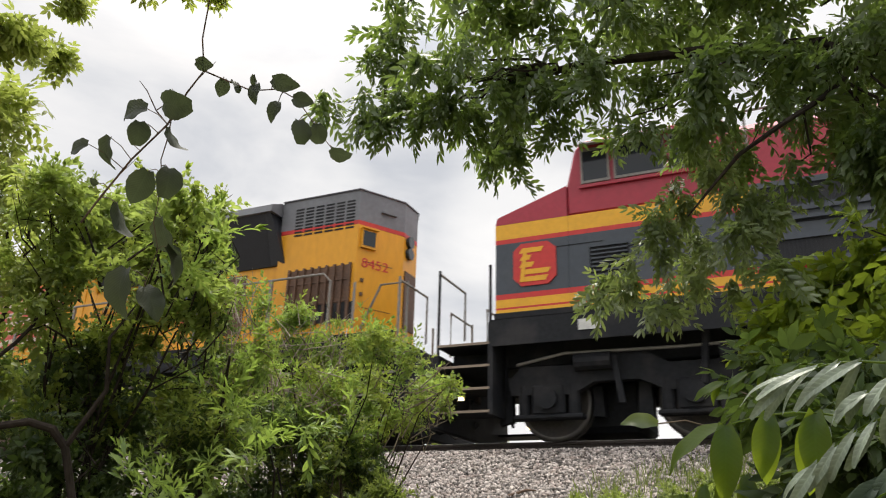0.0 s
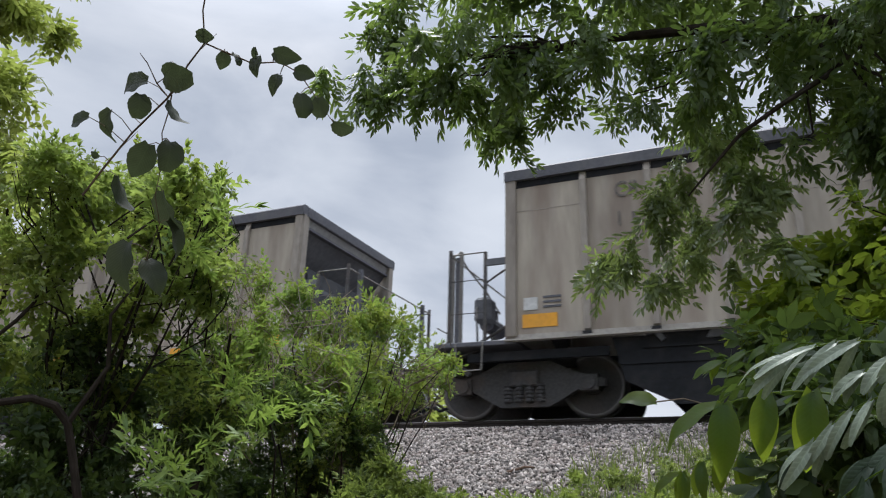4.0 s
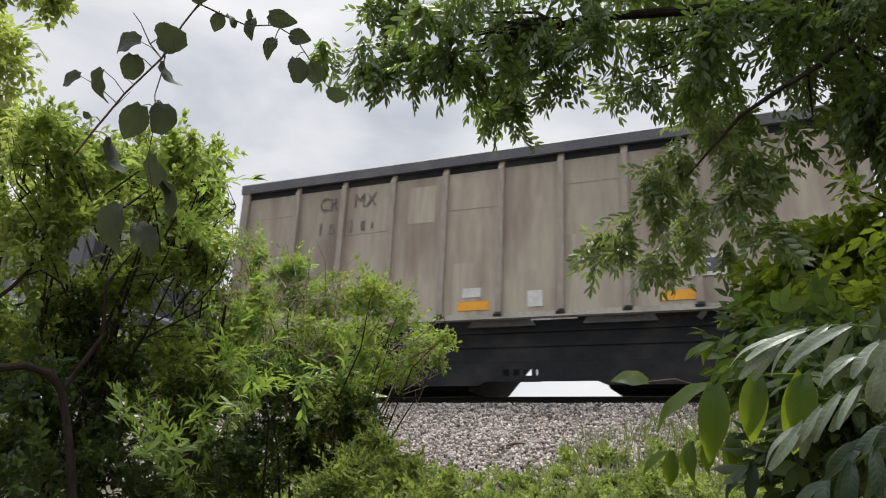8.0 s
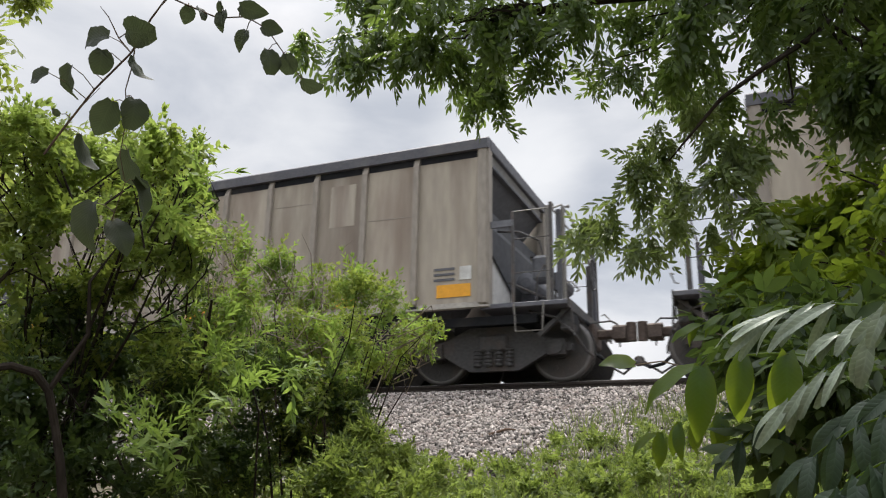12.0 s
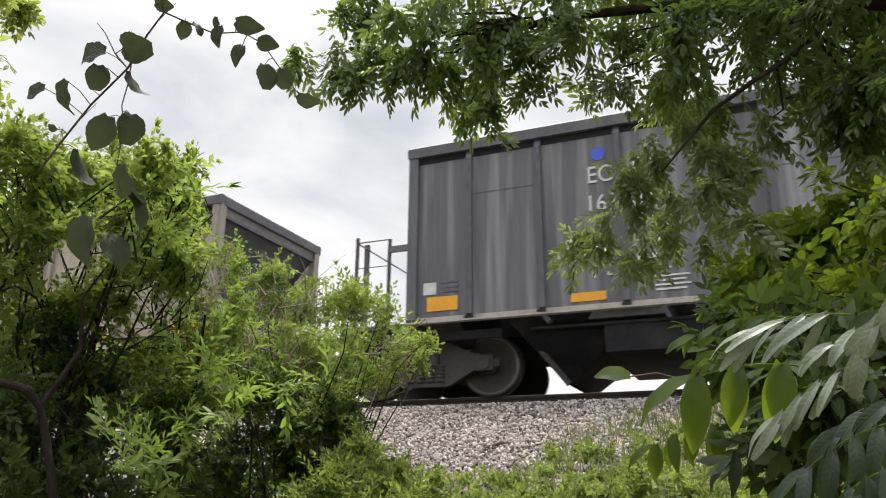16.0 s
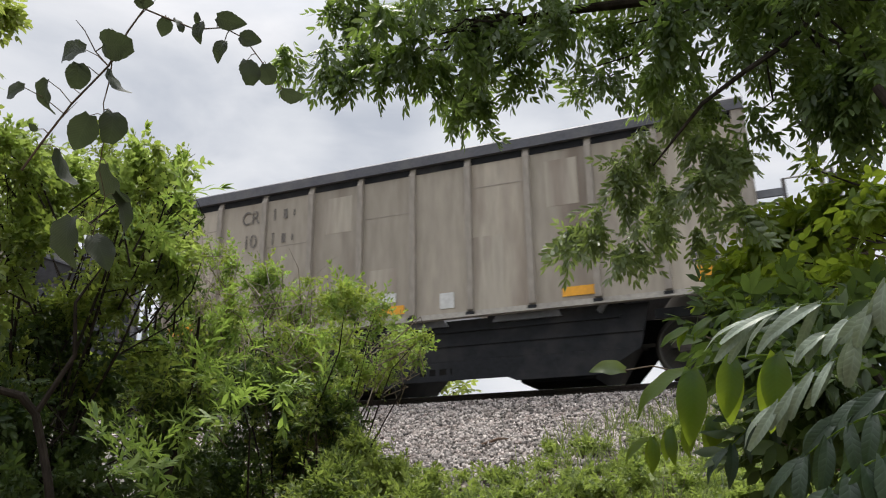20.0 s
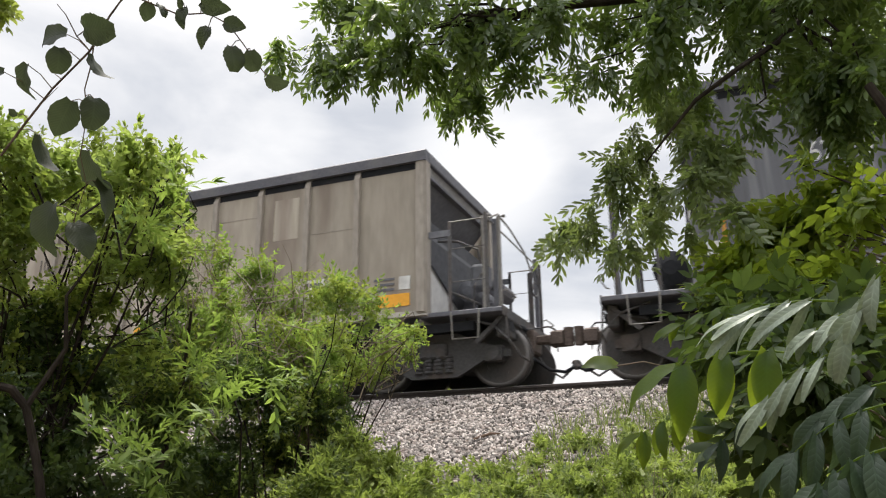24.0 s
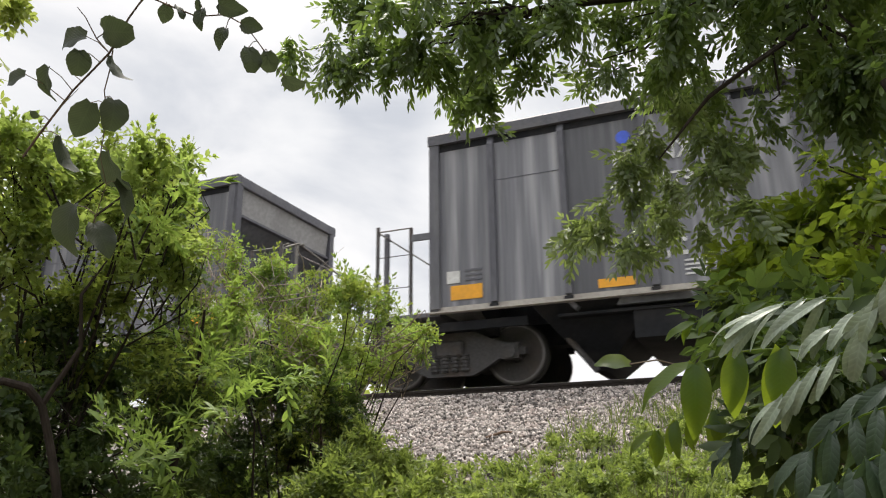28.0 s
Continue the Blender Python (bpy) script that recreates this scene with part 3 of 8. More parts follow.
def make_track():
    rng = np.random.RandomState(4)
    stones(rng, 58000, -6.4, -0.4, 6.5, 10.45, 0.032, "ballast_stones", "pale grey crushed limestone ballast on the bank")
    stones(rng, 4200, -22.0, -6.4, 8.2, 10.45, 0.075, "ballast_stones", "pale grey crushed limestone ballast farther along")
    stones(rng, 2800, -0.2, 9.0, 8.2, 10.45, 0.075, "ballast_stones", "pale grey crushed limestone ballast farther along")
    stones(rng, 5000, -12, 4.0, 10.45, 13.5, 0.06, "ballast_stones", "pale grey crushed limestone between the ties")
    prof_foot = [(-0.07, 0), (0.07, 0), (0.07, 0.012), (0.012, 0.03), (0.012, 0.125), (-0.012, 0.125), (-0.012, 0.03), (-0.07, 0.012)]
    prof_head = [(-0.036, 0.125), (0.036, 0.125), (0.036, 0.155), (0.026, 0.165), (-0.026, 0.165), (-0.036, 0.155)]
    for side in (-1, 1):
        r = thing("rail", "rusty steel rail with polished running surface", "rail", "rails of the track", at=pose(0, TRACK_Y + side * 0.755, RAIL_Z + 0.055 - 0.165))
        part("web_and_foot", prism_x(prof_foot, -120, 120), M["rail"], r)
        part("rail_head", prism_x(prof_head, -120, 120), M["rail"], r)
        part("running_surface", B(-120, 120, -0.022, 0.022, 0.1655, 0.1675), M["railhead"], r, "polished running surface")
    me = mesh_of("railway_tie", B(-0.115, 0.115, -1.3, 1.3, -0.17, 0, bevel=0.012), M["tie"])
    for i in range(110):
        x = -46 + 0.53 * i
        t = tagged(new("railway_tie", me), "dark creosoted timber railway tie in ballast", "railway tie", "ties under the rails")
        t.matrix_basis = pose(x, TRACK_Y, RAIL_Z + 0.055 - 0.165, 0, 0, random.uniform(-0.8, 0.8))
    for i in range(30):
        for side in (-1, 1):
            p = tagged(new("tie_plate", TIE_PLATE), "rusty steel plate under the rail", "tie plate", "tie plates")
            p.matrix_basis = pose(-12.08 + 0.53 * i, TRACK_Y + side * 0.755, RAIL_Z + 0.055 - 0.165)


TIE_PLATE = mesh_of("tie_plate", B(-0.09, 0.09, -0.17, 0.17, 0.0, 0.014, bevel=0.003), M["rail"])
make_ground()
bed_sheet()
make_track()


# ---- the train: hopper cars ----
PITCH, BODY = 13.15, 9.67
REAR, FRONT = 0.10, BODY - 0.10   # the ends of the side sheets
HALF = 1.625
LIFT = 0.055   # rail head above the datum of the car bodies


def wheelset_mesh(r):
    bm = bmesh.new()
    tube(bm, [(0, -0.95, 0), (0, 0.95, 0)], 0.075, 12)
    for s in (-1, 1):
        disc(bm, 0, 0, r, s * 0.70, s * 0.83, 30)
        disc(bm, 0, 0, r + 0.028, s * 0.67, s * 0.70, 30)
        disc(bm, 0, 0, 0.14, s * 0.83, s * 0.90, 14)
        for k in range(5):
            a = 2 * math.pi * k / 5
            disc(bm, 0.27 * math.cos(a), 0.27 * math.sin(a), 0.035, s * 0.83, s * 0.842, 8)
    return mesh_of("wheelset", bm, M["wheel"])


def rim_mesh(r, s):
    bm = bmesh.new()
    n = 30
    if s:
        ring = [[bm.verts.new((rad * math.cos(2 * math.pi * k / n), s * y, rad * math.sin(2 * math.pi * k / n))) for k in range(n)]
                for rad, y in ((r - 0.05, 0.832), (r + 0.004, 0.838), (r + 0.004, 0.72))]
        for a, b in zip(ring, ring[1:]):
            for k in range(n):
                bm.faces.new((a[k], a[(k + 1) % n], b[(k + 1) % n], b[k]))
    return mesh_of("rim", bm, M["tread"], True)


WHEEL_R = 0.45
CAR_WHEEL, CAR_RIM = wheelset_mesh(WHEEL_R), (rim_mesh(WHEEL_R, -1), rim_mesh(WHEEL_R, 1))
LOCO_WHEEL, LOCO_RIM = wheelset_mesh(0.53), (rim_mesh(0.53, -1), rim_mesh(0.53, 1))


def side_frame_mesh(s):
    y0, y1 = (-1.08, -0.96) if s < 0 else (0.96, 1.08)
    bm = bmesh.new()
    prism([(-1.15, 0.50), (-0.72, 0.62), (-0.38, 0.78), (0.38, 0.78), (0.72, 0.62), (1.15, 0.50), (1.15, 0.40), (0.80, 0.38),
           (0.48, 0.20), (0.36, 0.14), (-0.36, 0.14), (-0.48, 0.20), (-0.80, 0.38), (-1.15, 0.40)], y0, y1, bm)
    for x in (-0.93, 0.93):
        box(bm, x - 0.13, x + 0.13, min(y0, y1 + 0.0) - (0.05 if s < 0 else -0.0), y1 + (0.05 if s > 0 else 0), 0.34, 0.56)
    return mesh_of("side_frame", bm, M["iron"])


SIDE_FRAMES = {s: side_frame_mesh(s) for s in (-1, 1)}


def spring_mesh():
    zs = [0.20 + 0.018 * k for k in range(15)]
    bm = tube(bmesh.new(), [(0, 0, z) for z in zs], [0.064 if k % 3 else 0.046 for k in range(15)], 10)
    return mesh_of("coil_spring", bm, M["iron"])


SPRING = spring_mesh()


def truck(car, x):
    t = part("truck", B(-0.22, 0.22, -1.15, 1.15, 0.42, 0.66, bevel=0.03), M["iron"], car, "rusty cast steel truck", at=pose(x, 0, LIFT))
    for s in (-1, 1):
        part("side_frame", SIDE_FRAMES[s], None, t)
        part("bearing_cap", pipe((-0.93, s * 1.08, WHEEL_R), (-0.93, s * 1.16, WHEEL_R), r=0.10, sides=12), M["iron"], t)
        part("bearing_cap", pipe((0.93, s * 1.08, WHEEL_R), (0.93, s * 1.16, WHEEL_R), r=0.10, sides=12), M["iron"], t)
    for s in (-1, 1):
        for k in range(4):
            part("coil_spring", SPRING, None, t, at=pose(-0.24 + 0.16 * k, s * 1.09, 0))
    for dx in (-0.93, 0.93):
        w = part("wheelset", CAR_WHEEL, None, car, "steel wheelset", at=pose(x + dx, 0, WHEEL_R + LIFT))
        for rim in CAR_RIM:
            part("rim", rim, None, w, "bright worn rim")


def coupler(car, x, d):
    """A knuckle coupler with its shank, head, guard arm and knuckle, and the hoses below it."""
    def X(a):
        return x + d * a
    c = part("coupler", B(min(X(0), X(0.5)), max(X(0), X(0.5)), -0.075, 0.075, 0.77, 0.90, bevel=0.02), M["rust"], car, "rusty knuckle coupler")
    part("coupler_head", prism_x([(-0.17, 0.74), (0.10, 0.72), (0.15, 0.80), (0.13, 0.94), (-0.02, 0.97), (-0.15, 0.92)], min(X(0.42), X(0.62)), max(X(0.42), X(0.62))), M["rust"], c)
    part("guard_arm", B(min(X(0.6), X(0.74)), max(X(0.6), X(0.74)), 0.05, 0.15, 0.76, 0.92, bevel=0.03), M["rust"], c)
    part("knuckle", tube(bmesh.new(), [(X(0.70), -0.1, 0.70), (X(0.70), -0.1, 0.98)], 0.075, 10), M["rust"], c)
    part("air_hose", tube(bmesh.new(), [(X(0), -0.3, 0.78), (X(0.2), -0.32, 0.5), (X(0.42), -0.26, 0.33), (X(0.62), -0.16, 0.3), (X(0.78), -0.06, 0.4)], 0.026, 7), M["coal"], c, "black rubber air hose")
    part("hose_end", tube(bmesh.new(), [(X(0.74), -0.08, 0.36), (X(0.82), -0.03, 0.46)], 0.045, 8), M["iron"], c)
    part("second_hose", tube(bmesh.new(), [(X(0.05), 0.25, 0.74), (X(0.25), 0.27, 0.42), (X(0.5), 0.2, 0.26), (X(0.76), 0.08, 0.44)], 0.02, 6), M["iron"], c)
    part("cut_lever", pipe((X(0.1), -1.35, 0.95), (X(0.1), -0.5, 0.92), (X(0.42), -0.2, 1.0), (X(0.5), -0.12, 0.96), r=0.014), M["iron"], c)
    part("lever_chain", pipe((X(0.5), -0.12, 0.96), (X(0.52), -0.1, 0.62), r=0.012), M["iron"], c)
    part("hose_bracket", prism([(X(0.02), 0.8), (X(0.1), 0.8), (X(0.12), 0.58), (X(0.04), 0.58)], -0.36, -0.3), M["iron"], c)


def hopper_end(car, x, d, paint, top, strip=0.28, geared=True, notched=False):
    """One open end: slope sheet, end frame, platform, ladder and hand rails. d points outwards."""
    def X(a):
        return x + d * a

    def bar(name, a0, a1, y0, y1, z0, z1, mat, label="", bevel=0.0):
        return part(name, B(min(X(a0), X(a1)), max(X(a0), X(a1)), min(y0, y1), max(y0, y1), z0, z1, bevel=bevel), M[mat], car, label)
    # upper end sheet, leaning in, and slope sheet that runs down and in to the pocket
    part("end_sheet", prism([(X(0.0), top - 0.14), (X(-0.03), top - 0.14), (X(-0.07), top - strip), (X(-0.04), top - strip)], -HALF + 0.12, HALF - 0.12), M["end_pale"], car, "upper end sheet paled as if lit more")
    part("slope_sheet", prism([(X(-0.04), top - strip + 0.01), (X(-0.09), top - strip - 0.02), (X(-2.1), 0.98), (X(-2.05), 0.93)], -HALF + 0.14, HALF - 0.14), M["inner"], car, "grey underside of the sloping end floor")
    bar("sheet_angle", -0.09, 0.01, -HALF + 0.14, HALF - 0.14, top - strip - 0.045, top - strip - 0.003, "chord")
    # transverse plate with square holes that hangs from the slope sheet, and under it an added sheet, pale as if lit
    for y0, y1, z0, z1 in ((-HALF + 0.15, HALF - 0.15, 2.02, 2.30), (-HALF + 0.15, -1.32, 2.30, 2.56), (-1.12, 1.12, 2.30, 2.56), (1.32, HALF - 0.15, 2.30, 2.56), (-HALF + 0.15, HALF - 0.15, 2.56, 2.66)):
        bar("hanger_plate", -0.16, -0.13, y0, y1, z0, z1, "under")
    bar("cross_beam", -0.13, -0.04, -HALF + 0.16, HALF - 0.16, 2.28, 2.36, "inner", "grey cross beam of the end frame")
    part("pale_infill", hull([(X(a), y, z) for a in (-0.08, -0.05) for y, z in ((-HALF + 0.16, 1.04), (-HALF + 0.16, 2.16), (1.2, 1.04))]), M["pale_infill"], car, "added three-cornered sheet, pale as if lit")
    # plate and hanger above are coloured dark for the shade under the slope
    part("gusset_plate", hull([(X(a), y, z) for a in (-0.045, -0.015) for y, z in ((-HALF + 0.16, 1.96), (-HALF + 0.16, 2.28), (HALF - 0.16, 2.28), (HALF - 0.16, 1.08), (0.8, 1.08))]), M["under"], car, "gusset plate darkened for shade")
    for s in (-1, 1):
        y0 = s * (HALF - 0.02)
        if not notched:
            bar("corner_post", -0.10, 0.05, y0, y0 - s * 0.16, 1.07, top - 0.1, paint, bevel=0.008)
        if notched:
            part("air_reservoir", tube(bmesh.new(), [(X(0.25), s * 0.55, 1.42), (X(0.25), s * 0.6, 1.42), (X(0.25), s * 1.3, 1.42), (X(0.25), s * 1.35, 1.42)], [0.1, 0.24, 0.24, 0.1], 14), M["coal"], car, "black air reservoir on the end ledge")
        bar("end_upright", 0.93, 1.0, s * 1.14, s * 1.2, 1.08, 2.5, "chord")
        # hand rail posts and rungs at the corner of the platform
        for a, h in ((0.36, 2.42), (0.92, 2.5)):
            bar("ladder_post", a, a + 0.045, s * (HALF - 0.1) - 0.02, s * (HALF - 0.1) + 0.02, 1.07, h, "iron")
        for k in range(2):
            z = 1.5 + 0.5 * k
            part("rung", pipe((X(0.38), s * (HALF - 0.1), z), (X(0.96), s * (HALF - 0.1), z), r=0.007, sides=5), M["iron"], car)
        part("hand_rail", pipe((X(0.95), s * (HALF - 0.1), 2.42), (X(0.38), s * (HALF - 0.1), 2.42), (X(0.38), s * (HALF - 0.1), 1.9), r=0.014, sides=5), M["rail_pipe"], car)
        if not notched:
            bar("grab_bar", 0.05, 0.4, s * (HALF - 0.1) - 0.02, s * (HALF - 0.1) + 0.02, 2.20, 2.30, "inner")
        part("stirrup_step", pipe((X(0.40), s * (HALF - 0.06), 1.05), (X(0.42), s * (HALF - 0.06), 0.66), (X(0.80), s * (HALF - 0.06), 0.66), (X(0.82), s * (HALF - 0.06), 1.05), r=0.014, sides=5), M["rail_pipe"], car)
        # struts from the platform edge down to the sill, brake lever and slack rods beside the wheels
        part("platform_strut", prism([(X(1.08), 1.0), (X(1.15), 1.0), (X(0.72), 0.62), (X(0.66), 0.66)], s * 1.32 - 0.03, s * 1.32 + 0.03), M["iron"], car)
        part("grab_iron", pipe((X(1.13), s * 1.42, 1.32), (X(1.18), s * 1.42, 1.34), (X(1.18), s * 0.9, 1.34), (X(1.13), s * 0.9, 1.32), r=0.011, sides=5), M["rail_pipe"], car)
    part("end_rail", pipe((X(0.95), -HALF + 0.1, 2.42), (X(0.95), HALF - 0.1, 2.42), r=0.014, sides=5), M["rail_pipe"], car)
    bar("end_platform", -0.1, 1.15, -HALF + 0.06, HALF - 0.06, 1.0, 1.07, "chord", "dark steel end platform", 0.01)
    bar("platform_edge", 1.15, 1.17, -HALF + 0.08, HALF - 0.08, 0.96, 1.09, "iron")
    bar("end_sill", 0.98, 1.14, -1.3, 1.3, 0.70, 0.998, "iron", bevel=0.02)
    bar("striker", 1.06, 1.24, -0.26, 0.26, 0.62, 0.99, "rust", "rusty coupler striker", 0.03)
    # brake piping and valves above the platform
    if geared:
        part("air_cylinder", tube(bmesh.new(), [(X(0.2), -0.3, 1.68), (X(0.2), -0.26, 1.68), (X(0.2), 0.9, 1.68), (X(0.2), 0.94, 1.68)], [0.08, 0.17, 0.17, 0.08], 16), M["inner"], car, "grey air brake cylinder across the end")
        for y in (-0.1, 0.75):
            part("cylinder_bracket", prism([(X(0.1), 1.56), (X(0.3), 1.56), (X(0.3), 1.07), (X(0.0), 1.07)], y - 0.03, y + 0.03), M["chord"], car)
        part("train_pipe", tube(bmesh.new(), [(X(0.1), -0.62, 1.16), (X(0.55), -0.64, 1.18), (X(0.95), -0.66, 1.12), (X(1.22), -0.5, 0.9)], 0.03, 6), M["coal"], car)
        part("brake_rod", tube(bmesh.new(), [(X(0.1), -0.85, 1.55), (X(0.6), -0.8, 1.3), (X(1.05), -0.72, 1.12)], 0.022, 6), M["iron"], car)
        bar("control_valve", 0.5, 0.78, -1.0, -0.72, 1.5, 1.9, "inner", "grey brake control valve", 0.05)
        part("valve_pipe", tube(bmesh.new(), [(X(0.64), -0.86, 1.9), (X(0.6), -0.9, 2.15), (X(0.3), -0.95, 2.3), (X(-0.04), -0.95, 2.34)], 0.018, 6), M["iron"], car)
        part("looped_pipe", tube(bmesh.new(), [(X(0.62), -1.2, 1.07), (X(0.64), -1.2, 1.5), (X(0.7), -1.05, 1.72), (X(0.72), -0.7, 1.74), (X(0.7), -0.4, 1.5), (X(0.72), -0.36, 1.07)], 0.017, 6), M["iron"], car)
        for a, y in ((0.84, -1.34), (1.04, -1.2)):
            part("stand_pipe", pipe((X(a), y, 1.07), (X(a), y, 2.52), (X(a + 0.06), y + 0.1, 2.56), r=0.03, sides=7), M["rail_pipe"], car)
        part("curved_rail", tube(bmesh.new(), [(X(0.94), -1.38, 2.46), (X(1.0), -1.1, 2.60), (X(1.04), -0.6, 2.5), (X(1.04), 0.2, 2.35), (X(1.0), 0.8, 2.1)], 0.016, 6), M["rail_pipe"], car)
    part("rod_guard", tube(bmesh.new(), [(X(0.55), -1.34, 0.98), (X(0.95), -1.38, 0.86), (X(1.2), -1.38, 0.62), (X(1.3), -1.2, 0.42), (X(1.34), -0.9, 0.38)], 0.016, 6), M["iron"], car)
    part("lever_guide", pipe((X(1.16), -1.4, 1.04), (X(1.2), -1.4, 0.6), (X(1.2), -1.15, 0.52), r=0.016, sides=5), M["iron"], car)
    bar("defect_card_plate", 1.172, 1.18, -1.26, -1.06, 0.78, 0.92, "coal", "small black plate")
    coupler(car, X(1.06), d)


def brake_gear(car, x, d):
    def X(a):
        return x + d * a
    part("brake_reservoir", tube(bmesh.new(), [(X(0.45), 0.1, 1.35), (X(0.45), 0.75, 1.35)], 0.19, 12), M["inner"], car, "grey air brake reservoir")
    part("brake_cylinder", tube(bmesh.new(), [(X(0.75), -0.5, 1.6), (X(0.75), 0.1, 1.6)], 0.13, 12), M["chord"], car)
    bm = bmesh.new()
    tube(bm, [(X(1.08) + 0.0, 0.6 + 0.26 * math.cos(a), 1.95 + 0.26 * math.sin(a)) for a in [2 * math.pi * k / 14 for k in range(15)]], 0.014, 5)
    for k in range(3):
        a = 2 * math.pi * k / 3
        tube(bm, [(X(1.08), 0.6, 1.95), (X(1.08), 0.6 + 0.26 * math.cos(a), 1.95 + 0.26 * math.sin(a))], 0.01, 4)
    part("brake_wheel", bm, M["iron"], car, "spoked iron brake wheel")
    part("brake_stand", B(min(X(0.97), X(1.05)), max(X(0.97), X(1.05)), 0.56, 0.64, 1.03, 2.1, bevel=0.01), M["iron"], car)


def side_marks(car, s, pal, reflectors):
    """Placards, yellow reflectors and sheet seams on one side; s is -1 for the side that faces the trees."""
    y = s * (HALF - 0.055)
    def slab(x0, x1, z0, z1, mat, nm):
        part(nm, B(x0, x1, min(y, y + s * 0.012), max(y, y + s * 0.012), z0, z1), M[mat], car)
    for x0, x1, z0, z1 in reflectors:
        slab(x0, x1, z0, z1, "safety", "reflector")
    slab(0.32, 0.52, 1.46, 1.64, "placard", "data_plate")
    slab(9.16, 9.34, 1.46, 1.66, "placard", "data_plate")
    bm = bmesh.new()
    for k in range(3):
        box(bm, 0.60, 0.86, min(y, y + s * 0.01), max(y, y + s * 0.01), 1.48 + 0.07 * k, 1.51 + 0.07 * k)
    part("card_holder", bm, M["chord"], car)
    bm = bmesh.new()
    for k in range(3):
        box(bm, 8.75, 9.08, min(y, y + s * 0.01), max(y, y + s * 0.01), 1.46 + 0.08 * k, 1.495 + 0.08 * k)
    part("card_holder", bm, M["chord"], car)
    if pal == "beige":
        slab(5.25, 5.47, 1.19, 1.42, "placard", "stencil_panel")
        slab(4.27, 4.55, 1.37, 1.51, "placard", "stencil_panel")
        for x0, z0, z1 in ((4.1, 1.12, 1.9), (5.78, 1.12, 2.2), (6.9, 2.5, 3.2), (3.3, 2.6, 3.2)):
            part("repainted_patch", B(x0, x0 + 0.46, min(y, y + s * 0.003), max(y, y + s * 0.003), z0, z1), M["beige_patch"], car, "paler repainted patch")
    else:
        slab(5.8, 6.02, 1.40, 1.62, "placard", "stencil_panel")
        slab(6.25, 6.55, 1.48, 1.60, "placard", "stencil_panel")


def bay(car, x0, x1, z0, name="hopper_bay", top0=None, top1=None, half=0.98):
    """A dark discharge pocket that narrows downwards."""
    t0, t1 = top0 if top0 is not None else x0 - 0.5, top1 if top1 is not None else x1 + 0.5
    bm = bmesh.new()
    lo = [bm.verts.new(p) for p in ((x0, -half, z0), (x1, -half, z0), (x1, half, z0), (x0, half, z0))]
    hi = [bm.verts.new(p) for p in ((t0, -HALF + 0.16, 1.09), (t1, -HALF + 0.16, 1.09), (t1, HALF - 0.16, 1.09), (t0, HALF - 0.16, 1.09))]
    bm.faces.new(lo[::-1])
    bm.faces.new(hi)
    for k in range(4):
        bm.faces.new((lo[k], lo[(k + 1) % 4], hi[(k + 1) % 4], hi[k]))
    bmesh.ops.recalc_face_normals(bm, faces=bm.faces[:])
    return part(name, bm, M["coal"], car, "black steel discharge pocket")


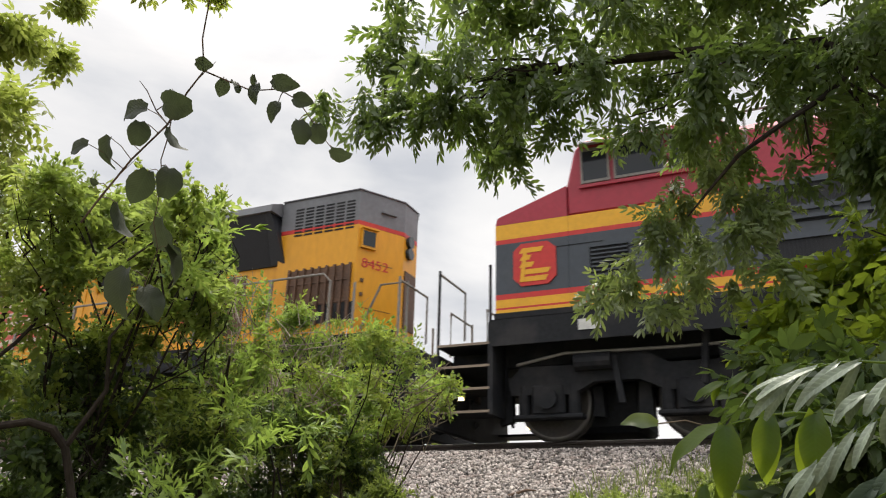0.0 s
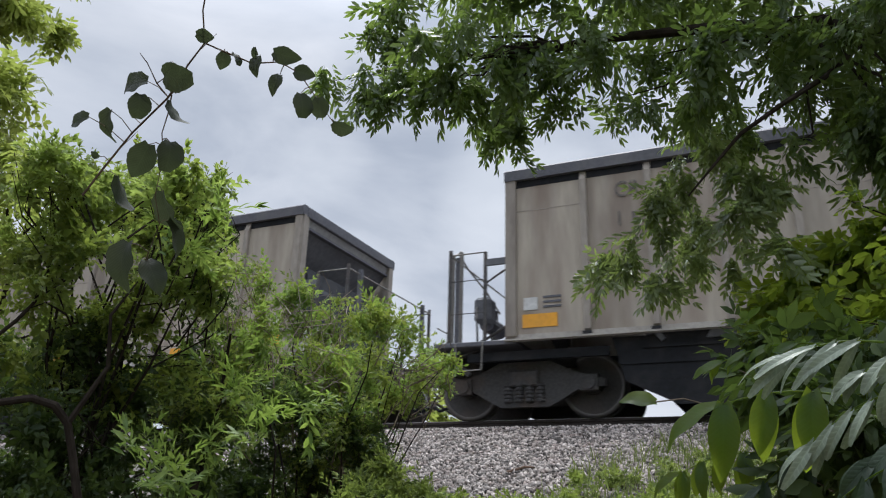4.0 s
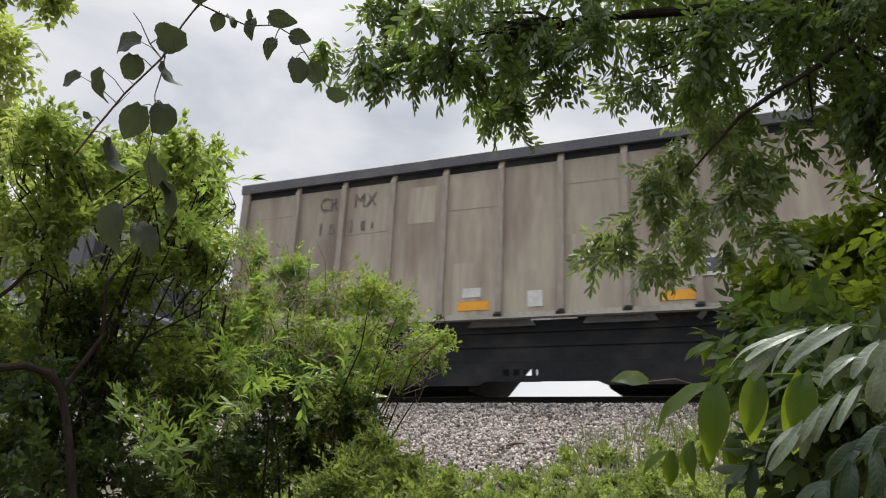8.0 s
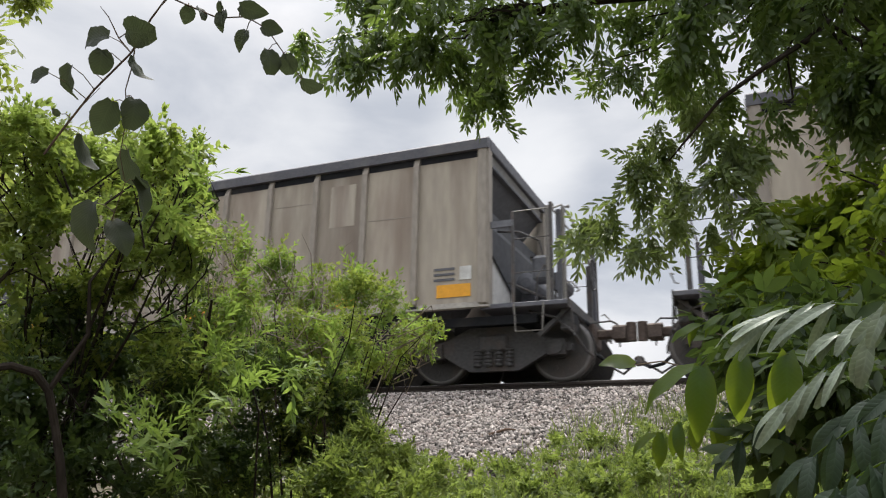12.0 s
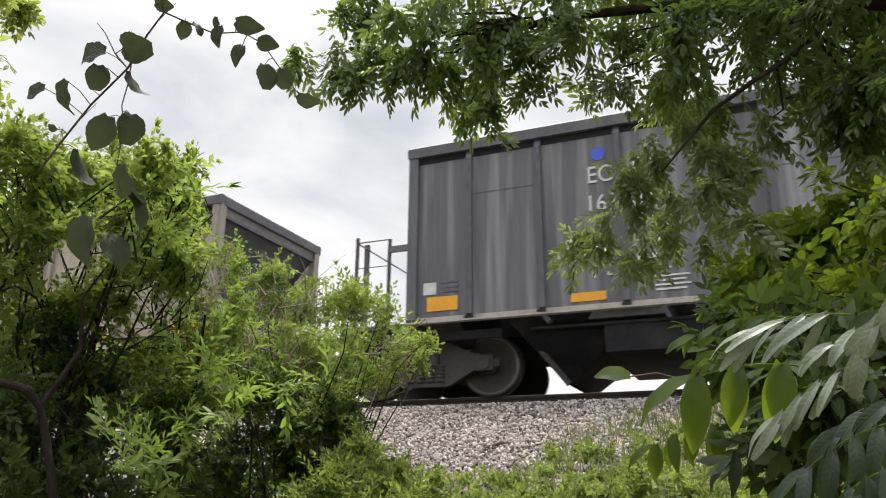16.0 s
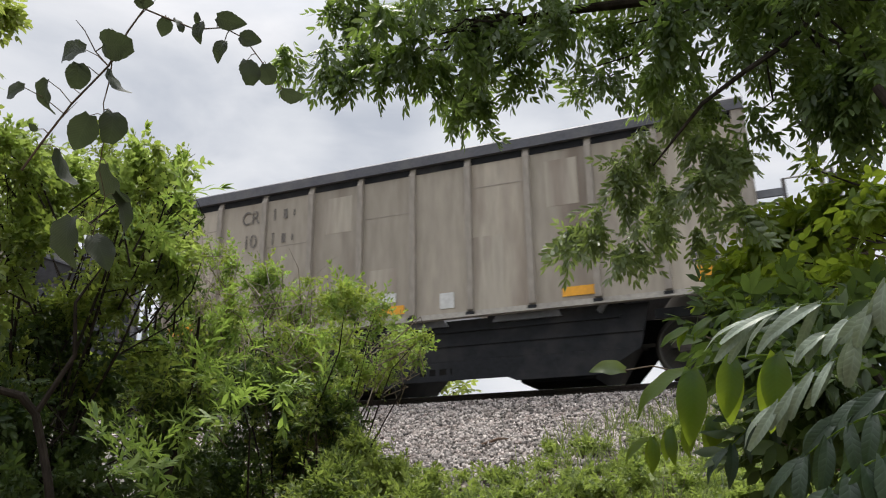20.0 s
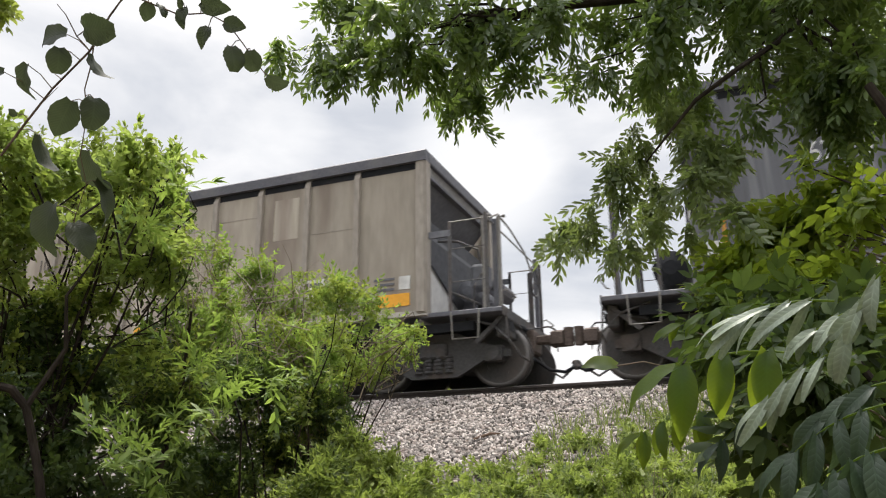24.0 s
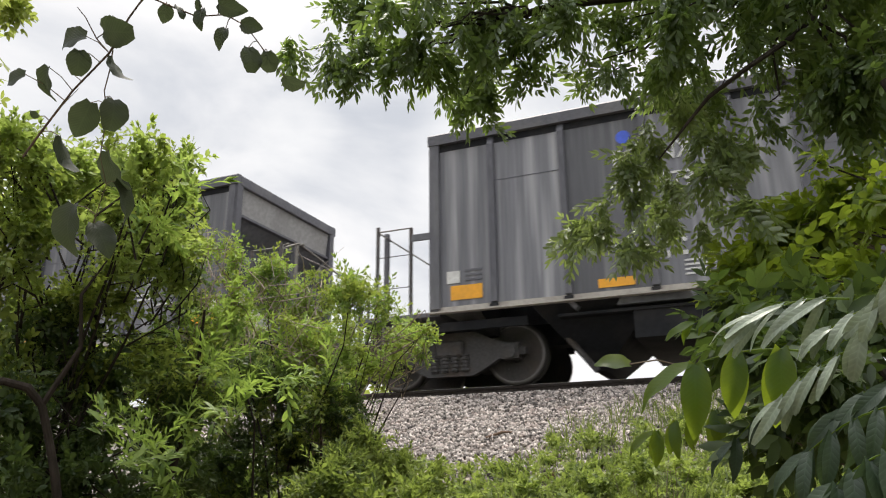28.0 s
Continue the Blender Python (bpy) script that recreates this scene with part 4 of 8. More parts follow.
def hopper_car(paint, posts, top, label, group, style, gear=1):
    """An open-top hopper car; x runs from its rear body end to its front body end, z from the rail."""
    car = thing("hopper_car", label, "railway car", group)
    pp = paint + "_post"
    low = 1.09
    for s in (-1, 1):
        yo, yi = s * (HALF - 0.055), s * (HALF - 0.085)
        if style == "notched":
            cut = [(0.10, top - 0.1), (0.12, 3.12), (0.54, 2.42), (0.54, 2.34), (0.16, 1.95), (0.12, 1.5), (0.12, low)]
            side = cut + [(BODY - x, z) for x, z in cut[::-1]]
            part("side_sheet", prism(side, yi, yo), M[paint], car)
        else:
            cuts = [REAR] + list(posts) + [FRONT]
            for a, b in zip(cuts, cuts[1:]):
                part("side_panel", B(a, b, min(yi, yo), max(yi, yo), low, top - 0.1), M[paint], car)
            if s < 0:
                for k, (a, b) in enumerate(zip(cuts, cuts[1:])):
                    z = top - 0.62 - 0.22 * (k % 3)
                    if k % 2 == (0 if style == "beige" else 1):
                        part("weld_seam", B(a + 0.06, b - 0.05, yo - 0.004, yo, z, z + 0.012), M[pp], car)
        me = mesh_of("side_post", prism_x([(-0.0, 0), (s * 0.065, 0.04), (s * 0.065, top - low - 0.26), (0.0, top - low - 0.1)], -0.045, 0.045), M[pp])
        for x in posts:
            part("side_post", me, None, car, at=pose(x, yo, low))
        for x in (REAR + 0.05, FRONT - 0.05) if style != "notched" else ():
            part("end_post", B(x - 0.07, x + 0.07, min(yo, yo + s * 0.06), max(yo, yo + s * 0.06), low, top - 0.1, bevel=0.006), M[pp], car)
        part("top_chord", prism_x([(s * (HALF - 0.12), top - 0.13), (s * (HALF + 0.02), top - 0.13), (s * (HALF + 0.03), top + 0.02), (s * HALF, top + 0.05), (s * (HALF - 0.1), top + 0.05)], REAR - 0.05, FRONT + 0.05), M["chord"], car, "dark steel top rail")
        # dark strip paints the shadow of the overhanging top rail on the side
        part("rail_shade_strip", B(REAR + 0.12, FRONT - 0.12, min(yo, yo + s * 0.006), max(yo, yo + s * 0.006), top - 0.235, top - 0.131), M["coal"], car, "dark strip for the shade of the top rail")
        part("side_sill", prism_x([(s * (HALF - 0.1), 1.03), (s * (HALF + 0.015), 1.03), (s * (HALF + 0.015), 1.055), (s * (HALF - 0.04), 1.055), (s * (HALF - 0.04), low + 0.03), (s * (HALF - 0.1), low + 0.03)], REAR - 0.05, FRONT + 0.05), M["sill"], car, "dusty side sill with lip")
        for x in posts:
            part("sill_bracket", B(x - 0.07, x + 0.05, min(s * (HALF - 0.04), s * (HALF + 0.012)), max(s * (HALF - 0.04), s * (HALF + 0.012)), 1.057, 1.10), M["coal"], car)
    for x in (REAR, FRONT):
        part("end_chord", B(x - 0.06, x + 0.06, -HALF + 0.1, HALF - 0.1, top - 0.14, top + 0.046, bevel=0.012), M["chord"], car)
    part("center_sill", B(-1.0, BODY + 1.0, -0.17, 0.17, 0.70, 1.04), M["coal"], car)
    part("floor_sheet", B(1.9, BODY - 1.9, -HALF + 0.17, HALF - 0.17, 0.86, 0.9), M["coal"], car)
    for x in (3.2, 4.83, 6.5):
        part("cross_ridge", prism([(x - 0.5, 0.95), (x + 0.5, 0.95), (x, 1.7)], -HALF + 0.15, HALF - 0.15), M["inner"], car)
    for x, d in ((REAR, -1), (FRONT, 1)):
        hopper_end(car, x, d, pp, top, 0.28 if style == "beige" else 0.62, d == gear, style == "notched")
    brake_gear(car, REAR if gear < 0 else FRONT, gear)
    for x in (0.16, BODY - 0.16):
        part("body_bolster", B(x - 0.7, x + 0.7, -0.92, 0.92, 0.77, 0.998, bevel=0.02), M["coal"], car)
        for y in (-1.4, 1.4):
            part("bolster_side", B(x - 0.75, x + 1.3, y - 0.03, y + 0.03, 0.80, 0.926) if x < 1 else B(x - 1.3, x + 0.75, y - 0.03, y + 0.03, 0.80, 0.926), M["coal"], car)
    truck(car, 0.16)
    truck(car, BODY - 0.16)
    if style == "dark":
        bay(car, 2.2, 2.35, 0.2, top0=1.5, top1=3.3, half=0.7)
        bay(car, 4.88, 5.04, 0.16, top0=3.7, top1=5.85, half=0.7)
        bay(car, 7.2, 7.5, 0.3, top0=6.4, top1=8.2)
        part("underside_panel", B(2.9, 7.0, -HALF + 0.2, HALF - 0.2, 0.50, 0.86), M["coal"], car)
        for x in (1.75, 7.9):
            part("drop_door_strut", pipe((x, -1.05, 0.85), (x + 0.55, -1.0, 0.16), r=0.045), M["iron"], car)
    else:
        bay(car, 2.45, 4.1, 0.14, top0=2.0, top1=4.6, half=0.8)
        bay(car, 6.25, 7.3, 0.14, top0=5.9, top1=7.8)
        part("door_shaft", pipe((4.3, -0.9, 0.66), (6.4, -0.9, 0.66), r=0.035), M["coal"], car)
        for s in (-1, 1):
            y0, y1 = s * (HALF - 0.22) - 0.02, s * (HALF - 0.22) + 0.02
            if s > 0:
                part("side_skirt", prism([(1.5, 0.96), (3.3, 0.96), (3.1, 0.2), (2.2, 0.2)], y0, y1), M["coal"], car)
                part("side_skirt", prism([(6.6, 0.96), (8.15, 0.96), (7.45, 0.2), (6.6, 0.2)], y0, y1), M["coal"], car)
                continue
            part("side_skirt", prism([(1.5, 1.03), (8.15, 1.03), (8.0, 0.45), (1.65, 0.45)], y0, y1), M["coal"], car)
            part("skirt_rib", B(1.6, 8.05, min(y0, y1) - 0.02, max(y0, y1) + 0.02, 0.66, 0.70), M["coal"], car)
            part("pocket_side", prism([(1.65, 0.448), (4.86, 0.448), (4.86, 0.185), (4.60, 0.185), (4.5, 0.13), (2.3, 0.13)], y0, y1), M["coal"], car)
            part("pocket_side", prism([(5.36, 0.448), (8.0, 0.448), (7.45, 0.13), (6.3, 0.13), (6.17, 0.185), (5.36, 0.185)], y0, y1), M["coal"], car)
            for x in (4.98, 5.13, 5.30):
                part("door_hanger", B(x - 0.025, x + 0.035, min(y0, y1), max(y0, y1), 0.2, 0.36), M["coal"], car)
            part("door_track", B(4.84, 5.38, min(y0, y1), max(y0, y1), 0.352, 0.446), M["coal"], car)
            part("door_bar", B(4.8, 5.4, min(y0, y1) - 0.004, max(y0, y1) + 0.004, 0.18, 0.262), M["coal"], car)
    for s in (-1, 1):
        r = [(0.30, 0.80, 1.21, 1.40), (4.2, 4.68, 1.18, 1.31), (7.05, 7.55, 1.18, 1.31), (8.8, 9.33, 1.21, 1.40)]
        if style == "dark":
            r = [(0.38, 0.86, 1.21, 1.42), (2.50, 2.98, 1.17, 1.29), (4.65, 5.17, 1.17, 1.29), (8.83, 9.33, 1.21, 1.42)]
        if style == "notched":
            r = []
            for x in (0.55, 2.62, 5.9, 8.6):
                y = s * (HALF - 0.055)
                part("reflector", B(x, x + 0.12, min(y, y + s * 0.012), max(y, y + s * 0.012), 1.16, 2.0), M["safety"], car)
        side_marks(car, s, paint, r)
    return car


BEIGE_POSTS = [1.225 + 0.902 * k for k in range(9)]
DARK_POSTS = [1.05, 2.11, 3.25, 4.37, 5.15, 6.25, 7.37, 8.5]
GREY_POSTS = [0.64 + 0.979 * k for k in range(9)]
beige = hopper_car("beige", BEIGE_POSTS, 3.58, "beige weathered open hopper car streaked with dust", "hopper cars of the train", "beige")
beige_turned = hopper_car("beige", BEIGE_POSTS, 3.58, "beige weathered open hopper car streaked with dust", "hopper cars of the train", "beige", -1)
dark = hopper_car("slate", DARK_POSTS, 3.79, "dark grey weathered open hopper car with white lettering", "hopper cars of the train", "dark")
notched = hopper_car("slate", GREY_POSTS, 3.84, "dark grey hopper car with notched ends and white lettering", "hopper cars of the train", "notched")


def sign(text, size, x, z, y, mat, car, stretch=1.0):
    """Letters, or worn bars of their size where nothing can be read."""
    if text:
        return words(text, size, x, z, y, mat, car, stretch=stretch)
    bm = bmesh.new()
    for k in range(3):
        box(bm, x + 0.19 * k, x + 0.19 * k + 0.03 + 0.04 * (k % 2), y, y + 0.004, z + 0.02 * k, z + size * (0.62 - 0.1 * k))
    return part("worn_lettering", bm, mat, car)


def car_letters(car, kind, lines, framed=False):
    y = -HALF + 0.055 - 0.014
    if kind == "beige":
        (a, b), (c, d) = lines
        sign(a, 0.34, 1.66, 2.98, y, M["ink"], car, stretch=0.8)
        sign(b, 0.34, 2.30, 2.98, y, M["ink"], car, stretch=0.85)
        sign(c, 0.34, 1.70, 2.56, y, M["ink"], car, stretch=0.85)
        sign(d, 0.34, 2.28, 2.56, y, M["ink"], car, stretch=0.85)
        if framed:
            p = part("framed_placard", B(7.45, 7.90, y - 0.004, y + 0.004, 1.48, 1.76), M["placard"], car, "white-framed dark placard")
            part("placard_face", B(7.50, 7.85, y - 0.008, y - 0.0045, 1.53, 1.71), M["chord"], p)
            part("placard_bar", B(7.54, 7.68, y - 0.011, y - 0.0085, 1.60, 1.64), M["placard"], p)
    elif kind == "dark":
        (a, b), (c, d) = lines
        sign(a, 0.36, 2.80, 2.85, y, M["white_ink"], car, stretch=0.85)
        sign(b, 0.36, 3.42, 2.85, y, M["white_ink"], car, stretch=0.85)
        sign(c, 0.36, 2.76, 2.42, y, M["white_ink"], car, stretch=0.85)
        sign(d, 0.36, 3.40, 2.42, y, M["white_ink"], car, stretch=0.85)
        part("paint_dot", disc(bmesh.new(), 2.98, 3.28, 0.1, y, y + 0.004, 12), M["blue"], car, "blue paint dot")
        sign("LD LMT" if d == "082" else None, 0.13, 2.76, 1.66, y, M["white_ink"], car, stretch=0.85)
        sign("229800" if d == "082" else None, 0.15, 3.42, 1.66, y, M["white_ink"], car, stretch=0.85)
        sign("LT WT" if d == "082" else None, 0.13, 2.82, 1.48, y, M["white_ink"], car, stretch=0.85)
        sign("56200" if d == "082" else None, 0.15, 3.42, 1.48, y, M["white_ink"], car, stretch=0.85)
        for k in range(4):
            part("stencil_line", B(3.62, 4.06 - 0.05 * (k % 2), y, y + 0.004, 1.41 - 0.06 * k, 1.435 - 0.06 * k), M["white_ink"], car)
        for x, z, w in ((7.5, 1.86, 0.5), (7.5, 1.78, 0.42), (8.0, 1.66, 0.5)):
            part("stencil_line", B(x, x + w, y, y + 0.004, z, z + 0.035), M["white_ink"], car)
    else:
        words(lines[0], 0.40, 1.66, 3.02, y, M["white_ink"], car, stretch=0.68)
        words(lines[1], 0.40, 1.66, 2.52, y, M["white_ink"], car, stretch=0.72)
        for x, z, w in ((1.1, 1.45, 0.4), (1.75, 1.5, 0.5), (1.1, 1.3, 0.3), (1.8, 1.33, 0.45), (1.75, 1.1, 0.55)):
            part("stencil_line", B(x, x + w, y, y + 0.004, z, z + 0.07), M["white_ink"], car)


# cars in the order in which they pass, with the lettering on their flanks
N = None  # a number too worn to read
ROW = [("beige", (("CR", "MX"), (N, N))), ("beige", ((N, N), (N, N))), ("beige", (("CR", "MX"), ("10", N))),
       ("beige", (("CR", "MX"), (N, N))), ("dark", (("EC", "NX"), ("161", "082"))), ("beige", (("CR", "MX"), ("10", "104"))),
       ("beige", (("CR", "MX"), (N, N))), ("dark", (("EC", "NX"), ("161", N))), ("dark", (("EC", "NX"), ("161", "071"))),
       ("beige", (("CR", "MX"), ("10", "182"))), ("beige", (("CR", "MX"), ("10", "157"))), ("beige", (("CR", N), ("10", N))),
       ("beige", ((N, "MX"), (N, N))), ("notched", ("GACX", "62700")), ("beige", (("CR", "MX"), ("10", "163"))),
       ("beige", ((N, "MX"), (N, N))), ("dark", (("EC", "NX"), ("161", "079"))), ("dark", (("EC", "NX"), ("161", N))),
       ("beige", (("CR", "MX"), (N, N)))]
CARS = []
_proto = {"beige": beige, "turned": beige_turned, "dark": dark, "notched": notched}
_used = set()
TURNED = (0, 1, 2, 3, 9, 10, 12)   # cars whose brake gear rides at the rear end
for i, (kind, lines) in enumerate(ROW):
    build = "turned" if i in TURNED else kind
    if build in _used:
        c = copy_thing(_proto[build], Matrix.Identity(4))
    else:
        c = _proto[build]
        _used.add(build)
    CARS.append((c, kind, lines))
for i, (c, kind, lines) in enumerate(CARS):
    car_letters(c, kind, lines, i in (0, 3, 14))


# ---- the train: two road locomotives, cabs to the rear of the train ----
def flag_art(loco, x0, x1, z0, z1, y):
    """A painted flag with a slanted hoist: waving red and white stripes and a dark star field."""
    n = 28
    def at(u, v):
        lean = 0.62 * v * (1 - u)
        wave = (0.07 * math.sin(u * 10.5 + 0.6) + 0.025 * math.sin(u * 23 + 5 * v)) * min(1, 3 * u)
        return x0 + (x1 - x0) * u + lean - 0.12 * u * v, z0 + (z1 - z0) * v * (1 - 0.18 * u) + wave + 0.16 * u
    def strip(u0, u1, v0, v1, yy, mat, nm, parent, label=""):
        bm = bmesh.new()
        us = [u0 + (u1 - u0) * i / n for i in range(n + 1)]
        rows = [[bm.verts.new((at(u, v)[0], q, at(u, v)[1])) for u in us] for v, q in ((v0, yy), (v1, yy), (v1, yy + 0.005), (v0, yy + 0.005))]
        for i in range(n):
            for r in range(4):
                bm.faces.new((rows[r][i], rows[r][i + 1], rows[(r + 1) % 4][i + 1], rows[(r + 1) % 4][i]))
        return part(nm, bm, mat, parent, label)
    for k in range(13):
        strip(0, 1, k / 13, (k + 1) / 13, y, M["flag_red" if k % 2 == 0 else "flag_white"], "flag_stripe", loco)
    canton = strip(0, 0.40, 6 / 13, 1.0, y - 0.007, M["navy"], "flag_field", loco, "faded blue star field")
    bm = bmesh.new()
    for r in range(9):
        for q in range(6 - r % 2):
            u, v = 0.40 * (q + 0.5 + 0.5 * (r % 2)) / 6, 6 / 13 + 7 / 13 * (r + 0.5) / 9
            disc(bm, *at(u, v), 0.028, y - 0.012, y - 0.0085, 5)
    part("star_field", bm, M["flag_white"], canton)
    bm = prism([(x0 - 0.03, z0 - 0.05), (x0 + 0.0, z0 - 0.05), (x0 + 0.66, z1 + 0.12), (x0 + 0.63, z1 + 0.12)], y - 0.004, y)
    part("flag_pole", bm, M["tan"], loco, "pale painted pole")


def loco_truck(loco, x, paint):
    bm = bmesh.new()
    for s in (-1, 1):
        prism([(-2.55, 0.80), (-2.35, 1.0), (-1.6, 0.98), (-1.2, 1.1), (-0.6, 1.1), (-0.3, 0.94), (0.3, 0.94), (0.6, 1.1), (1.2, 1.1), (1.6, 0.98), (2.35, 1.0), (2.55, 0.80),
               (2.5, 0.6), (1.62, 0.58), (1.3, 0.74), (0.7, 0.74), (0.36, 0.58), (-0.36, 0.58), (-0.7, 0.74), (-1.3, 0.74), (-1.62, 0.58), (-2.5, 0.6)], s * 1.12 - 0.08, s * 1.12 + 0.08, bm)
    t = part("truck_frame", bm, M[paint], loco, "dusty cast truck frame", at=pose(x, 0, LIFT))
    for dx in (-1.97, 0, 1.97):
        for s in (-1, 1):
            b = part("axle_box", B(dx - 0.24, dx + 0.24, s * 1.14 - 0.09, s * 1.14 + 0.09, 0.30, 0.74, bevel=0.04), M["iron" if paint == "tan" else "coal"], t)
            part("axle_cap", pipe((dx, s * 1.22, 0.53), (dx, s * 1.30, 0.53), r=0.15, sides=14), M["iron" if paint == "tan" else "coal"], b)
            part("coil_spring", pipe((dx + 0.36, s * 1.13, 0.32), (dx + 0.36, s * 1.13, 0.72), r=0.085, sides=10), M["iron" if paint == "tan" else "coal"], t)
            part("coil_spring", pipe((dx - 0.36, s * 1.13, 0.32), (dx - 0.36, s * 1.13, 0.72), r=0.085, sides=10), M["iron" if paint == "tan" else "coal"], t)
            part("spring_seat", B(dx - 0.5, dx + 0.5, s * 1.13 - 0.1, s * 1.13 + 0.1, 0.25, 0.32, bevel=0.02), M["iron" if paint == "tan" else "coal"], t)
        w = part("wheelset", LOCO_WHEEL, None, loco, "steel wheelset", at=pose(x + dx, 0, 0.53 + LIFT))
        for rim in LOCO_RIM:
            part("rim", rim, None, w, "bright worn rim")
        part("traction_motor", B(dx + 0.12, dx + 1.2, -0.62, 0.62, 0.13, 0.86, bevel=0.08), M["coal"], t)
        part("brake_hanger", prism([(dx - 0.74, 0.9), (dx - 0.6, 0.9), (dx - 0.58, 0.26), (dx - 0.78, 0.22)], -1.0, -0.86), M["coal"], t)
        part("brake_shoe", prism([(dx + 0.58, 0.72), (dx + 0.7, 0.72), (dx + 0.72, 0.3), (dx + 0.56, 0.32)], -0.9, -0.68), M["iron" if paint == "tan" else "coal"], t)
    for a0 in (-1.55, 0.35):
        part("brake_cylinder", pipe((a0, -1.27, 1.0), (a0 + 0.5, -1.27, 1.0), r=0.12, sides=12), M["iron" if paint == "tan" else "coal"], t)
        part("brake_lever", prism([(a0 + 0.5, 1.06), (a0 + 0.58, 1.06), (a0 + 0.66, 0.42), (a0 + 0.58, 0.42)], -1.3, -1.24), M[paint], t)
    part("damper", pipe((0.12, -1.27, 0.62), (0.2, -1.27, 1.3), r=0.05, sides=8), M["coal"], t)
    part("brake_pipe", tube(bmesh.new(), [(-2.4, -1.24, 1.02), (-1.7, -1.26, 1.14), (-0.2, -1.26, 1.12), (1.6, -1.26, 1.14), (2.4, -1.24, 1.04)], 0.022, 6), M["rail_pipe"], t)
    part("sand_pipe", tube(bmesh.new(), [(-2.6, -1.1, 1.2), (-2.65, -1.0, 0.6), (-2.6, -0.85, 0.2)], 0.025, 6), M["coal"], t)


def loco_pilot(loco, x, d, stripe):
    def X(a):
        return x + d * a
    def rng(a, b):
        return min(X(a), X(b)), max(X(a), X(b))
    part("pilot_plate", B(*rng(0.9, 1.0), -1.5, 1.5, 0.18, 1.25, bevel=0.02), M["coal"], loco, "black pilot plate")
    for s in (-1, 1):
        y0, y1 = sorted((s * 1.0, s * 1.55))
        st = part("stepwell", B(*rng(0.05, 0.12), y0, y1, 0.35, 1.66), M["coal"], loco)
        for k in range(4):
            z = 0.38 + 0.32 * k
            part("step", B(*rng(0.1, 0.92), y0, y1, z, z + 0.035), M["coal"], st)
            part("step_edge", B(*rng(0.1, 0.92), s * 1.552 - 0.006, s * 1.552 + 0.006, z, z + 0.035), M[stripe], st, "bright step edge")
        for a in (0.1, 0.92):
            part("step_post", pipe((X(a), s * 1.5, 1.2), (X(a), s * 1.5, 2.55), r=0.022), M["rail_pipe" if stripe != "tan" else "coal"], loco)
        part("step_light", B(*rng(0.5, 0.56), s * 1.53 - 0.02, s * 1.53 + 0.02, 0.56, 0.61), M["lamp"], loco, "small warm lit step lamp")
    part("end_hand_rail", pipe((X(0.92), -1.5, 2.5), (X(0.92), -0.5, 2.5), (X(0.92), -0.5, 1.7), r=0.02), M["rail_pipe"], loco)
    part("end_hand_rail", pipe((X(0.92), 1.5, 2.5), (X(0.92), 0.5, 2.5), (X(0.92), 0.5, 1.7), r=0.02), M["rail_pipe"], loco)
    coupler(loco, X(0.85), d)


